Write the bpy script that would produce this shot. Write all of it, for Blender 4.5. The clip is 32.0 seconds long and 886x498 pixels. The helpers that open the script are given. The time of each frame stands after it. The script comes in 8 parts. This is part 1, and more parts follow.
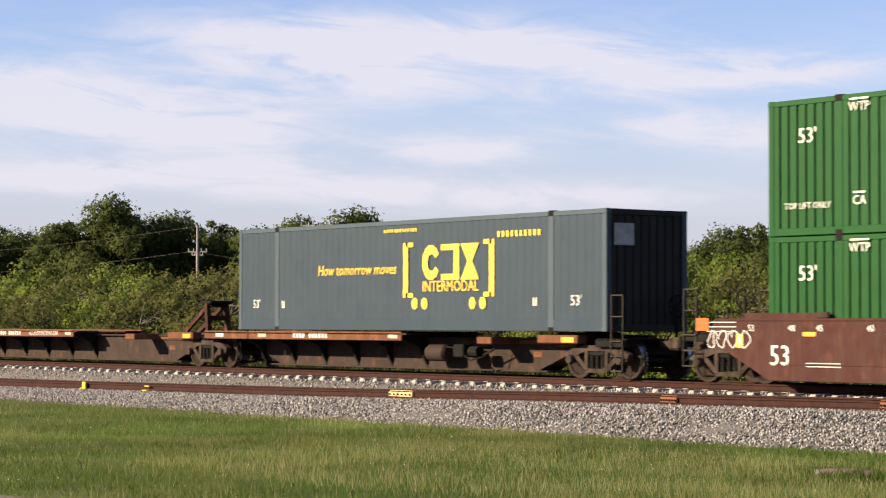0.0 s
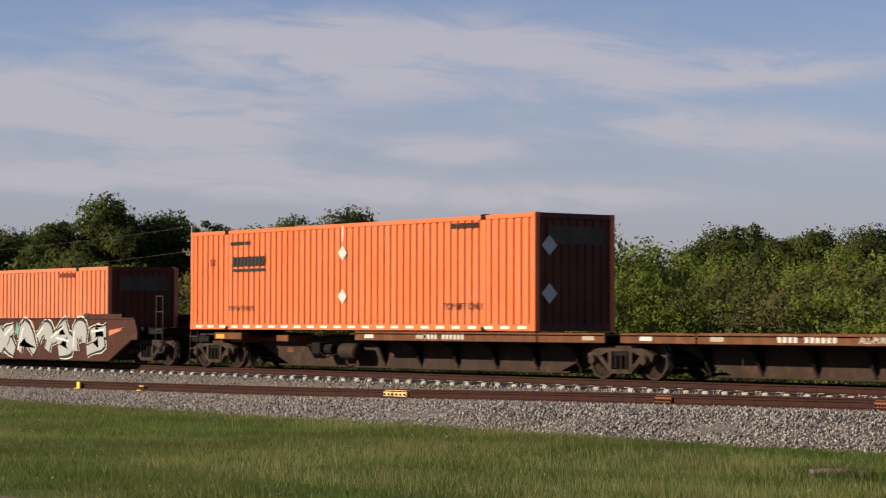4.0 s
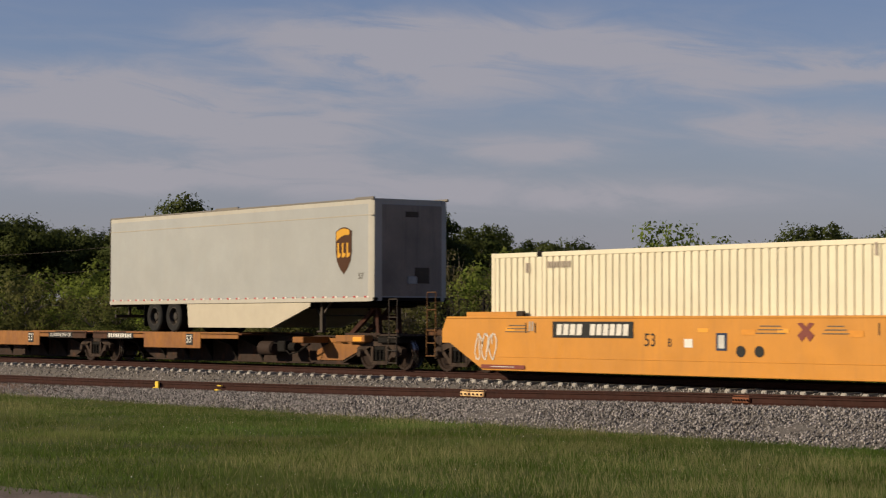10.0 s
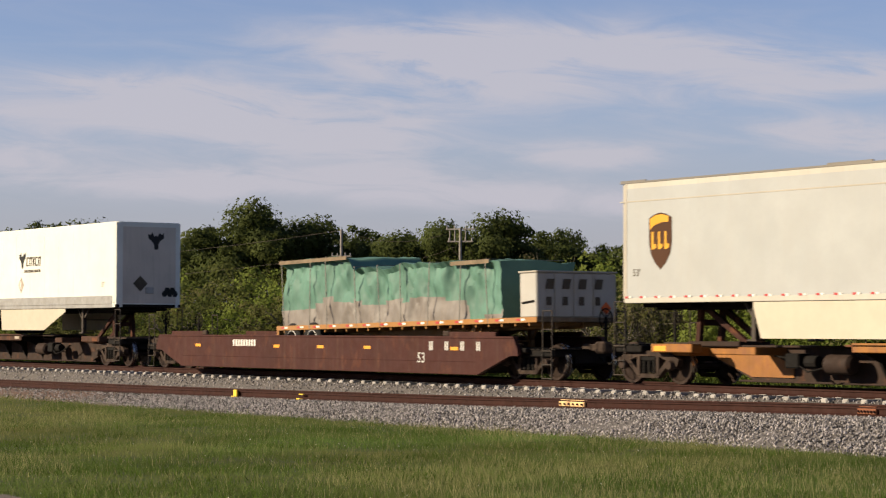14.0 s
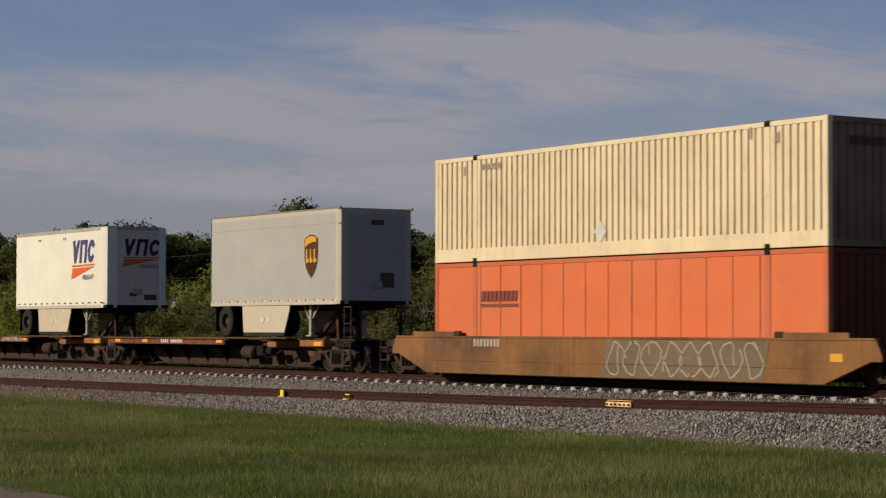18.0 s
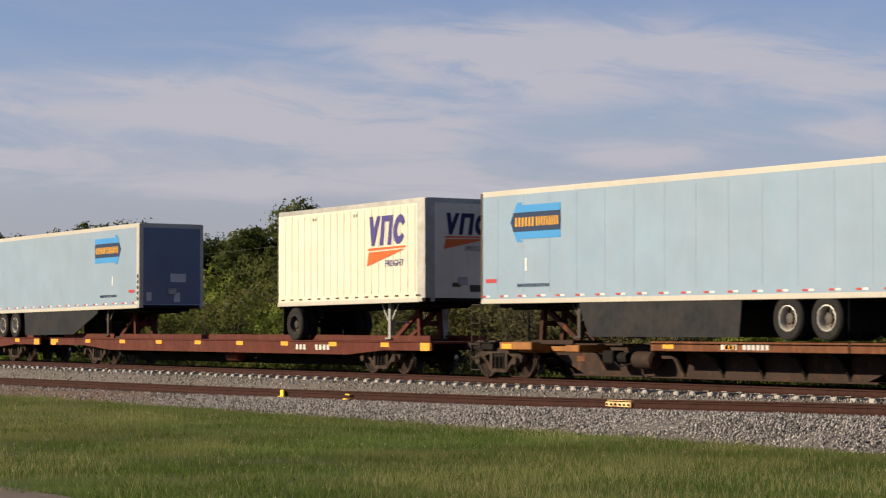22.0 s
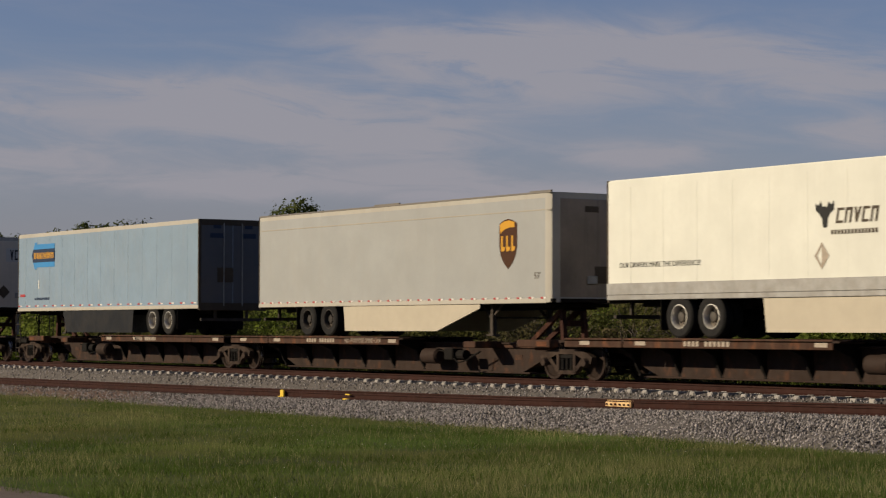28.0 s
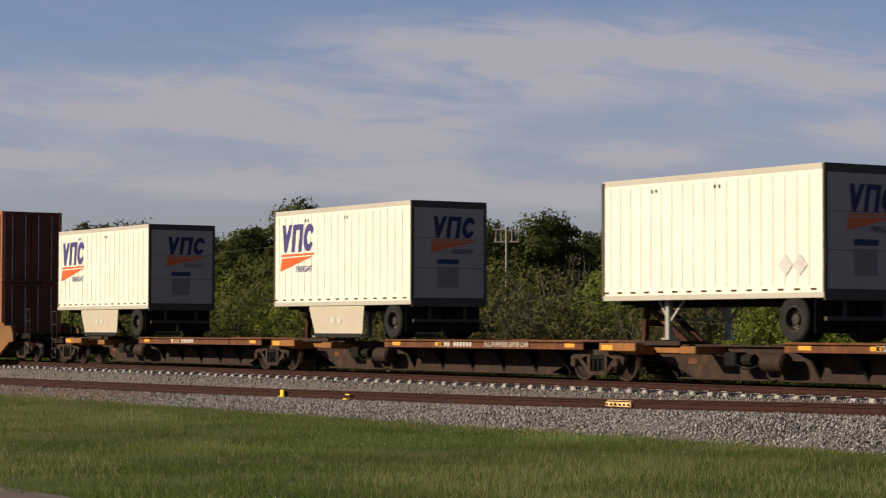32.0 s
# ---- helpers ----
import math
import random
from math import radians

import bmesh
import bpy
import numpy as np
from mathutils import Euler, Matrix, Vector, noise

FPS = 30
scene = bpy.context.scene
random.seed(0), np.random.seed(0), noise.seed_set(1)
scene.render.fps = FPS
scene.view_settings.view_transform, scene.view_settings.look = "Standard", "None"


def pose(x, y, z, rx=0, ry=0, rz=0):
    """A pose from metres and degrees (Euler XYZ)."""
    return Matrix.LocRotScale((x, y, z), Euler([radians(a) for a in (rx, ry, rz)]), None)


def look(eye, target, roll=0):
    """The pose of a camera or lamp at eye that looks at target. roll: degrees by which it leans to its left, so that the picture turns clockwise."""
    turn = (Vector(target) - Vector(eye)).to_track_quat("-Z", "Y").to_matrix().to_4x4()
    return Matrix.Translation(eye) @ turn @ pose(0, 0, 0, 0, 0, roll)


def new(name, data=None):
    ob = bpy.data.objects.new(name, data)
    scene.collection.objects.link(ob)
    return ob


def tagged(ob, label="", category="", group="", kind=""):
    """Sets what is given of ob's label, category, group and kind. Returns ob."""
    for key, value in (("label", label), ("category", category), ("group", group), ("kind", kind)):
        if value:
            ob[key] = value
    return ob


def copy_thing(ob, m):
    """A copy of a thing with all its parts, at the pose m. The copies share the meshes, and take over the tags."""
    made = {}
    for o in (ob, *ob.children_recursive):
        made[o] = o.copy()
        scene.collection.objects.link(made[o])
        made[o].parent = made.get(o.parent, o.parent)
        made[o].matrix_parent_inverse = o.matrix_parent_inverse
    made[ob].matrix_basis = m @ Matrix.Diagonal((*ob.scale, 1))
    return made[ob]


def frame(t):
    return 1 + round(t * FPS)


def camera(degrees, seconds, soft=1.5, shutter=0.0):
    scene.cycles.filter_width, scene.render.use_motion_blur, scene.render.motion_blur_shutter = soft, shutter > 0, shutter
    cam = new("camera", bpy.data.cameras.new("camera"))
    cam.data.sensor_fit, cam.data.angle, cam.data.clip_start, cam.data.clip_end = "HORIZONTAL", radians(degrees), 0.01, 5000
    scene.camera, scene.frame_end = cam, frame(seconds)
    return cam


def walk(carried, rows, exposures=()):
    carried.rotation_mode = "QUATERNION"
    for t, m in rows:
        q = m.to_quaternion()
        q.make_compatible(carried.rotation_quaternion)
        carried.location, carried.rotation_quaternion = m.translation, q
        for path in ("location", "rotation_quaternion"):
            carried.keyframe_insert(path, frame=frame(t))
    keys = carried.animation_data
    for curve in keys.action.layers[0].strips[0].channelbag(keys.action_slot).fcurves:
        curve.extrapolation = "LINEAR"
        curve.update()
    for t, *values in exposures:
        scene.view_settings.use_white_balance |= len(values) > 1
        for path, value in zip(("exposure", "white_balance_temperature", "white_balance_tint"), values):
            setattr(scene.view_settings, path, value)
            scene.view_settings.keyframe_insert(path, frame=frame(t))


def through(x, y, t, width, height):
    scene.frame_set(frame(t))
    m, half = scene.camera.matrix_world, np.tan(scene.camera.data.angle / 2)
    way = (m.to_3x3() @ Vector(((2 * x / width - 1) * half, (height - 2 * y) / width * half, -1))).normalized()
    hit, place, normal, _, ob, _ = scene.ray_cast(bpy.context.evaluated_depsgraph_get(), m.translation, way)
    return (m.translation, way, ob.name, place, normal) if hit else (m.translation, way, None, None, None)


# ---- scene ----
# ---- the place: a double track seen across a mown verge; a long intermodal train runs past ----
# x runs along the track (the train's way is +x), y across it, z = 0 is the top of the main track's rails
YC = 35.85          # centre line of the main track
GROUND = -0.86      # level of the verge

cam = camera(22.548, 32.0, soft=1.2, shutter=0.1)


def eye_row(t, x, y, yaw, pitch, roll=0.12):
    e = Vector((x, y, 1.28))
    a, b = radians(yaw), radians(pitch)
    d = Vector((-math.cos(a) * math.cos(b), math.sin(a) * math.cos(b), math.sin(b)))
    return (t, look(e, e + d * 50, roll))


walk(cam, [
    eye_row(0.0, 0, 0, 37.288, 1.955),
    eye_row(1.6, 0, 0, 37.285, 1.955),
    eye_row(2.0, 0, 0, 37.425, 1.953),
    eye_row(7.1, 0, 0, 37.405, 1.960),
    eye_row(7.5, 0, 0, 36.860, 1.962),
    eye_row(8.0, 0, 0, 35.770, 1.956),
    eye_row(8.4, 0, 0, 35.449, 1.950),
    eye_row(10.3, 0, 0, 35.449, 1.945),
    eye_row(10.6, -0.38, 0.13, 35.455, 1.955),
    eye_row(11.0, -1.12, 0.39, 35.417, 1.985),
    eye_row(11.5, -2.033, 0.70, 35.207, 2.065),
    eye_row(12.0, -2.745, 0.948, 35.128, 2.090),
    eye_row(12.5, -2.745, 0.948, 34.753, 2.092),
    eye_row(13.0, -2.745, 0.948, 34.399, 2.092),
    eye_row(13.5, -2.745, 0.948, 34.262, 2.092),
    eye_row(15.3, -2.745, 0.948, 32.690, 2.098),
    eye_row(15.6, -2.745, 0.948, 32.674, 2.098),
    eye_row(32.0, -2.745, 0.948, 32.674, 2.098),
], exposures=[(0.0, 1.62), (1.0, 1.48), (1.4, 1.45), (2.0, 0.85), (5.0, 0.85), (6.0, 0.82), (7.0, 1.12), (8.0, 0.75), (9.0, 0.45), (10.0, 0.4), (11.0, 0.9), (11.5, 1.1), (12.0, 1.08), (12.5, 0.86), (13.0, 1.18), (13.5, 1.15), (16.0, 0.3), (17.0, 0.27), (18.0, 0.25), (19.0, 0.87), (19.6, 0.86), (20.0, 1.2), (21.0, 1.12), (22.0, 0.92), (23.0, 0.93), (24.0, 1.08), (25.0, 0.45), (28.0, 0.22), (29.0, 0.88), (30.0, 0.75), (31.0, 0.78), (32.0, 0.62)])

# ---- sky and sun ----
SUN_AZ = radians(242)     # compass of the sun's horizontal way, from +x towards +y
SUN_EL = radians(24)
world = bpy.data.worlds.new("sky")
scene.world = world
world.use_nodes = True


def sky_nodes():
    nt = world.node_tree
    N, Lk = nt.nodes, nt.links
    for n in list(N):
        N.remove(n)
    out = N.new("ShaderNodeOutputWorld")
    bg = N.new("ShaderNodeBackground")
    sky = N.new("ShaderNodeTexSky")
    sky.sky_type = "NISHITA"
    sky.sun_disc = False
    sky.sun_elevation = SUN_EL
    sky.sun_rotation = math.pi / 2 - SUN_AZ
    sky.air_density, sky.dust_density, sky.ozone_density = 1.0, 0.15, 2.5
    co = N.new("ShaderNodeTexCoord")

    def math_node(op, a, b=None, c=None):
        n = N.new("ShaderNodeMath")
        n.operation = op
        for i, v in enumerate((a, b, c)):
            if v is None:
                continue
            if isinstance(v, (int, float)):
                n.inputs[i].default_value = v
            else:
                Lk.new(v, n.inputs[i])
        return n.outputs[0]

    sep = N.new("ShaderNodeSeparateXYZ")
    Lk.new(co.outputs["Generated"], sep.inputs[0])
    a = radians(35)
    fwd = math_node("ADD", math_node("MULTIPLY", sep.outputs[0], -math.cos(a)), math_node("MULTIPLY", sep.outputs[1], math.sin(a)))
    rgt = math_node("ADD", math_node("MULTIPLY", sep.outputs[0], math.sin(a)), math_node("MULTIPLY", sep.outputs[1], math.cos(a)))
    az = math_node("ARCTAN2", rgt, fwd)
    el = sep.outputs[2]
    comb = N.new("ShaderNodeCombineXYZ")
    # streaks climb slightly to one side
    Lk.new(math_node("MULTIPLY", az, 15.0), comb.inputs[0])
    Lk.new(math_node("MULTIPLY", math_node("ADD", el, math_node("MULTIPLY", az, 0.06)), 75.0), comb.inputs[1])
    no = N.new("ShaderNodeTexNoise")
    no.inputs["Scale"].default_value = 1.0
    no.inputs["Detail"].default_value = 9.0
    no.inputs["Roughness"].default_value = 0.62
    no.inputs["Distortion"].default_value = 0.7
    Lk.new(comb.outputs[0], no.inputs["Vector"])

    def blob(a0, e0, wa, we, tilt=0.0):
        da = math_node("DIVIDE", math_node("SUBTRACT", az, a0), wa)
        de = math_node("DIVIDE", math_node("SUBTRACT", math_node("SUBTRACT", el, e0), math_node("MULTIPLY", math_node("SUBTRACT", az, a0), tilt)), we)
        r = math_node("ADD", math_node("MULTIPLY", da, da), math_node("MULTIPLY", de, de))
        return math_node("POWER", 2.718, math_node("MULTIPLY", r, -1.0))

    # (azimuth, height, half width, half height, tilt), in radians about the view's middle
    bl = [blob(0.01, 0.128, 0.10, 0.011, 0.01), blob(-0.01, 0.116, 0.055, 0.014, -0.05), blob(0.08, 0.122, 0.06, 0.007, -0.03),
          blob(-0.17, 0.101, 0.12, 0.012, -0.02), blob(-0.085, 0.090, 0.075, 0.014, -0.15), blob(0.175, 0.112, 0.09, 0.008, 0.05), blob(0.17, 0.086, 0.08, 0.009, -0.1),
          blob(-0.06, 0.066, 0.07, 0.007, -0.03), blob(-0.14, 0.064, 0.05, 0.006, 0.0), blob(0.05, 0.079, 0.04, 0.006, 0.0), blob(0.07, 0.058, 0.09, 0.007, 0.0), blob(-0.28, 0.075, 0.12, 0.012, 0.0),
          blob(-0.7, 0.16, 0.35, 0.03, 0.0), blob(0.7, 0.15, 0.3, 0.02, 0.05), blob(2.2, 0.25, 0.3, 0.03, 0.0), blob(-2.0, 0.22, 0.3, 0.03, 0.0)]
    total = None
    for b in bl:
        total = b if total is None else math_node("ADD", total, b)
    streak = math_node("SUBTRACT", math_node("MULTIPLY", no.outputs["Fac"], 3.0), 0.95)
    dens = math_node("ADD", math_node("MULTIPLY", math_node("ADD", total, 0.12), math_node("MAXIMUM", streak, 0.05)), math_node("MULTIPLY", total, 0.30))
    cl = N.new("ShaderNodeMapRange")
    cl.interpolation_type = "SMOOTHSTEP"
    cl.inputs["From Min"].default_value = -0.05
    cl.inputs["To Max"].default_value = 0.85
    cl.inputs["From Max"].default_value = 1.0
    Lk.new(dens, cl.inputs["Value"])
    hz = N.new("ShaderNodeMapRange")       # the haze low over the horizon
    hz.inputs["From Min"].default_value = 0.0
    hz.inputs["From Max"].default_value = 0.13
    hz.inputs["To Min"].default_value = 0.75
    hz.inputs["To Max"].default_value = 0.0
    hz.interpolation_type = "SMOOTHSTEP"
    Lk.new(el, hz.inputs["Value"])
    mixh = N.new("ShaderNodeMix")
    mixh.data_type = "RGBA"
    Lk.new(hz.outputs[0], mixh.inputs["Factor"])
    tint = N.new("ShaderNodeMix")
    tint.data_type, tint.blend_type = "RGBA", "MULTIPLY"
    tint.inputs["Factor"].default_value = 1.0
    Lk.new(sky.outputs[0], tint.inputs["A"])
    tint.inputs["B"].default_value = SKY_TINT
    Lk.new(tint.outputs["Result"], mixh.inputs["A"])
    mixh.inputs["B"].default_value = HAZE_COL
    mixc = N.new("ShaderNodeMix")
    mixc.data_type = "RGBA"
    Lk.new(cl.outputs[0], mixc.inputs["Factor"])
    Lk.new(mixh.outputs["Result"], mixc.inputs["A"])
    mixc.inputs["B"].default_value = CLOUD_COL
    Lk.new(mixc.outputs["Result"], bg.inputs["Color"])
    bg.inputs["Strength"].default_value = SKY_STRENGTH
    Lk.new(bg.outputs[0], out.inputs["Surface"])


SKY_TINT = (1.10, 1.0, 1.22, 1)
HAZE_COL = (3.9, 3.9, 4.8, 1)
CLOUD_COL = (6.1, 5.85, 6.5, 1)
SKY_STRENGTH = 0.045
sky_nodes()
sun = new("sun", bpy.data.lights.new("sun", "SUN"))
sun.data.energy, sun.data.angle, sun.data.color = 5.0, radians(0.55), (1.0, 0.845, 0.605)
sun.matrix_world = look((0, 0, 60), (60 * math.cos(SUN_AZ + math.pi) * 1.0, 60 * math.sin(SUN_AZ + math.pi), 60 - 60 * math.tan(SUN_EL)))

# ---- materials ----


def material(name, col, rough=0.6, metal=0.0, var=0.15, scale=2.0, streak=0.0, dirt=(0.10, 0.07, 0.045), dirt_amount=0.0,
             rust=0.0, bump=0.0, bump_scale=40.0, per_object=0.0, per_island=0.0, coat=0.0):
    """Paint, metal, wood or rubber with two scales of wear, on the object's own coordinates."""
    m = bpy.data.materials.new(name)
    m.use_nodes = True
    nt = m.node_tree
    N, Lk = nt.nodes, nt.links
    b = N["Principled BSDF"]
    b.inputs["Roughness"].default_value = rough
    b.inputs["Metallic"].default_value = metal
    b.inputs["Specular IOR Level"].default_value = 0.5 if rough < 0.45 else (0.12 if max(col) < 0.12 else 0.25)
    if coat:
        b.inputs["Coat Weight"].default_value = coat
        b.inputs["Coat Roughness"].default_value = 0.25
    co = N.new("ShaderNodeTexCoord")

    def tex(sc, detail=5.0, stretch=(1, 1, 1), seed=0.0):
        mp = N.new("ShaderNodeMapping")
        mp.inputs["Scale"].default_value = stretch
        mp.inputs["Location"].default_value = (seed, seed * 0.7, seed * 1.3)
        Lk.new(co.outputs["Object"], mp.inputs["Vector"])
        n = N.new("ShaderNodeTexNoise")
        n.inputs["Scale"].default_value = sc
        n.inputs["Detail"].default_value = detail
        n.inputs["Roughness"].default_value = 0.6
        Lk.new(mp.outputs[0], n.inputs["Vector"])
        return n.outputs["Fac"]

    def ramp(v, lo, hi, to_lo=0.0, to_hi=1.0):
        r = N.new("ShaderNodeMapRange")
        r.inputs["From Min"].default_value, r.inputs["From Max"].default_value = lo, hi
        r.inputs["To Min"].default_value, r.inputs["To Max"].default_value = to_lo, to_hi
        Lk.new(v, r.inputs["Value"])
        return r.outputs[0]

    def mix(f, a, c):
        x = N.new("ShaderNodeMix")
        x.data_type = "RGBA"
        if isinstance(f, float):
            x.inputs["Factor"].default_value = f
        else:
            Lk.new(f, x.inputs["Factor"])
        for i, v in (("A", a), ("B", c)):
            if isinstance(v, tuple):
                x.inputs[i].default_value = (*v[:3], 1)
            else:
                Lk.new(v, x.inputs[i])
        return x.outputs["Result"]

    dark = tuple(c * (1 - var) for c in col)
    lite = tuple(min(1, c * (1 + var * 0.7)) for c in col)
    c = mix(ramp(tex(scale), 0.32, 0.68), dark, lite)
    if var:
        c = mix(ramp(tex(scale * 14, 3.0, seed=3.1), 0.45, 0.75, 0, 0.35), c, dark)
    if per_object or per_island:
        if per_object:
            r = N.new("ShaderNodeObjectInfo").outputs["Random"]
            amt = per_object
        else:
            r = N.new("ShaderNodeNewGeometry").outputs["Random Per Island"]
            amt = per_island
        hsv = N.new("ShaderNodeHueSaturation")
        Lk.new(ramp(r, 0, 1, 1 - amt, 1 + amt), hsv.inputs["Value"])
        Lk.new(c, hsv.inputs["Color"])
        c = hsv.outputs[0]
    if streak:
        c = mix(ramp(tex(1.0, 4.0, (7, 7, 0.35), 5.0), 0.52, 0.75, 0, streak), c, dirt)
    if dirt_amount:
        c = mix(ramp(tex(scale * 0.6, 6.0, seed=9.0), 0.42, 0.7, 0, dirt_amount), c, dirt)
    if rust:
        c = mix(ramp(tex(3.2, 8.0, (1, 1, 0.6), 14.0), 0.58 - 0.15 * rust, 0.66, 0, min(1, rust * 1.5)), c, (0.16, 0.06, 0.025))
    Lk.new(c, b.inputs["Base Color"])
    Lk.new(ramp(tex(scale * 3, 4.0, seed=20.0), 0.3, 0.7, max(0.05, rough - 0.12), min(1, rough + 0.12)), b.inputs["Roughness"])
    if bump:
        bp = N.new("ShaderNodeBump")
        bp.inputs["Strength"].default_value = bump
        bp.inputs["Distance"].default_value = 0.02
        Lk.new(tex(bump_scale, 4.0, seed=2.0), bp.inputs["Height"])
        Lk.new(bp.outputs[0], b.inputs["Normal"])
    return m


M = {}
M["steel_truck"] = material("cast_steel_brown_dust", (0.03, 0.02, 0.0155), 0.85, 0, 0.35, 5, dirt=(0.07, 0.048, 0.036), dirt_amount=0.6, bump=0.3)
M["wheel"] = material("wheel_steel", (0.026, 0.017, 0.0135), 0.55, 0.5, 0.25, 6, dirt=(0.06, 0.04, 0.03), dirt_amount=0.3)
M["tread"] = material("polished_tread", (0.36, 0.34, 0.31), 0.28, 1.0, 0.05, 6)
M["black"] = material("black_underframe", (0.0075, 0.0066, 0.006), 0.9, 0, 0.3, 4, dirt=(0.022, 0.015, 0.011), dirt_amount=0.3)
M["spine_brown"] = material("spine_brown_paint", (0.029, 0.0185, 0.0146), 0.8, 0, 0.22, 1.3, streak=0.4, dirt=(0.055, 0.034, 0.026), rust=0.15, bump=0.15)
M["ttax_sill"] = material("rusty_yellow_sill", (0.0553, 0.0273, 0.013), 0.8, 0, 0.3, 1.3, streak=0.5, dirt=(0.03, 0.018, 0.012), rust=0.5, bump=0.15)
M["deck_rust"] = material("deck_rust_paint", (0.102, 0.039, 0.0185), 0.75, 0, 0.3, 2.2, streak=0.3, rust=0.55, bump=0.2)
M["deck_dark"] = material("deck_dark_paint", (0.048, 0.024, 0.0155), 0.75, 0, 0.3, 2.2, streak=0.3, rust=0.35, bump=0.2)
M["ttax_yellow"] = material("weathered_yellow_paint", (0.225, 0.090, 0.0165), 0.62, 0, 0.2, 1.6, streak=0.5, dirt=(0.075, 0.032, 0.014), dirt_amount=0.35, rust=0.42, bump=0.1)
M["ttx_yellow"] = material("fresh_yellow_paint", (0.445, 0.189, 0.0252), 0.5, 0, 0.08, 1.2, streak=0.12, dirt_amount=0.12)
M["well_brown"] = material("oxide_brown_paint", (0.0411, 0.0134, 0.0103), 0.68, 0, 0.16, 1.1, streak=0.22, rust=0.12)
M["well_rust"] = material("rusty_panel", (0.070, 0.033, 0.0225), 0.82, 0, 0.28, 1.4, streak=0.55, dirt=(0.06, 0.04, 0.03), rust=0.15, bump=0.2)
M["well_rib"] = material("worn_yellow_chord", (0.125, 0.055, 0.0225), 0.75, 0, 0.25, 1.6, streak=0.5, rust=0.5, bump=0.2)
M["well_ochre"] = material("ochre_well_paint", (0.165, 0.075, 0.018), 0.7, 0, 0.4, 0.5, streak=0.6, dirt=(0.045, 0.022, 0.012), dirt_amount=0.85, rust=0.45)
M["fec_red"] = material("flatcar_red_oxide", (0.070, 0.0165, 0.0104), 0.68, 0, 0.2, 1.3, streak=0.3, rust=0.15)
M["reflector"] = material("yellow_reflector", (0.605, 0.26, 0.0168), 0.4, 0, 0.06, 6)
M["refl_white"] = material("white_reflector", (0.571, 0.554, 0.512), 0.4, 0, 0.05, 6)
M["refl_red"] = material("red_reflector", (0.32, 0.022, 0.022), 0.4, 0, 0.05, 6)
M["white_mark"] = material("white_marking", (0.538, 0.512, 0.47), 0.6, 0, 0.12, 8)
M["black_mark"] = material("black_marking", (0.02, 0.02, 0.02), 0.6, 0, 0.1, 8)
M["grey_mark"] = material("faded_grey_marking", (0.30, 0.25, 0.20), 0.7, 0, 0.2, 8)
M["yellow_mark"] = material("yellow_marking", (0.605, 0.42, 0.042), 0.5, 0, 0.05, 8)
M["tyre"] = material("tyre_rubber", (0.0132, 0.0126, 0.0126), 0.85, 0, 0.2, 8, dirt=(0.03, 0.026, 0.022), dirt_amount=0.35)
M["rim"] = material("aluminium_rim", (0.52, 0.49, 0.44), 0.36, 0.5, 0.1, 8, dirt_amount=0.25)
M["rim_dark"] = material("painted_rim", (0.035, 0.032, 0.03), 0.6, 0.2, 0.2, 8, dirt_amount=0.4)
M["hub_grey"] = material("dusty_hub", (0.075, 0.068, 0.06), 0.55, 0.4, 0.25, 8, dirt_amount=0.4)
M["rail_grey"] = material("dull_grey_rail", (0.05, 0.042, 0.036), 0.6, 0.3, 0.2, 4, dirt_amount=0.3)
M["galv"] = material("grey_galvanised", (0.284, 0.277, 0.263), 0.5, 0.4, 0.15, 4, dirt_amount=0.3)
M["hitch"] = material("hitch_red_brown", (0.032, 0.0112, 0.0072), 0.7, 0, 0.25, 4, rust=0.3)
M["skirt_dark"] = material("dark_skirt", (0.013, 0.0135, 0.0145), 0.45, 0, 0.12, 2, streak=0.2, dirt=(0.045, 0.038, 0.03), dirt_amount=0.3)
M["skirt_white"] = material("white_skirt", (0.39, 0.345, 0.27), 0.5, 0, 0.06, 2, streak=0.12, dirt=(0.35, 0.3, 0.24), dirt_amount=0.1)


def box_paint(name, col, streak=0.15, dirt_amount=0.1, rough=0.5, rust=0.0, dirt=(0.22, 0.17, 0.12), var=0.07):
    M[name] = material(name, tuple(v * 0.68 for v in col), rough, 0, var, 0.8, streak=streak, dirt=dirt, dirt_amount=dirt_amount, rust=rust, bump=0.03, bump_scale=8)


TEAL_DIRT, GREEN_DIRT = (0.030, 0.036, 0.036), (0.014, 0.05, 0.014)
box_paint("c_teal", (0.0383, 0.0564, 0.076), 0.12, dirt=TEAL_DIRT)
box_paint("c_teal_pale", (0.072, 0.094, 0.115), 0.2, 0.2, dirt=TEAL_DIRT)
box_paint("c_orange", (0.90, 0.074, 0.007), 0.08, 0.1, dirt=(0.42, 0.075, 0.02))
box_paint("c_faded", (0.74, 0.2, 0.085), 0.2, 0.15)
box_paint("c_faded_two", (0.76, 0.165, 0.045), 0.22, 0.15)
box_paint("c_old_orange", (0.72, 0.155, 0.044), 0.25, 0.16)
box_paint("c_cream", (0.86, 0.78, 0.58), 0.15, 0.10)
box_paint("c_cream_old", (0.82, 0.69, 0.47), 0.34, 0.22, rust=0.10)
box_paint("c_navy", (0.020, 0.027, 0.052), 0.1, dirt=(0.02, 0.022, 0.03))
box_paint("c_green", (0.01008, 0.07056, 0.01296), 0.12, dirt=GREEN_DIRT)
box_paint("c_seam", (0.56, 0.125, 0.042), 0.4, 0.3)
box_paint("c_rust", (0.36, 0.12, 0.05), 0.3, 0.2, rust=0.2)
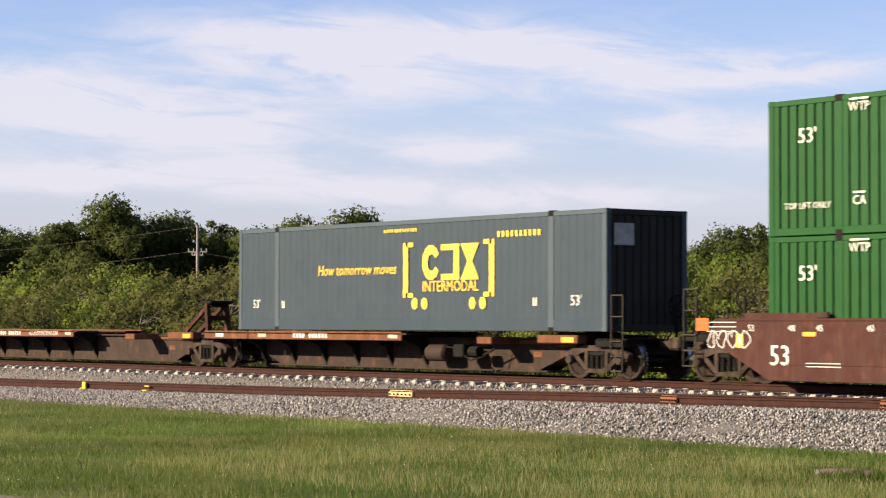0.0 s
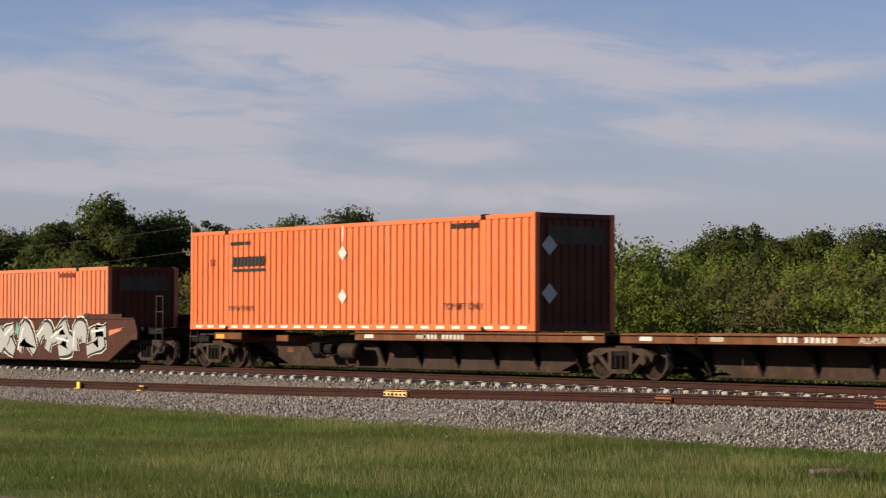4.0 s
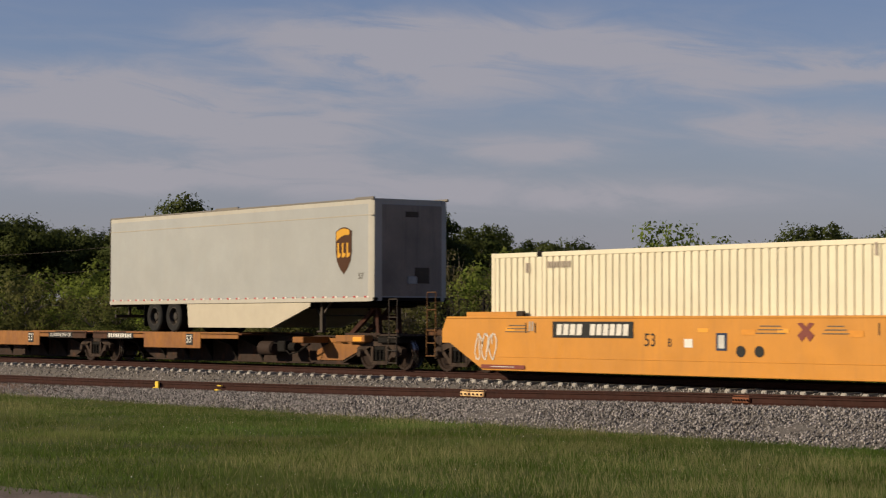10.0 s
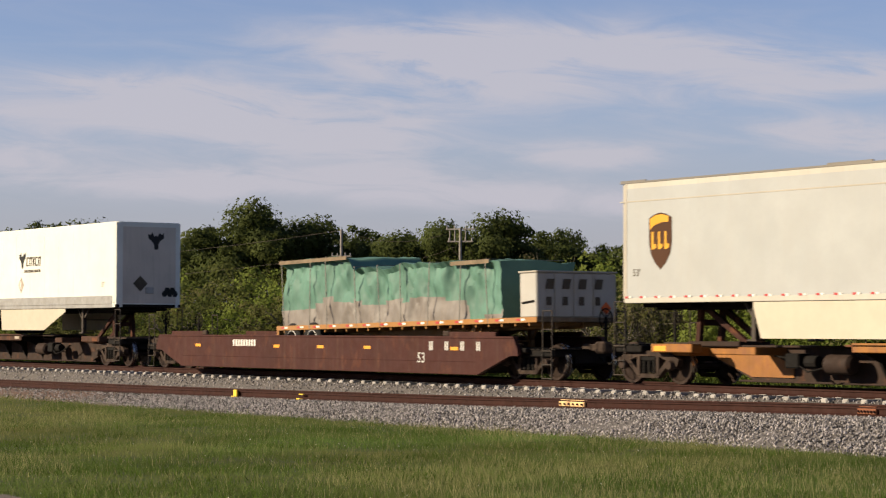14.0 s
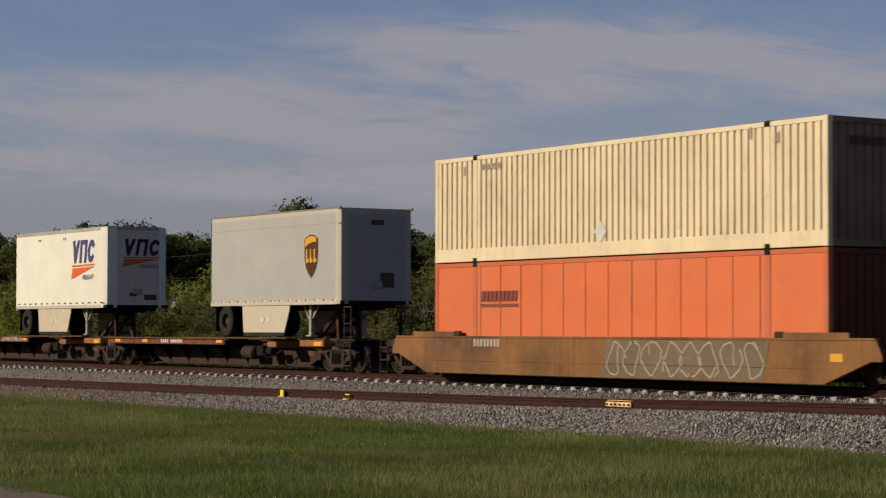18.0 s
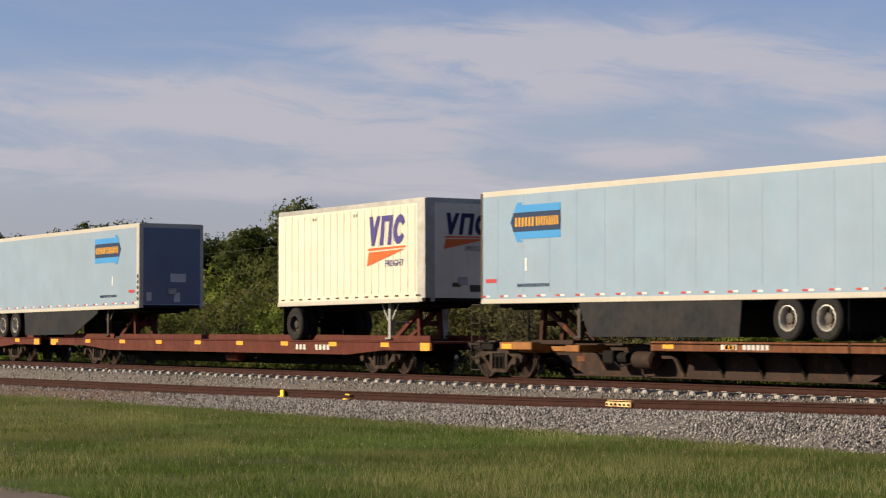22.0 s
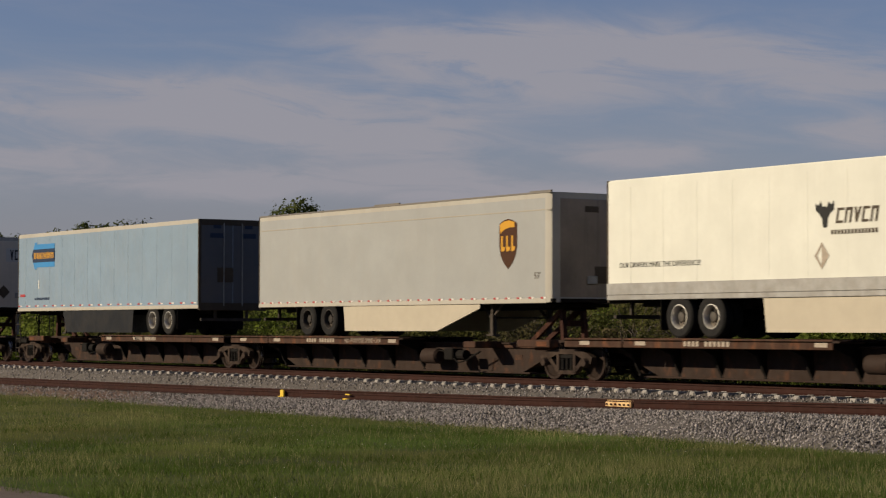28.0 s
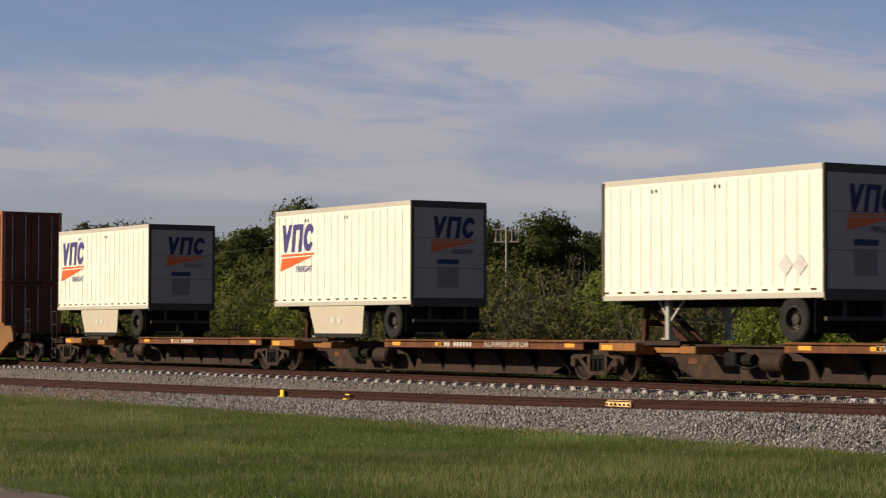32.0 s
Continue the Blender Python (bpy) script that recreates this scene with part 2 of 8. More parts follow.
box_paint("t_white", (0.85, 0.845, 0.755), 0.05, 0.05)
box_paint("t_cream", (0.75, 0.71, 0.575), 0.12, 0.12)
box_paint("t_grey", (0.425, 0.432, 0.424), 0.10, 0.10, dirt=(0.26, 0.22, 0.17))
box_paint("t_blue", (0.262, 0.36, 0.47), 0.14, 0.1)
# nose blue: t_blue at about half value, the nose's shade painted in
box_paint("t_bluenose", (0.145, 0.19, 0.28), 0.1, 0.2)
box_paint("trim_cream", (0.541, 0.508, 0.443), 0.2, 0.15)
box_paint("trim_dark", (0.069, 0.0539, 0.039), 0.1, 0.2)
box_paint("l_purple", (0.06, 0.045, 0.21), 0, 0)
box_paint("l_orange", (0.72, 0.12, 0.015), 0, 0)
box_paint("l_brown", (0.075, 0.03, 0.012), 0, 0)
box_paint("l_gold", (0.72, 0.36, 0.02), 0, 0)
box_paint("l_sign", (0.88, 0.40, 0.02), 0, 0)
box_paint("l_yellow", (0.85, 0.62, 0.08), 0, 0.1)
box_paint("l_yellow_faded", (0.80, 0.50, 0.07), 0.3, 0.9, dirt=(0.55, 0.48, 0.34))
box_paint("l_blue", (0.05, 0.28, 0.62), 0, 0)
box_paint("l_navy", (0.03, 0.05, 0.10), 0, 0)
box_paint("l_maroon", (0.22, 0.05, 0.035), 0, 0)
# the shade of the ends is put into these darker colours, with dirt streaks
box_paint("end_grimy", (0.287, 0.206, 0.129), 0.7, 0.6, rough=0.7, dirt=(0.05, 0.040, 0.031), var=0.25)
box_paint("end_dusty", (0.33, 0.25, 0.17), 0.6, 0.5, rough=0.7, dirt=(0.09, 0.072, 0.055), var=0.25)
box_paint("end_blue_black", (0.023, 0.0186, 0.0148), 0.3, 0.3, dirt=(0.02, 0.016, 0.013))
# grey nose: darker than the van side, its shade put into the colour
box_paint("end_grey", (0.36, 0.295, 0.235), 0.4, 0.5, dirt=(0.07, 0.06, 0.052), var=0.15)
# white nose: duller, warmer copy of the side paint to carry its shade
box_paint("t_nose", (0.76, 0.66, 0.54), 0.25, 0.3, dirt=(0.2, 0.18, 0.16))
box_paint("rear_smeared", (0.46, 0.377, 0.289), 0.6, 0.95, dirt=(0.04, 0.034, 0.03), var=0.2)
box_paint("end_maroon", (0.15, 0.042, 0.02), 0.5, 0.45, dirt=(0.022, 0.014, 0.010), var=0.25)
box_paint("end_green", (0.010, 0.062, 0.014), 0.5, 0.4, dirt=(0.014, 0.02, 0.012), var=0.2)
box_paint("l_tag", (0.66, 0.65, 0.62), 0.2, 0.2)

# ---- mesh building ----


class Geo:
    """A mesh in the making: points and faces."""

    def __init__(self):
        self.v, self.f = [], []

    def add(self, pts, faces):
        n = len(self.v)
        self.v += [tuple(p) for p in pts]
        self.f += [tuple(n + i for i in f) for f in faces]
        return self

    def box(self, x0, x1, y0, y1, z0, z1, c=0.012):
        x0, x1 = min(x0, x1), max(x0, x1)
        y0, y1 = min(y0, y1), max(y0, y1)
        z0, z1 = min(z0, z1), max(z0, z1)
        c = min(c, (x1 - x0) * 0.3, (y1 - y0) * 0.3, (z1 - z0) * 0.3)
        lo, hi = (x0, y0, z0), (x1, y1, z1)
        cen = Vector(((x0 + x1) / 2, (y0 + y1) / 2, (z0 + z1) / 2))
        idx, pts = {}, []
        for a in range(3):
            for s in range(8):
                sg = [(s >> k) & 1 for k in range(3)]
                p = [(hi[k] - (0 if k == a else c)) if sg[k] else (lo[k] + (0 if k == a else c)) for k in range(3)]
                idx[a, s] = len(pts)
                pts.append(Vector(p))
        faces = []
        for a in range(3):
            b, d = [k for k in range(3) if k != a]
            for s in (0, 1):
                base = s << a
                faces.append([idx[a, base], idx[a, base | 1 << b], idx[a, base | 1 << b | 1 << d], idx[a, base | 1 << d]])
            for s1 in (0, 1):
                for s2 in (0, 1):
                    base = s1 << b | s2 << d
                    faces.append([idx[b, base], idx[b, base | 1 << a], idx[d, base | 1 << a], idx[d, base]])
        for s in range(8):
            faces.append([idx[0, s], idx[1, s], idx[2, s]])
        for f in faces:
            n = (pts[f[1]] - pts[f[0]]).cross(pts[f[2]] - pts[f[0]])
            m = sum((pts[i] for i in f), Vector()) / len(f) - cen
            if n.dot(m) < 0:
                f.reverse()
        return self.add(pts, faces)

    def prism(self, poly, axis, a, b):
        """A flat outline (two coordinates, in the order of the other axes) pushed from a to b along an axis."""
        def put(p, h):
            return {"x": (h, p[0], p[1]), "y": (p[0], h, p[1]), "z": (p[0], p[1], h)}[axis]
        area = sum(p[0] * q[1] - q[0] * p[1] for p, q in zip(poly, poly[1:] + poly[:1]))
        if (area < 0) != (axis == "y"):
            poly = poly[::-1]
        a, b = min(a, b), max(a, b)
        n = len(poly)
        pts = [put(p, a) for p in poly] + [put(p, b) for p in poly]
        faces = [tuple(range(n - 1, -1, -1)), tuple(range(n, 2 * n))]
        faces += [(i, (i + 1) % n, n + (i + 1) % n, n + i) for i in range(n)]
        return self.add(pts, faces)

    def tube(self, p, q, r, n=8, r2=None):
        p, q = Vector(p), Vector(q)
        d = (q - p).normalized()
        s = d.orthogonal().normalized()
        t = d.cross(s)
        r2 = r if r2 is None else r2
        ring = [(math.cos(2 * math.pi * i / n), math.sin(2 * math.pi * i / n)) for i in range(n)]
        pts = [p + (s * c + t * e) * r for c, e in ring] + [q + (s * c + t * e) * r2 for c, e in ring]
        faces = [tuple(range(n - 1, -1, -1)), tuple(range(n, 2 * n))]
        faces += [(i, (i + 1) % n, n + (i + 1) % n, n + i) for i in range(n)]
        return self.add(pts, faces)

    def path(self, pts, r, n=6):
        for p, q in zip(pts, pts[1:]):
            self.tube(p, q, r, n)
        return self

    def lathe(self, prof, centre, n=20):
        """Spins a profile of (radius, y) about the line through centre along y."""
        cx, cy, cz = centre
        k = len(prof)
        pts, faces = [], []
        for i in range(n):
            a = 2 * math.pi * i / n
            pts += [(cx + r * math.cos(a), cy + y, cz + r * math.sin(a)) for r, y in prof]
        for i in range(n):
            j = (i + 1) % n
            faces += [(i * k + m, i * k + m + 1, j * k + m + 1, j * k + m) for m in range(k - 1)]
        return self.add(pts, faces)

    def beam(self, p, q, w, h):
        """A square bar from p to q in an xz plane, w wide across y and h high."""
        p, q = Vector(p), Vector(q)
        d = (q - p).normalized()
        s = Vector((0, 1, 0)) if abs(d.y) < 0.9 else Vector((1, 0, 0))
        t = d.cross(s).normalized()
        s = t.cross(d)
        c = [(-1, -1), (1, -1), (1, 1), (-1, 1)]
        pts = [p + s * a * w / 2 + t * b * h / 2 for a, b in c] + [q + s * a * w / 2 + t * b * h / 2 for a, b in c]
        return self.add(pts, [(3, 2, 1, 0), (4, 5, 6, 7), (0, 1, 5, 4), (1, 2, 6, 5), (2, 3, 7, 6), (3, 0, 4, 7)])

    def mesh(self, name, smooth=True):
        me = bpy.data.meshes.new(name)
        me.from_pydata(self.v, [], self.f)
        if smooth:
            me.shade_smooth()
            me.set_sharp_from_angle(angle=radians(32))
        return me


def part(name, geo, mat, parent, label="", at=None):
    """One mesh object under a thing or a part; geo is a Geo or a finished mesh."""
    me = geo.mesh(name) if isinstance(geo, Geo) else geo
    if not me.materials:
        me.materials.append(M[mat])
    ob = new(name, me)
    ob.parent = parent
    if at is not None:
        ob.matrix_basis = at
    if label:
        ob["label"] = label
    return ob


def thing(name, label, category, group="", kind=""):
    ob = new(name)
    ob.empty_display_size = 0.3
    return tagged(ob, label, category, group, kind)


TEXTS = {}


def text_mesh(words, size, mat, shear=0.0):
    key = (words, size, mat, shear)
    if key not in TEXTS:
        cu = bpy.data.curves.new("writing", "FONT")
        cu.body, cu.size, cu.shear, cu.extrude = words, size, shear, 0.002
        cu.resolution_u = 2
        cu.align_x, cu.align_y = "CENTER", "CENTER"
        ob = bpy.data.objects.new("writing", cu)
        scene.collection.objects.link(ob)
        dg = bpy.context.evaluated_depsgraph_get()
        me = bpy.data.meshes.new_from_object(ob.evaluated_get(dg))
        bpy.data.objects.remove(ob)
        me.materials.clear()
        me.materials.append(M[mat])
        TEXTS[key] = me
    return TEXTS[key]


NEAR, FRONT = "near", "front"


def face_pose(side, a, z, off):
    """A pose on the near side (a is x) or on the leading end (a is y), off metres along the outward normal."""
    if side == NEAR:
        return Matrix(((1, 0, 0, a), (0, 0, -1, off), (0, 1, 0, z), (0, 0, 0, 1)))
    return Matrix(((0, 0, 1, off), (1, 0, 0, a), (0, 1, 0, z), (0, 0, 0, 1)))


def writing(words, size, mat, parent, side, a, z, off, shear=0.0, stretch=1.0):
    ob = part("writing", text_mesh(words, size, mat, shear), mat, parent, at=face_pose(side, a, z, off) @ Matrix.Diagonal((stretch, 1, 1, 1)))
    return ob


def shape(name, polys, mat, parent, side, a, z, off, label=""):
    """Flat painted shapes: outlines in metres about (a, z) on a face."""
    if name in ("car_mark", "container_mark", "panel", "marker_lamp", "emblem", "emblem_letters", "railroad_name", "web_line", "stencil") and len(polys) > 1:
        # lettering bars can be told apart: one part each
        for p in polys:
            last = shape(name, [p], mat, parent, side, a, z, off - 1e-6, label)
        return last
    g = Geo()
    for p in polys:
        g.prism([tuple(q) for q in p], "z", -0.001, 0.003)
    return part(name, g, mat, parent, label, at=face_pose(side, a, z, off))


def bars(n, w, h, gap=0.35, lean=0.0):
    """A row of n plain blocks in a field w wide and h high, in place of characters that are not written out."""
    step = w / n
    out = []
    for i in range(n):
        x0 = -w / 2 + i * step
        x1 = x0 + step * (1 - gap)
        out.append([(x0 - lean * h / 2, -h / 2), (x1 - lean * h / 2, -h / 2), (x1 + lean * h / 2, h / 2), (x0 + lean * h / 2, h / 2)])
    return out


def crescent(x, w, h, gap=0.5):
    """An open ring, thick on one side."""
    out = []
    for i in range(13):
        t = gap + (2 * math.pi - 2 * gap) * i / 12
        out.append((x + w / 2 * math.cos(t), h / 2 * math.sin(t)))
    for i in range(12, -1, -1):
        t = gap + (2 * math.pi - 2 * gap) * i / 12
        out.append((x + 0.04 * w + w * 0.24 * math.cos(t), h * 0.24 * math.sin(t)))
    return out


def glyphs(n, w, h, gap=0.22, lean=0.0, kinds="vnc"):
    """A row of n plain figures: v wedge, c open ring, x hourglass, h g u n brackets open to one side."""
    step = w / n
    g = step * (1 - gap)
    out = []
    for i in range(n):
        x = -w / 2 + step * (i + 0.5)
        k = kinds[i % len(kinds)]
        if k == "v":
            ps = [[(x - g / 2, h / 2), (x - g * 0.1, -h / 2), (x + g * 0.14, -h / 2), (x + g / 2, h / 2), (x + g * 0.2, h / 2), (x, h * 0.05), (x - g * 0.2, h / 2)]]
        elif k == "c":
            ps = [crescent(x, g, h)]
        elif k == "x":
            ps = [[(x - g / 2, -h / 2), (x + g / 2, -h / 2), (x + g * 0.12, 0), (x + g / 2, h / 2), (x - g / 2, h / 2), (x - g * 0.12, 0)]]
        elif k in "hg":
            e, q, m = g * 0.3, h * 0.17, 1 if k == "h" else -1
            ps = [[(x + m * u, z) for u, z in ((-g / 2, -h / 2), (g / 2, -h / 2), (g / 2, -h / 2 + q), (-g / 2 + e, -h / 2 + q), (-g / 2 + e, h / 2 - q), (g / 2, h / 2 - q), (g / 2, h / 2), (-g / 2, h / 2))]]
        elif k in "un":
            e, q, m = g * 0.3, h * 0.2, 1 if k == "u" else -1
            ps = [[(x + m * u, m * z) for u, z in ((-g / 2, h / 2), (-g / 2, -h / 2), (g / 2, -h / 2), (g / 2, h / 2), (g / 2 - e, h / 2), (g / 2 - e, -h / 2 + q), (-g / 2 + e, -h / 2 + q), (-g / 2 + e, h / 2))]]
        out += [[(a + lean * b, b) for a, b in q] for q in ps]
    return out


def disc(r, n=12, sx=1.0, x=0.0, z=0.0):
    return [(x + r * sx * math.cos(2 * math.pi * i / n), z + r * math.sin(2 * math.pi * i / n)) for i in range(n)]


def diamond(r, x=0.0, z=0.0):
    return [(x - r, z), (x, z - r), (x + r, z), (x, z + r)]


def rect(w, h, x=0.0, z=0.0):
    return [(x - w / 2, z - h / 2), (x + w / 2, z - h / 2), (x + w / 2, z + h / 2), (x - w / 2, z + h / 2)]

# ---- railway cars ----
MOVING = []      # (thing, place along the train, height of its base)
WHEELS = []      # (wheelset, its pose in its truck, place along the train)
WELL_HW = 1.46   # well cars are wider than what they carry
HW = 1.30        # half the width of cars and loads


def truck_meshes():
    side = Geo()
    side.prism([(-1.14, 0.60), (-0.9, 0.71), (-0.45, 0.80), (0.45, 0.80), (0.9, 0.71), (1.14, 0.60), (1.08, 0.42), (0.76, 0.54), (0.38, 0.67), (-0.38, 0.67), (-0.76, 0.54), (-1.08, 0.42)], "y", -0.08, 0.08)
    side.prism([(-0.80, 0.52), (-0.36, 0.15), (0.36, 0.15), (0.80, 0.52), (0.68, 0.58), (0.31, 0.25), (-0.31, 0.25), (-0.68, 0.58)], "y", -0.07, 0.07)
    for x in (-0.36, 0.36):
        side.box(x - 0.06, x + 0.06, -0.085, 0.085, 0.2, 0.74)
    spring = Geo()
    for x in (-0.19, 0.0, 0.19):
        for k in range(4):
            spring.tube((x, 0, 0.27 + k * 0.075), (x, 0, 0.325 + k * 0.075), 0.075, 8)
            spring.tube((x, 0, 0.32 + k * 0.075), (x, 0, 0.35 + k * 0.075), 0.055, 6)
    spring.box(-0.27, 0.27, -0.07, 0.07, 0.56, 0.66)
    bolster = Geo()
    bolster.box(-0.22, 0.22, -0.86, 0.86, 0.42, 0.80, 0.04)
    bolster.tube((0, 0, 0.78), (0, 0, 0.86), 0.2, 12)
    bolster.box(-0.66, 0.66, -0.12, 0.12, 0.4, 0.46)
    for x in (-0.62, 0.62):
        bolster.box(x - 0.06, x + 0.06, -0.75, 0.75, 0.36, 0.48)
    cap = Geo().tube((0, 0, 0), (0, -0.11, 0), 0.13, 12, 0.10)
    wheel = Geo()
    for s in (-1, 1):
        prof = [(0.0, 0.83), (0.10, 0.83), (0.13, 0.79), (0.36, 0.76), (0.39, 0.80), (0.455, 0.80), (0.46, 0.72), (0.485, 0.685), (0.485, 0.665), (0.39, 0.665), (0.36, 0.70), (0.13, 0.66), (0.10, 0.62), (0.0, 0.62)]
        prof = [(r, s * y) for r, y in prof]
        wheel.lathe(prof if s > 0 else prof[::-1], (0, 0, 0), 18)
    wheel.tube((0, -1.1, 0), (0, 1.1, 0), 0.085, 10)
    meshes = [g.mesh(n) for g, n in ((side, "side_frame"), (spring, "spring_nest"), (bolster, "truck"), (cap, "bearing_cap"), (wheel, "wheelset"))]
    # the running tread is polished
    w = meshes[-1]
    w.materials.append(M["wheel"])
    w.materials.append(M["tread"])
    for f in w.polygons:
        if math.hypot(f.center.x, f.center.z) > 0.445 and abs(f.normal.y) < 0.5:
            f.material_index = 1
    return meshes


TRUCK = truck_meshes()


def truck(unit, x, place):
    """A two-axle truck under a car at x; place is where it runs along the train."""
    side, spring, bolster, cap, wheel = TRUCK
    t = part("truck", bolster, "black", unit, at=pose(x, 0, 0))
    for s in (-1, 1):
        part("side_frame", side, "steel_truck", t, at=pose(0, s * 0.98, 0))
        part("spring_nest", spring, "black", t, at=pose(0, s * 0.98, 0))
        for a in (-0.89, 0.89):
            part("bearing_cap", cap, "steel_truck", t, at=pose(a, s * 1.06, 0.46, 0, 0, 0 if s < 0 else 180))
    for a in (-0.89, 0.89):
        w = part("wheelset", wheel, "wheel", t, at=pose(a, 0, 0.46))
        WHEELS.append((w, a, place + x))


def coupler(unit, x, s):
    g = Geo().box(x, x + s * 0.75, -0.1, 0.1, 0.76, 0.94, 0.02).box(x + s * 0.6, x + s * 1.0, -0.17, 0.15, 0.70, 1.0, 0.05)
    part("coupler", g, "steel_truck", unit)
    h = Geo().path([(x, 0.3, 0.75), (x + s * 0.4, 0.3, 0.5), (x + s * 0.8, 0.2, 0.42), (x + s * 1.1, 0.15, 0.6)], 0.03)
    part("air_hose", h, "black", unit)


def ladder(unit, x, y, z0, z1, w=0.42, mat="galv", rungs=4):
    g = Geo()
    for a in (-w / 2, w / 2):
        g.path([(x + a, y, z0), (x + a, y, z1)], 0.014)
    for i in range(rungs):
        z = z0 + (z1 - z0) * (i + 0.08) / (rungs - 0.85)
        g.tube((x - w / 2, y, z), (x + w / 2, y, z), 0.016, 6)
    part("ladder", g, mat, unit)


def end_fittings(unit, x, s, base, mat="black", tall=1.0, post_mat="rail_grey"):
    """End platform, posts, handrails, brake wheel and ladders at a car's end that faces s (+1 or -1)."""
    part("end_sill", Geo().box(x - s * 0.5, x + s * 0.55, -1.18, 1.18, base - 0.22, base - 0.05, 0.02).box(x + s * 0.3, x + s * 0.55, -0.5, 0.5, base - 0.4, base - 0.1), mat, unit)
    g = Geo().box(x - s * 0.42, x + s * 0.62, -0.06, 0.06, base - 0.06, base - 0.035)
    for i in range(5):
        a = x - s * 0.42 + s * i * 0.22
        g.box(a, a + s * 0.17, -1.2, 1.2, base - 0.05, base - 0.02, 0.004)
    part("walkway", g, "black", unit)
    for y in (-1.2, 1.2):
        g = Geo().path([(x + s * 0.5, y, base - 0.75), (x + s * 0.5, y, base + tall), (x + s * 0.1, y, base + tall), (x + s * 0.1, y, base - 0.05)], 0.016)
        g.path([(x + s * 0.5, y, base + tall * 0.5), (x + s * 0.1, y, base + tall * 0.5)], 0.014)
        part("handrail", g, post_mat, unit)
    ladder(unit, x + s * 0.3, -1.22, base - 0.8, base - 0.05, 0.4, post_mat, 3)
    b = Geo()
    b.lathe([(0.26, -0.02), (0.29, 0.0), (0.26, 0.02)], (x + s * 0.38, 0.62, base + 0.75), 16)
    b.beam((x + s * 0.38, 0.62, base), (x + s * 0.38, 0.62, base + 0.75), 0.06, 0.06)
    for a in range(4):
        c, d = math.cos(a * math.pi / 4), math.sin(a * math.pi / 4)
        b.beam((x + s * 0.38 - 0.27 * c, 0.62, base + 0.75 - 0.27 * d), (x + s * 0.38 + 0.27 * c, 0.62, base + 0.75 + 0.27 * d), 0.02, 0.02)
    part("brake_wheel", b, "black", unit)


def hitch(unit, x, s, raised, z=0.95, mat="hitch"):
    """A trailer hitch at x whose strut leans back against s; it stands up to the kingpin or lies folded."""
    if raised:
        top = z + 0.98
        g = Geo()
        for y in (-0.34, 0.34):
            g.beam((x + s * 0.10, y, z), (x, y, top), 0.13, 0.14)
            g.beam((x - s * 1.5, y * 0.7, z + 0.05), (x - s * 0.08, y * 0.8, top - 0.1), 0.10, 0.13)
        g.box(x - 0.06, x + 0.06, -0.34, 0.34, z + 0.45, z + 0.6)
        part("hitch_stand", g, mat, unit)
        part("hitch_head", Geo().box(x - 0.32, x + 0.32, -0.42, 0.42, top - 0.02, top + 0.07, 0.03).box(x - 0.2, x + 0.2, -0.3, 0.3, top - 0.12, top - 0.02), "black", unit)
        part("hitch_foot", Geo().box(x - s * 1.5, x + s * 0.35, -0.5, 0.5, z - 0.04, z + 0.08, 0.02), "spine_brown", unit)
    else:
        g = Geo().box(x - 1.0, x + 0.4, -0.45, 0.45, z, z + 0.16, 0.03).box(x - 0.1, x + 0.35, -0.35, 0.35, z + 0.16, z + 0.28, 0.03)
        part("hitch_stand", g, mat, unit, "folded hitch")


def tank(unit, x, y, z, r, l, mat="spine_brown"):
    g = Geo().tube((x - l / 2, y, z), (x + l / 2, y, z), r, 14)
    g.tube((x - l / 2 - 0.06, y, z), (x - l / 2, y, z), r * 0.7, 14, r).tube((x + l / 2, y, z), (x + l / 2 + 0.06, y, z), r, 14, r * 0.7)
    part("air_reservoir", g, mat, unit)


def brake_gear(unit, x, mat="black"):
    g = Geo()
    g.box(x - 0.35, x + 0.1, -1.0, -0.62, 0.45, 0.78, 0.03)
    g.tube((x + 0.25, -0.85, 0.6), (x + 0.6, -0.85, 0.6), 0.14, 10)
    g.path([(x - 0.9, -0.8, 0.72), (x - 0.35, -0.8, 0.66), (x + 0.6, -0.8, 0.5), (x + 1.2, -0.8, 0.7)], 0.022)
    g.path([(x + 0.1, -0.95, 0.5), (x + 0.4, -1.0, 0.38), (x + 0.8, -0.95, 0.46), (x + 1.1, -0.7, 0.7)], 0.018)
    part("brake_valve", g, mat, unit)


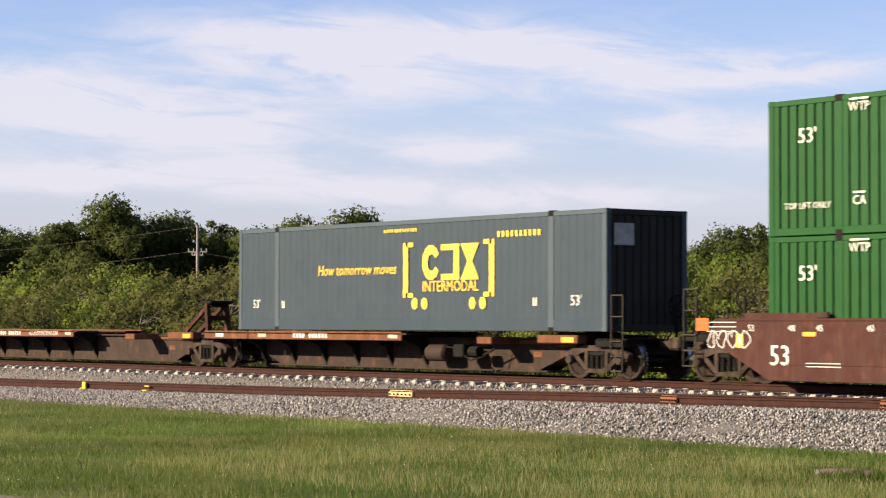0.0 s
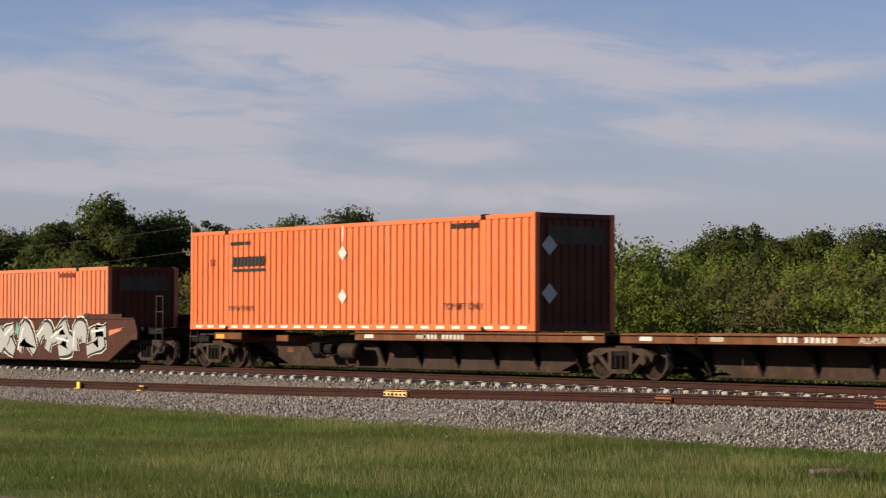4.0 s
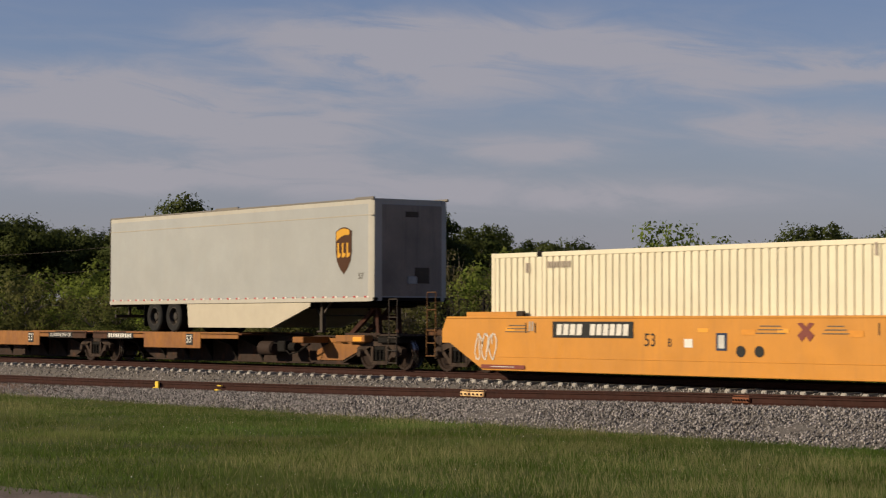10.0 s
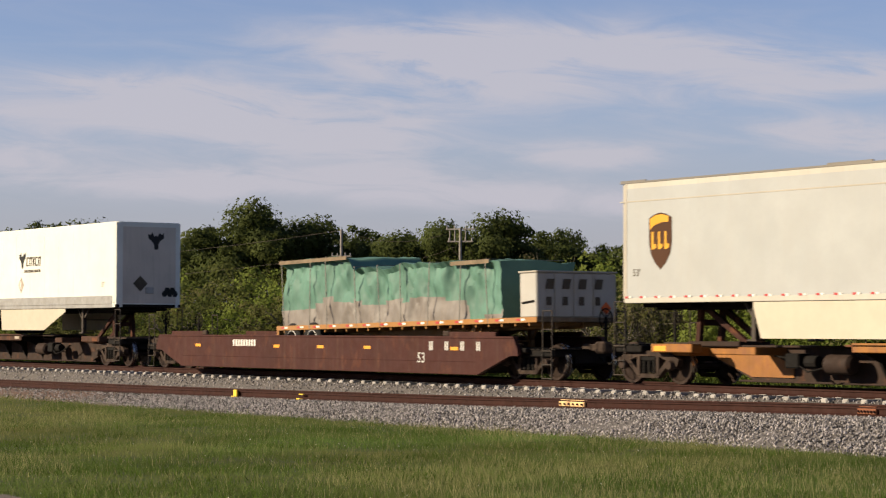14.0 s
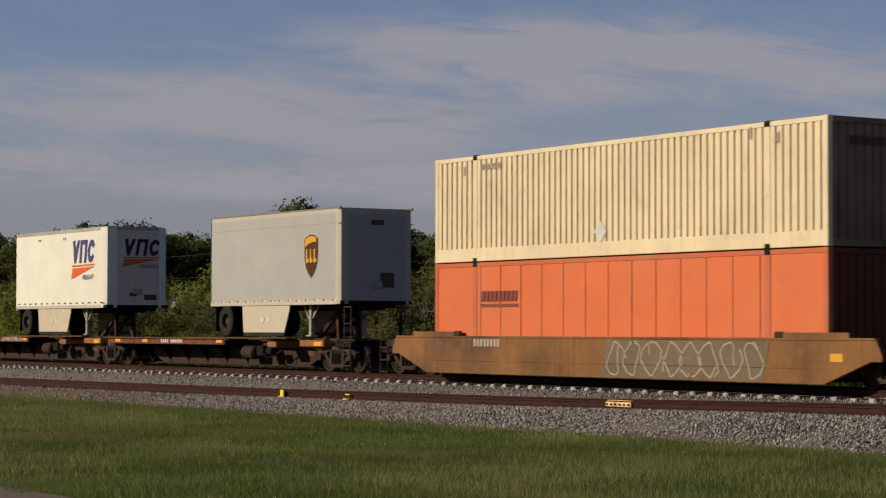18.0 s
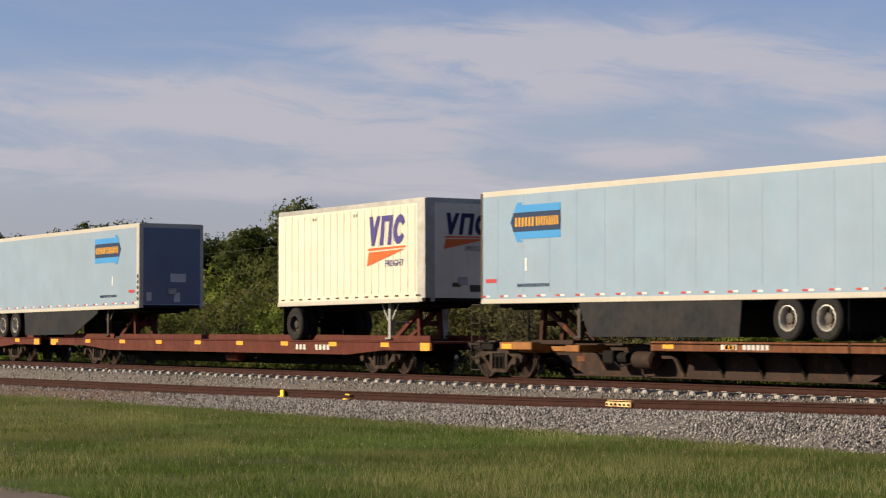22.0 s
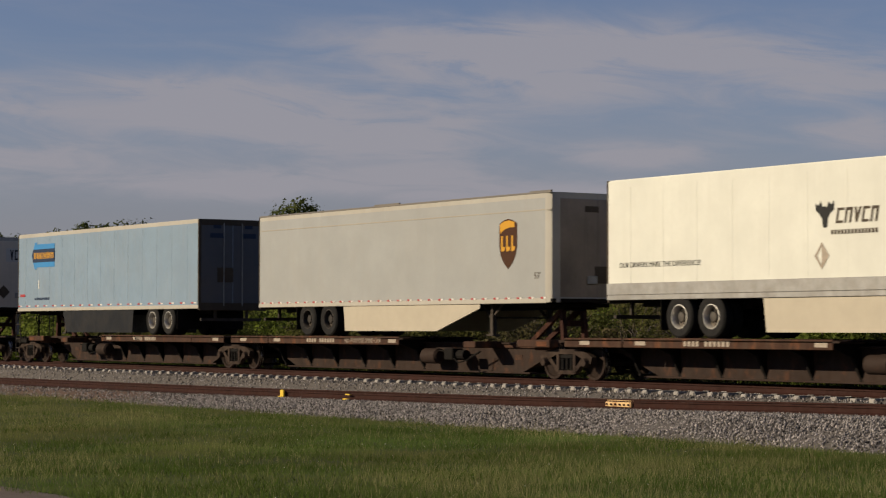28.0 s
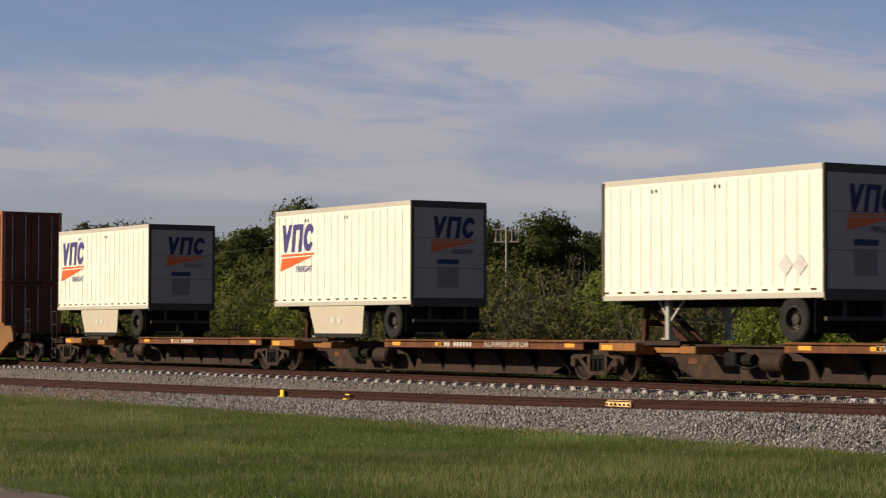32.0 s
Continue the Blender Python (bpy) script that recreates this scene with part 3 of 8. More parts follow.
def spine_unit(front, rear, style, hitch_end=1, raised=True, lead=False, tail=False, label="", second_hitch=None, gear=True):
    """One platform of a spine car between the trucks at front and rear (places along the train). hitch_end: +1 if the hitch stands at the leading end."""
    S = front - rear
    u = (front + rear) / 2
    h = S / 2
    k = hitch_end
    ob = thing("spine_car", label, "railway car", "spine cars of the train")
    fascia = {"ttrx": "deck_rust", "ttax": "ttax_yellow", "ttax_old": "deck_rust", "dark": "deck_dark"}[style]
    deck = 1.06 if style in ("ttrx", "dark") else 0.99
    b0, b1 = -h + 0.75, h - 0.75
    body = Geo()
    body.prism([(b0, 0.93), (b0, 0.74), (b0 + 0.7, 0.70), (b0 + 2.3, 0.12), (b1 - 2.3, 0.12), (b1 - 0.7, 0.70), (b1, 0.74), (b1, 0.93)], "y", -0.34, 0.34)
    body.box(b0 + 1.8, b1 - 1.8, -0.42, 0.42, 0.10, 0.15)
    body.box(b0, b1, -0.44, 0.44, 0.90, 0.95)
    part("centre_sill", body, "spine_brown", ob)
    if style == "ttax":
        # the sill sweeps up to the hitch between faded yellow plates
        for y in (-0.36, 0.36):
            part("sill_plate", Geo().prism([(k * (b1 - 0.3), 0.9), (k * (b1 - 0.3), 0.74), (k * (b1 - 0.9), 0.66), (k * (b1 - 2.2), 0.22), (k * (b1 - 3.6), 0.22), (k * (b1 - 3.6), 0.5), (k * (b1 - 2.4), 0.9)], "y", y - 0.012, y + 0.012), "ttax_yellow", ob)
    for x in (-h + 0.45, h - 0.45):
        part("end_casting", Geo().box(x - 0.55, x + 0.55, -0.5, 0.5, 0.84, 1.0, 0.03), "steel_truck", ob)
    # the tyre runways stand on brackets along the end away from the hitch
    d0, d1 = -h + 0.25, h * 0.18
    if k < 0:
        d0, d1 = -d1, -d0
    for y0, y1 in ((-HW, -0.5), (0.5, HW)):
        part("runway", Geo().box(d0, d1, y0, y1, deck - 0.05, deck, 0.01), "spine_brown" if style != "ttax" else "deck_rust", ob)
    cuts = [d0, d0 + (d1 - d0) * 0.24, d1 - (d1 - d0) * 0.02] if k > 0 else [d0 + (d1 - d0) * 0.02, d1 - (d1 - d0) * 0.24, d1]
    for i in range(2):
        low = 0.20 if style != "ttax" else (0.21 if (i == 0) == (k > 0) else 0.17)
        for s in (-1, 1):
            part("runway_fascia", Geo().box(cuts[i] + 0.02, cuts[i + 1] - 0.02, s * HW, s * (HW - 0.05), deck - low, deck + 0.035, 0.012), "deck_dark" if style == "ttax" and (i == 0) == (k > 0) else fascia, ob)
    if style == "ttax":
        m = (d0 + d1) / 2 + k * 0.6
        for s in (-1, 1):
            part("side_plate", Geo().box(m - 1.9, m + 1.9, s * (HW + 0.012), s * (HW - 0.03), deck - 0.48, deck + 0.03, 0.012), "ttax_yellow", ob, "deep yellow side plate")
        for x in (m + 1.2,):
            shape("number_plate", [rect(0.44, 0.36)], "black_mark", ob, NEAR, x, deck - 0.2, -HW - 0.014)
            writing("53'", 0.36, "white_mark", ob, NEAR, x, deck - 0.2, -HW - 0.019)
        bx = (d0 + d1) / 2 - k * 3.0
        shape("car_mark", [rect(1.9, 0.19)], "black_mark", ob, NEAR, bx, deck - 0.1, -HW - 0.004)
        if lead or tail or raised:
            shape("car_mark", bars(10, 1.7, 0.13), "white_mark", ob, NEAR, bx, deck - 0.1, -HW - 0.009)
        else:
            writing("ALL-PURPOSE SPINE CAR", 0.17, "white_mark", ob, NEAR, bx, deck - 0.1, -HW - 0.009, 0, 0.9)
    else:
        bx = (d0 + d1) / 2 + k * 0.8
        tag = "grey_mark" if style == "dark" else "l_tag"
        shape("car_mark", bars(4, 0.62, 0.12), tag, ob, NEAR, bx - 0.75, deck - 0.09, -HW - 0.004)
        shape("car_mark", bars(6, 0.95, 0.12), tag, ob, NEAR, bx + 0.2, deck - 0.09, -HW - 0.004)
        if not lead and not tail:
            writing("ALL-PURPOSE SPINE CAR", 0.19, tag, ob, NEAR, bx + 2.3, deck - 0.09, -HW - 0.004)
        for x in (d0 + 0.9, d0 + 3.2, d1 - 0.6):
            shape("reflector", [rect(0.42, 0.1)], "reflector" if style == "ttax_old" else tag if x < d0 + 1 else "grey_mark", ob, NEAR, x, deck - 0.09, -HW - 0.004)
    n = 7
    for i in range(n):
        x = d0 + 0.35 + (d1 - d0 - 0.7) * i / (n - 1)
        g = Geo().box(x - 0.045, x + 0.045, -0.36, 0.36, 0.13, 0.2)
        for s in (-1, 1):
            g.prism([(s * (HW - 0.06), deck - 0.06), (s * (HW - 0.06), deck - 0.16), (s * 0.9, deck - 0.26), (s * 0.6, deck - 0.38), (s * 0.44, 0.34), (s * 0.34, 0.2), (s * 0.34, deck - 0.06)], "x", x - 0.04, x + 0.04)
        part("outrigger", g, "black", ob)
    # container pedestals and plate at the hitch end
    e = k * (h - 1.15)
    for y in (-1, 1):
        g = Geo().box(e - 0.35, k * h * 0.55, y * 0.34, y * 0.4, deck - 0.26, deck - 0.12)
        g.box(e - 0.75, e + 0.75, y * HW, y * (HW - 0.32), deck - 0.22, deck - 0.02, 0.02)
        g.box(e - 0.35, e + 0.35, y * (HW - 0.3), y * 0.34, deck - 0.30, deck - 0.1, 0.02)
        g.box(k * h * 0.55 - 0.3, k * h * 0.55 + 0.3, y * HW, y * 0.34, deck - 0.26, deck - 0.08, 0.02)
        part("container_pedestal", g, "ttax_yellow" if style not in ("ttrx", "dark") else fascia, ob)
    shape("reflector", [rect(0.45, 0.13)], "reflector" if style != "dark" else "deck_rust", ob, NEAR, e + k * 0.4, deck - 0.13, -HW - 0.004)
    shape("reflector", [rect(0.34, 0.14)], "refl_white" if style == "ttax" else fascia, ob, NEAR, k * h * 0.66, 0.55, -0.345)
    hitch(ob, k * (h - 1.15), k, raised, 0.95)
    if second_hitch is not None:
        hitch(ob, second_hitch[0], second_hitch[1], True, 0.95)
    if gear:
        tank(ob, k * h * 0.26, -0.75, 0.55, 0.22, 0.7)
        brake_gear(ob, k * h * 0.40)
    truck(ob, h if lead else -h, u)
    if lead:
        truck(ob, -h, u)
        end_fittings(ob, h + 0.6, 1, 0.98)
        coupler(ob, h + 0.9, 1)
    if tail:
        end_fittings(ob, -h - 0.6, -1, 0.98)
        coupler(ob, -h - 0.9, -1)
    MOVING.append((ob, u, 0.0))
    return ob


def well_car(front, rear, style, top, label, lead=True, tail=True, join_front=True, marks=None):
    """A well car between trucks: two deep side walls, a low floor, end platforms over the trucks."""
    S = front - rear
    u = (front + rear) / 2
    h = S / 2
    HW = WELL_HW
    ob = thing("well_car", label, "railway car", "well cars of the train")
    mat = {"brown": "well_brown", "rib": "well_rust", "yellow": "ttx_yellow", "ochre": "well_ochre"}[style]
    a, b = h - 1.65, h + 0.15
    zc = 0.80 if top > 1.3 else 0.62
    # a free end sweeps up over its truck; an end on a shared truck stops short, nearly upright
    free = {1: lead, -1: tail}
    out = []
    for e in (1, -1):
        o = [(a, 0.12), (b - 0.35, zc), (b, zc), (b, top - 0.36), (b - 0.2, top)] if free[e] else [(h - 1.47, 0.12), (h - 1.45, top)] if e > 0 else [(h - 2.1, 0.12), (h - 1.7, 0.38), (h - 0.5, 0.92), (h - 0.5, top)]
        out += [(e * x, z) for x, z in (o if e > 0 else o[::-1])]
    reach = {e: b - 0.2 if free[e] else h - 1.45 if e > 0 else h - 0.5 for e in (1, -1)}
    foot = {e: a if free[e] else h - 1.6 if e > 0 else h - 2.1 for e in (1, -1)}
    for s, nm in ((-1, "side_wall"), (1, "side_wall")):
        g = Geo()
        if style == "rib":
            g.prism([(-a, 0.14), (a, 0.14), (a + 0.1, 0.95), (b - 0.3, top - 0.05), (-b + 0.3, top - 0.05), (-a - 0.1, 0.95)], "y", s * (HW - 0.16), s * (HW - 0.10))
        else:
            g.prism(out, "y", s * (HW - 0.09), s * (HW + 0.02))
        side = part(nm, g, mat, ob)
        if style == "rib":
            ch = Geo().box(-b, b, s * (HW + 0.03), s * (HW - 0.2), top - 0.15, top, 0.02)
            part("top_chord", ch, "well_rib", side)
            part("bottom_chord", Geo().box(-a, a, s * (HW + 0.0), s * (HW - 0.2), 0.10, 0.2, 0.02), "well_rust", side)
            n = 18
            for i in range(n):
                x = -a + 0.35 + (2 * a - 0.7) * i / (n - 1)
                w = 0.09 if i in (2, n - 3) else 0.045
                rb = Geo().prism([(s * (HW + 0.02), top - 0.2), (s * (HW - 0.12), top - 0.2), (s * (HW - 0.12), 0.2), (s * (HW - 0.05), 0.2)], "x", x - w, x + w)
                part("rib", rb, "well_rib" if i % 3 else "well_rust", side)
            for e in (-1, 1):
                eb = Geo().prism([(e * (a + 0.05), top - 0.2), (e * b, top - 0.2), (e * b, 0.82), (e * (h - 0.55), 0.84), (e * (h - 1.2), 0.66), (e * (a + 0.12), 0.14)], "y", s * (HW - 0.02), s * (HW - 0.14))
                part("end_plate", eb, "well_rib", side)
        else:
            # rolled lip on the top edge and a fold line half way down
            part("top_lip", Geo().box(-reach[-1], reach[1], s * (HW + 0.035), s * (HW - 0.16), top - 0.05, top + 0.012, 0.015), mat, side)
            part("fold_ridge", Geo().box(-foot[-1] + 0.1, foot[1] - 0.1, s * (HW + 0.028), s * (HW + 0.0), 0.44, 0.465, 0.008), mat, side)
            part("bottom_lip", Geo().box(-foot[-1], foot[1], s * (HW + 0.03), s * (HW - 0.22), 0.10, 0.145, 0.012), mat, side)
    part("well_floor", Geo().box(-a, a, -HW + 0.1, HW - 0.1, 0.15, 0.24).box(-a + 1, -a + 1.4, -HW, HW, 0.13, 0.22).box(a - 1.4, a - 1, -HW, HW, 0.13, 0.22), "black", ob)
    lipm = {"yellow": "ttx_yellow", "brown": "well_brown", "rib": "well_rib", "ochre": "well_ochre"}[style]
    for e in (-1, 1):
        g = Geo().box(e * (a - 0.2), e * (h + 0.5), -0.36, 0.36, 0.80, top - 0.28, 0.03)
        g.prism([(e * (a + 0.1), 0.2), (e * (a + 0.3), 0.2), (e * (a + 1.2), 0.85), (e * (a + 1.2), top - 0.3), (e * (a + 0.1), top - 0.3)], "y", -HW + 0.15, HW - 0.15)
        g.box(e * (a + 1.0), e * (h + 0.3), -HW + 0.12, HW - 0.12, top - 0.4, top - 0.28, 0.02)
        part("end_bulkhead", g, "black" if style != "yellow" or not free[e] else "ttx_yellow", ob)
        # raised guide plates beside the container's corners
        for s in (-1, 1):
            x0 = e * (a - 1.55)
            gp = 0.06 if style == "rib" else 0.13
            part("guide_plate", Geo().prism([(x0, top), (x0, top + gp * 0.5), (x0 + e * 0.15, top + gp), (x0 + e * 2.3, top + gp), (x0 + e * 2.3, top)], "y", s * (HW - 0.02), s * (HW - 0.12)), lipm, ob)
            part("latch", Geo().box(x0 - 0.16, x0 + 0.16, s * (HW + 0.0), s * (HW - 0.1), top, top + 0.15, 0.05), "steel_truck", ob)
        if (e > 0 and lead) or (e < 0 and tail):
            end_fittings(ob, e * (h + 0.75), e, top - 0.28, "black" if style != "yellow" else "ttax_sill", 0.95, "rail_grey" if style != "yellow" else "well_ochre")
            coupler(ob, e * (h + 1.05), e)
        else:
            # a boarding ladder stands at the upright end, plates flank the drawbar
            for y in (-0.62, 0.62):
                part("drawbar_plate", Geo().box(e * (reach[e] - 0.1), e * (reach[e] + 0.16), y - 0.1, y + 0.1, top - 0.62, top - 0.12, 0.03), "ttx_yellow", ob)
            if e > 0:
                for y in (-WELL_HW + 0.1, WELL_HW - 0.1):
                    x0, x1 = reach[e] + 0.1, reach[e] + 0.58
                    g = Geo()
                    g.path([(x0, y, top + 0.92), (x0, y, top - 0.85), (x0 + 0.1, y, top - 1.08), (x1 - 0.1, y, top - 1.08), (x1, y, top - 0.85), (x1, y, top + 0.92)], 0.02)
                    for z in (top - 0.05, top - 0.38, top - 0.75):
                        g.tube((x0, y, z), (x1, y, z), 0.018, 6)
                    part("ladder", g, "well_ochre", ob)
    for x in () if style == "ochre" else (-a + 1.2, -2.2, 0.4, 3.0, a - 1.1):
        shape("reflector", [rect(0.36, 0.09)], "reflector", ob, NEAR, x, top - 0.08 if style == "rib" else top - 0.32, -HW - (0.034 if style == "rib" else 0.024))
    truck(ob, -h, u)
    if join_front:
        truck(ob, h, u)
    if marks:
        marks(ob, a, h - 0.72 if style == "yellow" else b, top)
    MOVING.append((ob, u, 0.0))
    return ob


def fec_flat(front_end, rear_end, front, rear, label, hitches=(), words=None, marks_at=0.0):
    u = (front_end + rear_end) / 2
    h = (front_end - rear_end) / 2
    ob = thing("flat_car", label, "railway car", "flat cars of the train")
    f, r = front - u, rear - u
    # side sills taper up beyond the trucks
    for s in (-1, 1):
        g = Geo().prism([(-h, 0.70), (r - 0.6, 0.70), (r + 1.6, 0.55), (f - 1.6, 0.55), (f + 0.6, 0.70), (h, 0.70), (h, 0.95), (-h, 0.95)], "y", s * HW, s * (HW - 0.07))
        part("side_sill", g, "fec_red", ob)
        part("sill_flange", Geo().box(-h, h, s * (HW + 0.03), s * (HW - 0.1), 0.93, 0.965, 0.008), "fec_red", ob)
        cuts = [-h + 0.6, -h * 0.62, -h * 0.58, -h * 0.1, -h * 0.06, h * 0.45, h * 0.49, h - 0.6]
        for i in range(0, 8, 2):
            part("rub_rail", Geo().box(cuts[i], cuts[i + 1], s * 0.98, s * 0.92, 0.96, 1.13, 0.012), "fec_red", ob)
    part("deck", Geo().box(-h, h, -HW + 0.06, HW - 0.06, 0.90, 0.958), "fec_red", ob)
    # centre sill, drawn deeper to fill in for the shadow under the deck
    part("centre_sill", Geo().prism([(-h + 0.3, 0.72), (r + 1.1, 0.72), (r + 2.2, 0.20), (f - 2.2, 0.20), (f - 1.1, 0.72), (h - 0.3, 0.72), (h - 0.3, 0.9), (-h + 0.3, 0.9)], "y", -0.32, 0.32), "black", ob)
    n = 9
    for i in range(n):
        x = r + 1.6 + (f - r - 3.2) * i / (n - 1)
        g = Geo().prism([(-HW + 0.08, 0.58), (-0.3, 0.36), (0.3, 0.36), (HW - 0.08, 0.58), (HW - 0.08, 0.9), (-HW + 0.08, 0.9)], "x", x - 0.05, x + 0.05)
        part("cross_bearer", g, "black", ob)
    x = -h + 0.55
    while x < h:
        shape("reflector", [rect(0.46, 0.13)], "reflector", ob, NEAR, x, 0.86, -HW - 0.004)
        x += 3.05
    shape("reflector", [rect(0.5, 0.24)], "reflector", ob, NEAR, h - 0.35, 0.82, -HW - 0.008)
    shape("reflector", [rect(0.5, 0.24)], "reflector", ob, NEAR, -h + 0.35, 0.82, -HW - 0.008)
    if words:
        shape("railroad_name", bars(16, 3.5, 0.15, 0.42), "l_tag", ob, NEAR, words, 0.74, -HW - 0.004, "white bars of lettering")
    shape("car_mark", bars(3, 0.7, 0.16, 0.4), "l_tag", ob, NEAR, marks_at, 0.76, -HW - 0.004)
    shape("car_mark", bars(4, 0.95, 0.16, 0.4), "l_tag", ob, NEAR, marks_at + 1.35, 0.76, -HW - 0.004)
    tank(ob, 0.6, -0.7, 0.42, 0.18, 0.8, "fec_red")
    brake_gear(ob, 2.2)
    for x, s in hitches:
        hitch(ob, x - u, s, True, 0.96, "fec_red")
    truck(ob, f, u)
    truck(ob, r, u)
    coupler(ob, h - 0.1, 1)
    coupler(ob, -h + 0.1, -1)
    MOVING.append((ob, u, 0.0))
    return ob

# ---- loads: containers and trailers ----


TAPE = Geo().prism(rect(0.18, 0.055, -0.1), "z", 0, 0.003).prism(rect(0.18, 0.055, 0.1), "z", 0, 0.003).mesh("tape")
TAPE.materials.append(M["refl_red"])
TAPE.materials.append(M["refl_white"])
for f in TAPE.polygons:
    f.material_index = 1 if f.center.x > 0 else 0
TAPE_DARK = Geo().prism(rect(0.2, 0.05), "z", 0, 0.003).mesh("tape")
TAPE_DARK.materials.append(M["l_brown"])
DASH = Geo().prism(rect(0.34, 0.07), "z", 0, 0.003).mesh("tape")


def corrugated(x0, x1, z0, z1, y, pitch, depth, s):
    """A pressed steel side: vertical ribs of a given pitch, pushed inwards from the plane y (s = -1 near, +1 far)."""
    g = Geo()
    n = max(2, round((x1 - x0) / pitch))
    p = (x1 - x0) / n
    prof = []
    for i in range(n):
        a = x0 + i * p
        prof += [(a, 0), (a + p * 0.60, 0), (a + p * 0.68, depth), (a + p * 0.88, depth), (a + p * 0.96, 0)]
    prof.append((x1, 0))
    pts, faces = [], []
    for x, d in prof:
        pts += [(x, y - s * d, z0), (x, y - s * d, z1)]
    for i in range(len(prof) - 1):
        q = (2 * i, 2 * i + 2, 2 * i + 3, 2 * i + 1)
        faces.append(q if s < 0 else q[::-1])
    return g.add(pts, faces)


def container(place, base, mat, label, pitch=0.29, depth=0.035, L=16.154, H=2.896, front="plain", band=0.16, dashes=False, post_mat=None, marks=None, posts_light=False, end_mat=None, seams=0.0):
    """A 53 foot container: castings, posts at its ends and at 40 feet, rails, pressed sides, roof, ends."""
    ob = thing("shipping_container", label, "container", "containers on the train")
    h, w = L / 2, HW - 0.005
    pm = post_mat or mat
    # end walls default to darkened colours that carry the shade of the end
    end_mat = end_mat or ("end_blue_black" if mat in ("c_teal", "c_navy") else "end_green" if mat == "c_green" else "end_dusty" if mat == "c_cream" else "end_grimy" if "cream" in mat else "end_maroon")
    P = 2.03
    part("floor_frame", Geo().box(-h + 0.1, h - 0.1, -w + 0.08, w - 0.08, 0.04, 0.2), "black", ob)
    part("roof", Geo().box(-h + 0.05, h - 0.05, -w + 0.03, w - 0.03, H - 0.06, H - 0.015, 0.01), mat, ob)
    for s in (-1, 1):
        part("top_rail", Geo().box(-h + 0.1, h - 0.1, s * w, s * (w - 0.07), H - 0.12, H - 0.0, 0.012), pm if posts_light else mat, ob)
        part("bottom_rail", Geo().box(-h + 0.1, h - 0.1, s * w, s * (w - 0.07), 0.0, band, 0.012), mat, ob)
        for x0, x1 in ((-h + 0.16, -h + P - 0.1), (-h + P + 0.1, h - P - 0.1), (h - P + 0.1, h - 0.16)):
            part("side_panel", corrugated(x0, x1, band, H - 0.12, s * (w - 0.012), pitch, depth, s), mat, ob)
        for x in (-h + P, h - P):
            part("lift_post", Geo().box(x - 0.11, x + 0.11, s * (w + 0.003), s * (w - 0.09), 0.02, H - 0.1, 0.012), pm if posts_light else mat, ob)
            part("gap_seam", Geo().box(x + 0.12, x + 0.15, s * (w - 0.02), s * (w - 0.08), band, H - 0.12, 0.004), "black", ob)
            part("lift_casting", Geo().box(x - 0.11, x + 0.11, s * (w + 0.008), s * (w - 0.16), H - 0.13, H + 0.022, 0.015), "black", ob)
            part("lift_casting", Geo().box(x - 0.11, x + 0.11, s * (w + 0.006), s * (w - 0.16), -0.02, 0.11, 0.015), "black", ob)
        for x in (-h, h):
            e = 1 if x > 0 else -1
            part("corner_post", Geo().box(x, x - e * 0.17, s * (w + 0.004), s * (w - 0.15), 0.0, H, 0.015), pm, ob)
            part("corner_casting", Geo().box(x + e * 0.004, x - e * 0.18, s * (w + 0.008), s * (w - 0.16), H - 0.12, H + 0.008, 0.015), pm, ob)
            part("corner_casting", Geo().box(x + e * 0.004, x - e * 0.18, s * (w + 0.008), s * (w - 0.16), -0.008, 0.12, 0.015), pm, ob)
    # ends: the leading one is pressed or framed, the other carries the doors
    for e in (-1, 1):
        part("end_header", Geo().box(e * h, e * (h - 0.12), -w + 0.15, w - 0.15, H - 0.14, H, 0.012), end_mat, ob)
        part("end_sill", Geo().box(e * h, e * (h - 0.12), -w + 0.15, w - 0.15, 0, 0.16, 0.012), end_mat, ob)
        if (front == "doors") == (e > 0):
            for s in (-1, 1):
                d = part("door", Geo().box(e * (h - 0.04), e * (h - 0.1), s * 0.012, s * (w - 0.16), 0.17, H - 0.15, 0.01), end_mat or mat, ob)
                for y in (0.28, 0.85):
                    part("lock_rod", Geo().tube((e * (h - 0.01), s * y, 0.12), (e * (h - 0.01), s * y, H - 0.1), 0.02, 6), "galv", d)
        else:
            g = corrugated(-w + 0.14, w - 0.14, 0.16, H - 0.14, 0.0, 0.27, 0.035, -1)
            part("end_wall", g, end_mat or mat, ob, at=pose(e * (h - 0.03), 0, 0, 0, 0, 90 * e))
    if seams:
        n = int((L - 4.6) / seams)
        for i in range(n + 1):
            x = -h + 2.3 + i * (L - 4.6) / n
            part("panel_seam", Geo().box(x - 0.014, x + 0.014, -w - 0.002, -w + 0.03, band, H - 0.12, 0.004), "c_seam", ob)
    if dashes:
        for i in range(24):
            x = -h + 0.5 + i * (L - 1.0) / 23
            part("tape", DASH, "refl_white", ob, at=face_pose(NEAR, x, band * 0.55, -w - 0.004))
    if marks:
        marks(ob, h, w, H)
    MOVING.append((ob, place, base))
    return ob


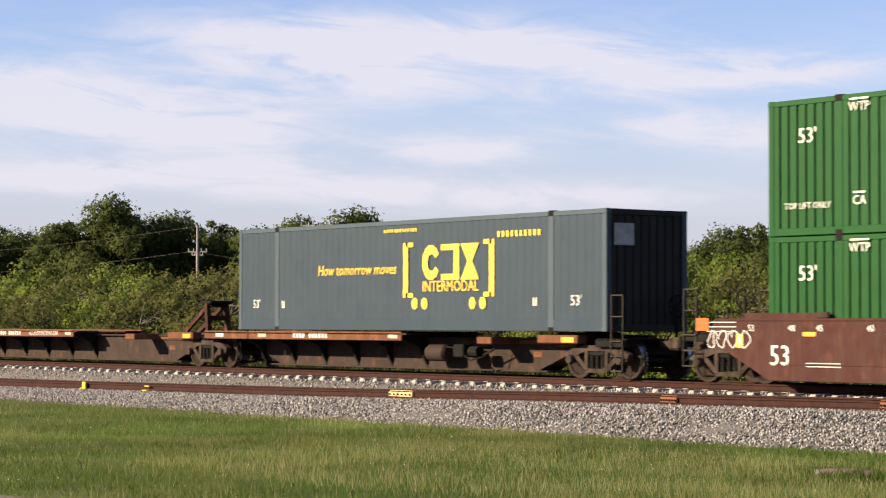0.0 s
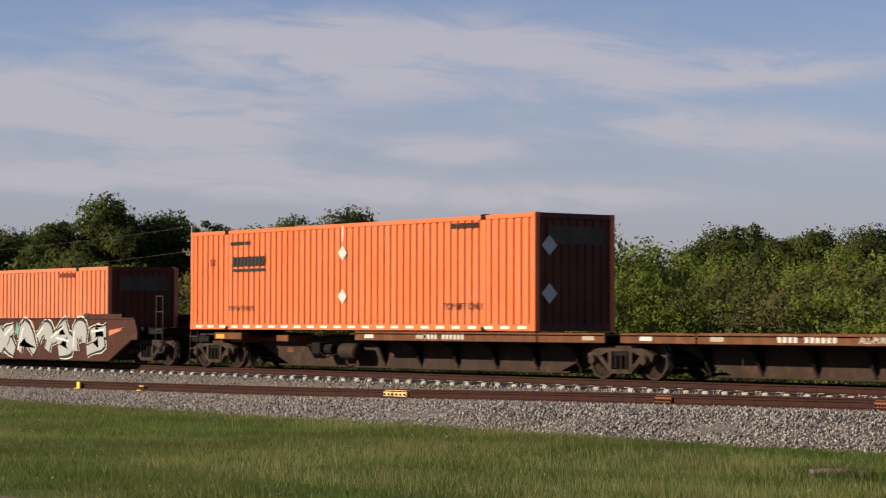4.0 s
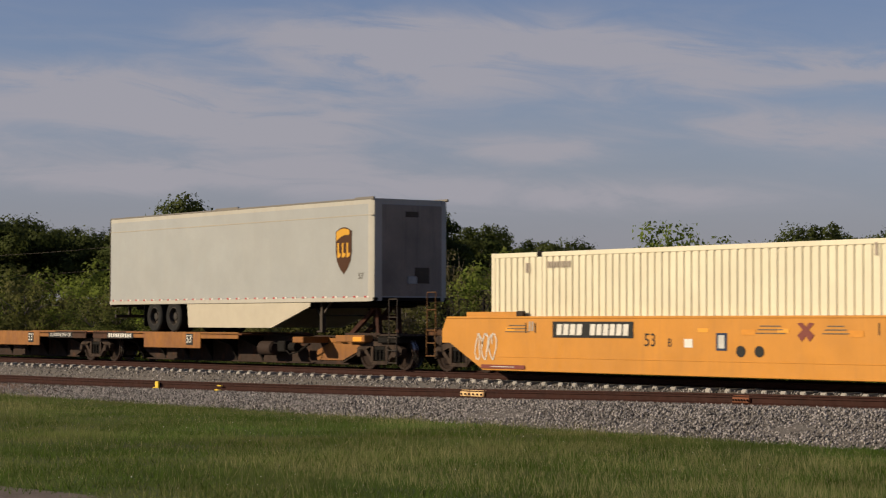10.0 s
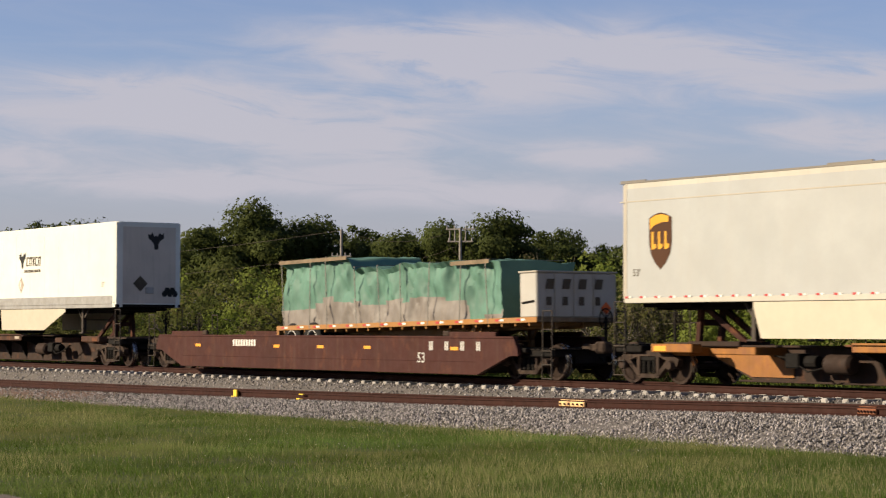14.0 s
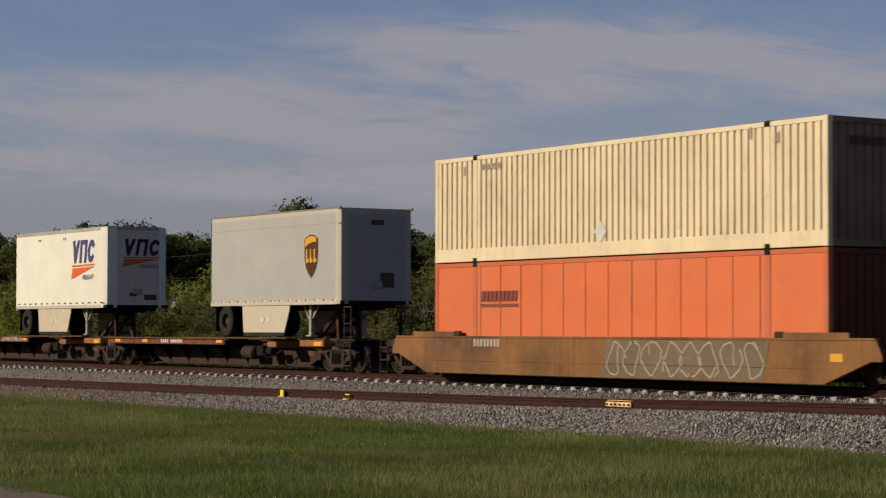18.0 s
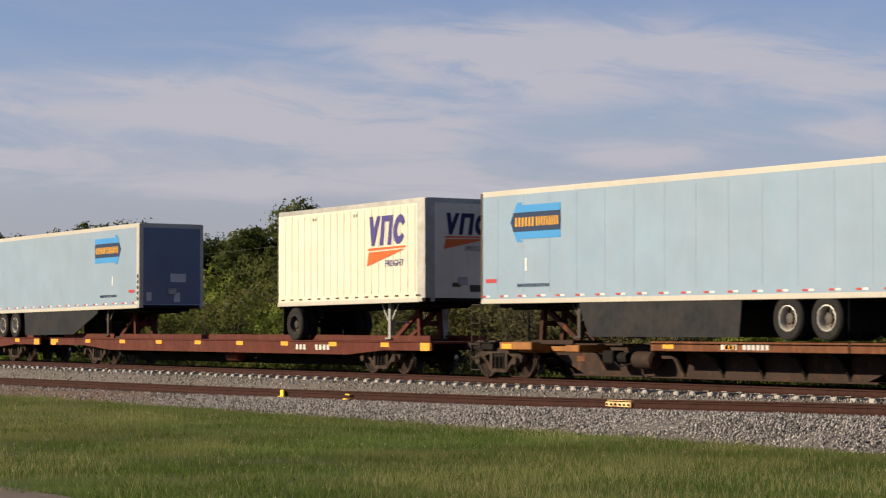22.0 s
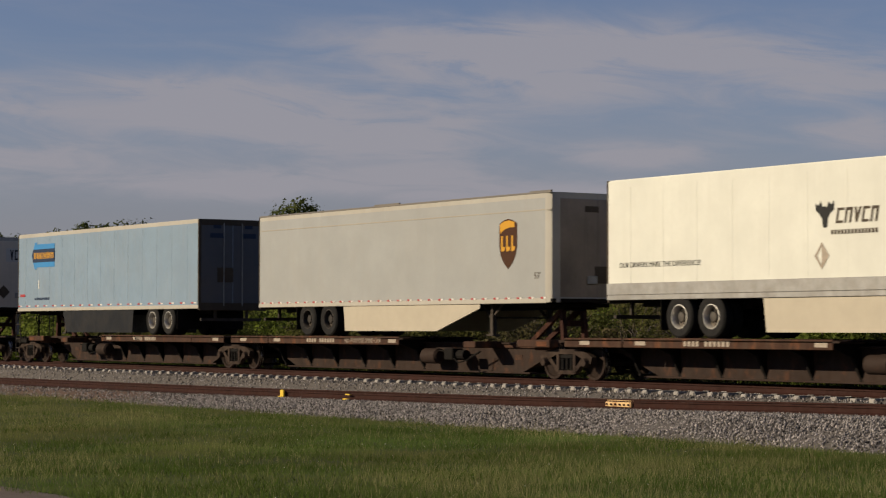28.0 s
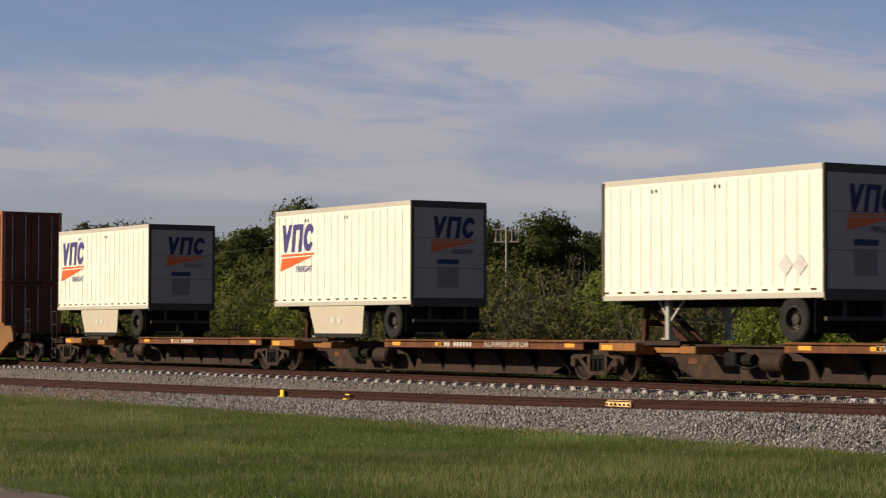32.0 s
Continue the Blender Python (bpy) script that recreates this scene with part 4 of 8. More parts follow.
def wheel_set(ob, x, z, r, rim, dual=True):
    """Tyres with rims on both ends of one trailer axle."""
    for s in (-1, 1):
        g = Geo()
        for y in ((1.27, 1.0), (0.96, 0.69)) if dual else ((1.27, 1.0),):
            a, b = s * y[0], s * y[1]
            prof = [(r * 0.56, a), (r * 0.62, a + s * 0.012), (r * 0.9, a + s * 0.012), (r * 0.985, a - s * 0.025), (r, a - s * 0.07), (r, b + s * 0.07), (r * 0.985, b + s * 0.025), (r * 0.9, b), (r * 0.56, b)]
            g.lathe(prof if s < 0 else prof[::-1], (0, 0, 0), 22)
        t = part("tyre", g, "tyre", ob, at=pose(x, 0, z))
        q = Geo()
        a = s * 1.27
        prof = [(r * 0.58, a + s * 0.005), (r * 0.54, a + s * 0.008), (r * 0.50, a - s * 0.03), (r * 0.47, a - s * 0.16)]
        q.lathe(prof if s > 0 else prof[::-1], (0, 0, 0), 18)
        part("rim", q, rim, t)
        q = Geo()
        prof = [(r * 0.48, a - s * 0.15), (r * 0.25, a - s * 0.17), (r * 0.22, a - s * 0.06), (0.0, a - s * 0.05)]
        q.lathe(prof if s > 0 else prof[::-1], (0, 0, 0), 16)
        for i in range(8):
            c, d = math.cos(i * math.pi / 4), math.sin(i * math.pi / 4)
            q.tube((r * 0.34 * c, a - s * 0.17, r * 0.34 * d), (r * 0.34 * c, a - s * 0.12, r * 0.34 * d), 0.022, 6)
        part("hub", q, "rim_dark" if rim == "rim_dark" else "hub_grey", t)


def landing_gear(ob, x, z1, z0, d, mat="galv"):
    g = Geo()
    for s in (-1, 1):
        g.box(x - 0.07, x + 0.07, s * 1.0, s * 0.86, z0 + 0.04, z1, 0.01)
        g.box(x - 0.16, x + 0.16, s * 1.06, s * 0.8, z0, z0 + 0.05, 0.01)
        g.beam((x + d * 0.06, s * 0.93, z0 + 0.45), (x + d * 0.55, s * 0.9, z1), 0.05, 0.05)
        g.beam((x - d * 0.06, s * 0.93, z0 + 0.55), (x - d * 0.4, s * 0.9, z1), 0.05, 0.05)
    g.tube((x, -0.95, z0 + 0.5), (x, 0.95, z0 + 0.5), 0.025, 6)
    part("landing_gear", g, mat, ob)


def trailer(place, L, nose, mat, label, deck=1.05, zb=1.98, H=2.98, ribs=0.0, tilt=0.0, rim="rim_dark", skirt=None, nose_mat=None, rear_mat=None, top_mat="trim_cream",
            rail_mat="trim_cream", tape=True, corner=0.22, axles=2, marks=None, hump=False, door_bars=True, end_trim=None, tape_gap=0.9, wheels=None, leg=None):
    """A road van. nose: +1 if its nose leads. Its base is the deck under its tyres; zb and H give the box."""
    ob = thing("semi_trailer" if L > 12 else "pup_trailer", label, "trailer", "trailers on the train")
    h, w = L / 2, HW - 0.005
    k = nose
    z0, z1 = zb - deck, zb - deck + H
    # white and cream noses get the copy with shade in its colour
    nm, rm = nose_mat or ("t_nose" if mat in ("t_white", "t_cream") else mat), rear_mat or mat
    rr = 0.52
    bx = Empty_box(ob, h, w, k, z0, z1, mat, nm, rm, corner, ribs, top_mat, rail_mat, hump, end_trim, door_bars)
    if tape:
        dark = axles == 1 and not hump
        n = int(L / (0.55 if dark or hump else tape_gap))
        for i in range(n):
            x = -h + 0.35 + i * (L - 0.7) / (n - 1)
            part("tape", TAPE_DARK if dark else TAPE, "refl_red", ob, at=face_pose(NEAR, x, z0 + (0.14 if hump else 0.2), -w - (0.016 if hump else 0.006)) @ Matrix.Diagonal((0.62 if hump else 1.0, 0.9, 1, 1)))
    # running gear
    rear = -k * h
    ax = list(wheels) if wheels else ([rear + k * 3.1, rear + k * 4.4] if axles == 2 else [rear + k * 1.05])
    ax.sort(key=lambda v: abs(v - rear))
    for x in ax:
        wheel_set(ob, x, rr, rr, rim)
        part("axle", Geo().tube((x, -1.0, rr), (x, 1.0, rr), 0.07, 8), "black", ob)
    m = sum(ax) / len(ax)
    part("bogie_frame", Geo().box(m - 1.3 * axles / 2, m + 1.3 * axles / 2, -0.62, -0.45, rr + 0.18, z0 - 0.02, 0.02).box(m - 1.3 * axles / 2, m + 1.3 * axles / 2, 0.45, 0.62, rr + 0.18, z0 - 0.02, 0.02).box(m - 0.2, m + 0.2, -0.6, 0.6, rr + 0.1, rr + 0.3).box(m - 1.25 * axles / 2, m + 1.25 * axles / 2, -0.4, 0.4, rr + 0.2, z0 - 0.04), "black", ob)
    part("underframe", Geo().box(-h + 0.5, h - 0.5, -0.55, -0.42, z0 - 0.16, z0).box(-h + 0.5, h - 0.5, 0.42, 0.55, z0 - 0.16, z0).box(k * (h - 2.2), k * (h - 0.4), -0.9, 0.9, z0 - 0.1, z0), "black", ob)
    g = Geo().box(rear + k * 0.08, rear + k * 0.18, -1.15, 1.15, 0.48, 0.58, 0.01)
    for s in (-0.6, 0.6):
        g.box(rear + k * 0.08, rear + k * 0.16, s - 0.05, s + 0.05, 0.55, z0)
    part("rear_guard", g, "rail_grey", ob)
    for s in (-1, 1):
        part("mud_flap", Geo().box(ax[0] - k * 0.72, ax[0] - k * 0.7, s * 1.27, s * 0.05, 0.2, z0 - 0.02, 0.004), "black", ob)
    lg = leg if leg is not None else k * (h - (3.3 if L > 12 else 2.4))
    landing_gear(ob, lg, z0, 0.03, -k, "galv" if axles == 1 else "rail_grey")
    if skirt:
        sm, xa, xb, s_low, cut = skirt
        for s in (-1, 1):
            g = Geo().prism([(xa, z0 - 0.01), (xa + k * 0.1, s_low), (xb - k * cut, s_low), (xb, z0 - 0.12), (xb, z0 - 0.01)], "y", s * (w - 0.02), s * (w - 0.05))
            sk = part("side_skirt", g, sm, ob)
            if axles == 1:
                part("skirt_edge", Geo().box(xa + k * 0.12, xb - k * cut, s * (w - 0.015), s * (w - 0.055), s_low - 0.10, s_low + 0.015, 0.006), "skirt_dark", sk)
        if axles == 1:
            for d in (-0.2, 0.2):
                shape("placard", [diamond(0.15)], "l_tag", ob, NEAR, (xa + xb) / 2 + d, (z0 + s_low) / 2, -w + 0.014)
    if marks:
        marks(ob, h, w, z0, z1)
    if tilt:
        ob["tilt"] = tilt
    MOVING.append((ob, place, deck))
    return ob


def Empty_box(ob, h, w, k, z0, z1, mat, nm, rm, corner, ribs, top_mat, rail_mat, hump, end_trim, door_bars):
    """The van body: skin with a rounded nose, rails, roof, doors."""
    c = corner
    # outline seen from above, nose to +k
    out = [(-k * h, -w), (k * (h - c), -w), (k * (h - c * 0.3), -w + c * 0.3), (k * h, -w + c), (k * h, w - c), (k * (h - c * 0.3), w - c * 0.3), (k * (h - c), w), (-k * h, w)]
    body = Geo().prism(out, "z", z0 + 0.12, z1 - 0.14)
    b = part("van_body", body, mat, ob)
    if ribs:
        n = max(2, int((2 * h - 0.6) / ribs))
        for s in (-1, 1):
            g = Geo()
            for i in range(n):
                x = -h + 0.3 + (2 * h - 0.6) * (i + 0.5) / n
                if abs(x - k * h) < c + 0.05:
                    continue
                g.box(x - 0.028, x + 0.028, s * (w + (0.012 if ribs < 1 else 0.004)), s * (w - 0.01), z0 + 0.3, z1 - 0.2, 0.008)
                part("side_post", g, mat, b)
                g = Geo()
    part("top_rail", Geo().prism(out, "z", z1 - 0.14, z1 - 0.02).prism([(x * 0.9985, y * 0.97) for x, y in out], "z", z1 - 0.02, z1 + 0.005), top_mat, ob)
    g = Geo()
    for s in (-1, 1):
        g.box(-h, h - 0.0 if k < 0 else h - c, s * (w + 0.012), s * (w - 0.05), z0, z0 + 0.13, 0.012) if k > 0 else g.box(-h + c, h, s * (w + 0.012), s * (w - 0.05), z0, z0 + 0.13, 0.012)
        part("bottom_rail", g, rail_mat, ob)
        g = Geo()
    part("floor", Geo().box(-h + 0.02, h - 0.02, -w + 0.04, w - 0.04, z0 + 0.02, z0 + 0.12), "black", ob)
    if hump:
        g = Geo()
        for s in (-1, 1):
            part("side_seam", Geo().box(-h + 0.02, h - 0.02, s * (w + 0.005), s * (w - 0.02), z1 - 0.47, z1 - 0.435, 0.004), "trim_grey_light", ob)
            g.box(-h + 0.02, h - 0.02, s * (w + 0.008), s * (w - 0.02), z1 - 0.02, z1 + 0.03, 0.01)
            g.box(-0.9, 0.5, s * (w + 0.004), s * (w - 0.05), z1, z1 + 0.07, 0.01)
            g.box(k * (h - 1.0), k * (h - 0.02), s * (w + 0.004), s * (w - 0.05), z1, z1 + 0.06, 0.01)
        part("roof_bow", g, "trim_grey", ob)
    # nose panel and its trim
    tm = end_trim or top_mat
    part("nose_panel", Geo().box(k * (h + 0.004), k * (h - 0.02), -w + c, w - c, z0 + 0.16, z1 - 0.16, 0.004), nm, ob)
    g = Geo()
    for s in (-1, 1):
        g.prism([(k * (h - c - 0.06), s * (w + 0.006)), (k * (h - c), s * (w + 0.006)), (k * (h - c * 0.3 + 0.004), s * (w - c * 0.3 + 0.006)), (k * (h + 0.006), s * (w - c)), (k * (h + 0.006), s * (w - c - 0.05)), (k * (h - 0.05), s * (w - c - 0.05)), (k * (h - c - 0.06), s * (w - 0.05))], "z", z0 + 0.02, z1 - 0.03)
        part("nose_corner", g, tm, ob)
        g = Geo()
    part("nose_box", Geo().box(k * (h + 0.05), k * h, -0.16, 0.16, z0 + 0.5, z0 + 0.72, 0.02), "galv", ob)
    # rear frame and doors
    e = -k
    part("rear_frame", Geo().box(e * (h + 0.012), e * (h - 0.06), -w - 0.008, -w + 0.1, z0, z1, 0.012).box(e * (h + 0.012), e * (h - 0.06), w - 0.1, w + 0.008, z0, z1, 0.012).box(e * (h + 0.012), e * (h - 0.06), -w + 0.1, w - 0.1, z1 - 0.2, z1 - 0.0, 0.012).box(e * (h + 0.02), e * (h - 0.06), -w + 0.02, w - 0.02, z0 - 0.06, z0 + 0.2, 0.012), end_trim or "trim_dark", ob)
    if door_bars:
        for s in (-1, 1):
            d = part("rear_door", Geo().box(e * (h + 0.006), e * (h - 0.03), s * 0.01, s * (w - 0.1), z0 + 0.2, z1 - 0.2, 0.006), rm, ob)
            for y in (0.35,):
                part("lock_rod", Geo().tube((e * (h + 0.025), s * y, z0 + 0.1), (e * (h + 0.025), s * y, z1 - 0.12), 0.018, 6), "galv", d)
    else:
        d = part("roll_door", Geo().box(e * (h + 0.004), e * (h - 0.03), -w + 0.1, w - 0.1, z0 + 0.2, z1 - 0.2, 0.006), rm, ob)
        g = Geo()
        for i in (1, 2):
            z = z0 + 0.2 + (z1 - z0 - 0.4) * i / 3
            g.box(e * (h + 0.007), e * h, -w + 0.1, w - 0.1, z - 0.006, z + 0.006, 0.002)
        part("door_seams", g, "trim_dark", d)
    return b

# ---- emblems and lettering, as plain shapes in their colours ----


def mark_teal(ob, h, w, H):
    o = -w - 0.006
    for s in (-1, 1):
        x = 1.95 + s * 1.81
        shape("emblem_bracket", [[(x - 0.1, -0.72), (x + 0.1, -0.72), (x + 0.1, 0.72), (x - 0.1, 0.72)], [(x - s * 0.32, 0.6), (x, 0.6), (x, 0.72), (x - s * 0.32, 0.72)], [(x - s * 0.32, -0.72), (x, -0.72), (x, -0.6), (x - s * 0.32, -0.6)]], "yellow_mark", ob, NEAR, 0, 1.58, o, "yellow bracket")
        for d in (-0.21, 0.21):
            shape("emblem_dot", [disc(0.155, 14, 0.85)], "yellow_mark", ob, NEAR, 1.97 + s * 1.22 + d, 0.70, o)
    shape("emblem", glyphs(3, 2.45, 0.92, 0.08, 0.0, "cgx"), "yellow_mark", ob, NEAR, 2.06, 1.76, o, "yellow block emblem")
    writing("INTERMODAL", 0.40, "yellow_mark", ob, NEAR, 2.05, 1.13, o, 0, 0.95)
    writing("How tomorrow moves", 0.42, "yellow_mark", ob, NEAR, -2.13, 1.62, o, 0.2, 0.93)
    shape("container_mark", bars(10, 1.75, 0.15, 0.5), "yellow_mark", ob, NEAR, 4.87, 2.41, o)
    shape("small_print", bars(13, 1.5, 0.09, 0.5), "yellow_mark", ob, NEAR, -0.07, 2.63, o)
    writing("53'", 0.36, "white_mark", ob, NEAR, 6.99, 0.73, o)
    writing("53'", 0.34, "white_mark", ob, NEAR, -7.09, 0.73, o)
    for x in (-h + 2.4, h - 2.6):
        shape("small_print", bars(2, 0.18, 0.2, 0.5), "white_mark", ob, NEAR, x, 0.72, o)
    shape("placard", [rect(0.62, 0.52)], "galv", ob, FRONT, -0.75, 2.3, h + 0.006)


def mark_green(ob, h, w, H):
    o = -w - 0.006
    writing("53'", 0.46, "white_mark", ob, NEAR, -h + 1.15, 2.1, o)
    writing("TOP LIFT ONLY", 0.19, "white_mark", ob, NEAR, -h + 1.15, 0.62, o)
    for z, wd in ((2.62, "WTP"), (0.68, "CA")):
        for e in (-1, 1):
            writing(wd, 0.27, "white_mark", ob, NEAR, e * (h - 2.6), z, o)
            shape("small_print", [rect(0.5 if wd == "WTP" else 0.32, 0.04)], "white_mark", ob, NEAR, e * (h - 2.6), z + 0.17, o)


def mark_orange(ob, h, w, H, tone="black_mark", diamonds=True, dia=0.0, plain=False):
    o = -w - 0.006
    shape("emblem", bars(9, 1.75, 0.28, 0.22, 0.2), tone, ob, NEAR, -4.85, 1.97, o, "dark block lettering")
    shape("emblem_line", [rect(1.75, 0.08)], tone, ob, NEAR, -4.85, 1.72, o)
    if plain:
        return
    writing("TOP LIFT ONLY", 0.2, tone, ob, NEAR, -5.25, 0.61, o)
    writing("TOP LIFT ONLY", 0.24, tone, ob, NEAR, 5.24, 0.61, o)
    shape("small_print", bars(10, 1.1, 0.1), tone, ob, NEAR, -h + 2.8, 2.5, o)
    shape("container_mark", bars(10, 1.15, 0.14), tone, ob, NEAR, 5.3, 2.66, o)
    writing("53'", 0.28, tone, ob, NEAR, -6.8, 1.95, o)
    if diamonds:
        for z in (2.1, 0.92):
            shape("placard", [diamond(0.21)], "l_tag", ob, NEAR, dia - 0.1, z, o, "blank diamond placard")
            if tone == "black_mark":
                shape("placard", [diamond(0.25)], "l_tag", ob, FRONT, -0.85, z, h + 0.01, "blank diamond placard")
        shape("placard", [rect(0.05, 0.42)], "refl_white", ob, NEAR, dia - 0.1, 2.6, o)
    shape("end_vent", [rect(1.75, 0.45)], "trim_dark", ob, FRONT, 0, 2.35, h + 0.004)


def mark_orange_pale(ob, h, w, H):
    mark_orange(ob, h, w, H, "l_maroon")


def mark_orange_low(ob, h, w, H):
    mark_orange(ob, h, w, H, "l_maroon", True, -0.4)


def mark_cream(ob, h, w, H):
    o = -w - 0.006
    shape("small_print", bars(2, 0.22, 0.25), "grey_mark", ob, NEAR, -6.5, 2.51, o)
    shape("container_mark", bars(8, 0.95, 0.16), "grey_mark", ob, NEAR, -5.24, 2.57, o)
    shape("small_print", bars(2, 0.22, 0.25), "grey_mark", ob, NEAR, 6.4, 2.52, o)
    shape("small_print", bars(1, 0.12, 0.28), "grey_mark", ob, NEAR, 5.5, 2.68, o)
    shape("container_mark", bars(8, 1.25, 0.2), "trim_dark", ob, FRONT, 0, 2.38, h + 0.006)


def mark_cream_top(ob, h, w, H):
    mark_cream(ob, h, w, H)
    shape("placard", [diamond(0.27)], "l_tag", ob, NEAR, -0.3, 0.62, -w - 0.006)


def mark_navy(ob, h, w, H):
    o = -w - 0.006
    shape("placard", [diamond(0.27)], "galv", ob, NEAR, 0.0, 2.05, o, "white diamond placard")
    shape("emblem", glyphs(4, 1.6, 0.4, 0.16, 0, "unhx"), "l_tag", ob, NEAR, 3.5, 1.9, o, "white block lettering")
    shape("emblem", [[(-0.42, 0), (0, -0.45), (0.06, -0.36), (-0.28, 0), (0.06, 0.36), (0, 0.45)], [(0.42, 0), (0, 0.45), (-0.06, 0.36), (0.28, 0), (-0.06, -0.36), (0, -0.45)], disc(0.16, 10)], "white_mark", ob, NEAR, 4.85, 1.94, o, "white diamond emblem")
    shape("container_mark", bars(7, 1.2, 0.22), "white_mark", ob, NEAR, 5.0, 2.46, o)
    for x in (-6.55, 6.55):
        writing("WTP", 0.27, "white_mark", ob, NEAR, x, 2.45, o)
    shape("emblem", bars(4, 0.9, 0.2, 0.3), "grey_mark", ob, FRONT, -0.1, 1.45, h + 0.006)


def mark_brown_well(ob, a, b, top):
    o = -WELL_HW - 0.026
    writing("53", 0.52, "l_tag", ob, NEAR, -7.98, 0.69, o)
    shape("car_mark", bars(2, 0.35, 0.2), "yellow_mark", ob, NEAR, -5.5, 1.26, o)
    shape("car_mark", bars(6, 1.0, 0.2), "grey_mark", ob, NEAR, -4.6, 1.26, o)
    graffiti(ob, 4.55, 0.76, 8.3, 0.92, o, "white_mark", True)


def mark_green_well(ob, a, b, top):
    o = -WELL_HW - 0.026
    writing("53", 0.62, "white_mark", ob, NEAR, -a + 0.35, 0.62, o)
    for i, (wd, x) in enumerate((("53", -a - 0.5), ("48", -a + 0.7), ("45", -a + 1.5), ("40", -a + 2.9))):
        writing(wd, 0.2, "white_mark", ob, NEAR, x, 1.22, o)
    shape("patch", [rect(0.4, 0.28)], "l_orange", ob, NEAR, -a - 2.0, 1.3, o)
    shape("patch", [rect(0.2, 0.3)], "yellow_mark", ob, NEAR, -a - 0.85, 0.95, o)
    shape("small_print", [rect(0.9, 0.02, 0, 0.1 * i) for i in range(3)], "l_tag", ob, NEAR, -a - 1.4, 1.15, o)
    shape("small_print", [rect(0.7, 0.02, 0, 0.08 * i) for i in range(4)], "l_tag", ob, NEAR, -a + 3.7, 1.1, o)
    shape("small_print", [rect(0.95, 0.02, 0, 0.07 * i) for i in range(2)], "l_tag", ob, NEAR, -a + 1.6, 0.42, o)
    graffiti(ob, -a - 1.2, 0.98, 1.3, 0.42, o, "white_mark", False)


def mark_rib_well(ob, a, b, top):
    o = -WELL_HW - 0.034
    shape("small_print", bars(6, 0.5, 0.3, 0.3, 0.3), "white_mark", ob, NEAR, -5.2, 1.0, -WELL_HW + 0.09)
    graffiti(ob, 0.9, 0.72, 0.7, 0.55, -WELL_HW + 0.09, "white_mark", False)
    shape("patch", [rect(0.6, 0.1)], "reflector", ob, NEAR, b - 0.65, top - 0.08, o)


def mark_rib_well_two(ob, a, b, top):
    o = -WELL_HW - 0.034
    shape("emblem", bars(3, 1.5, 0.42, 0.3), "grey_mark", ob, NEAR, 4.05, 0.86, -WELL_HW + 0.09, "worn white block lettering")
    shape("car_mark", bars(5, 1.1, 0.2, 0.5), "grey_mark", ob, NEAR, -4.75, 0.77, -WELL_HW + 0.09)
    graffiti(ob, -4.2, top - 0.1, 1.7, 0.16, o, "white_mark", False)
    shape("patch", [rect(0.6, 0.1)], "reflector", ob, NEAR, b - 0.65, top - 0.08, o)


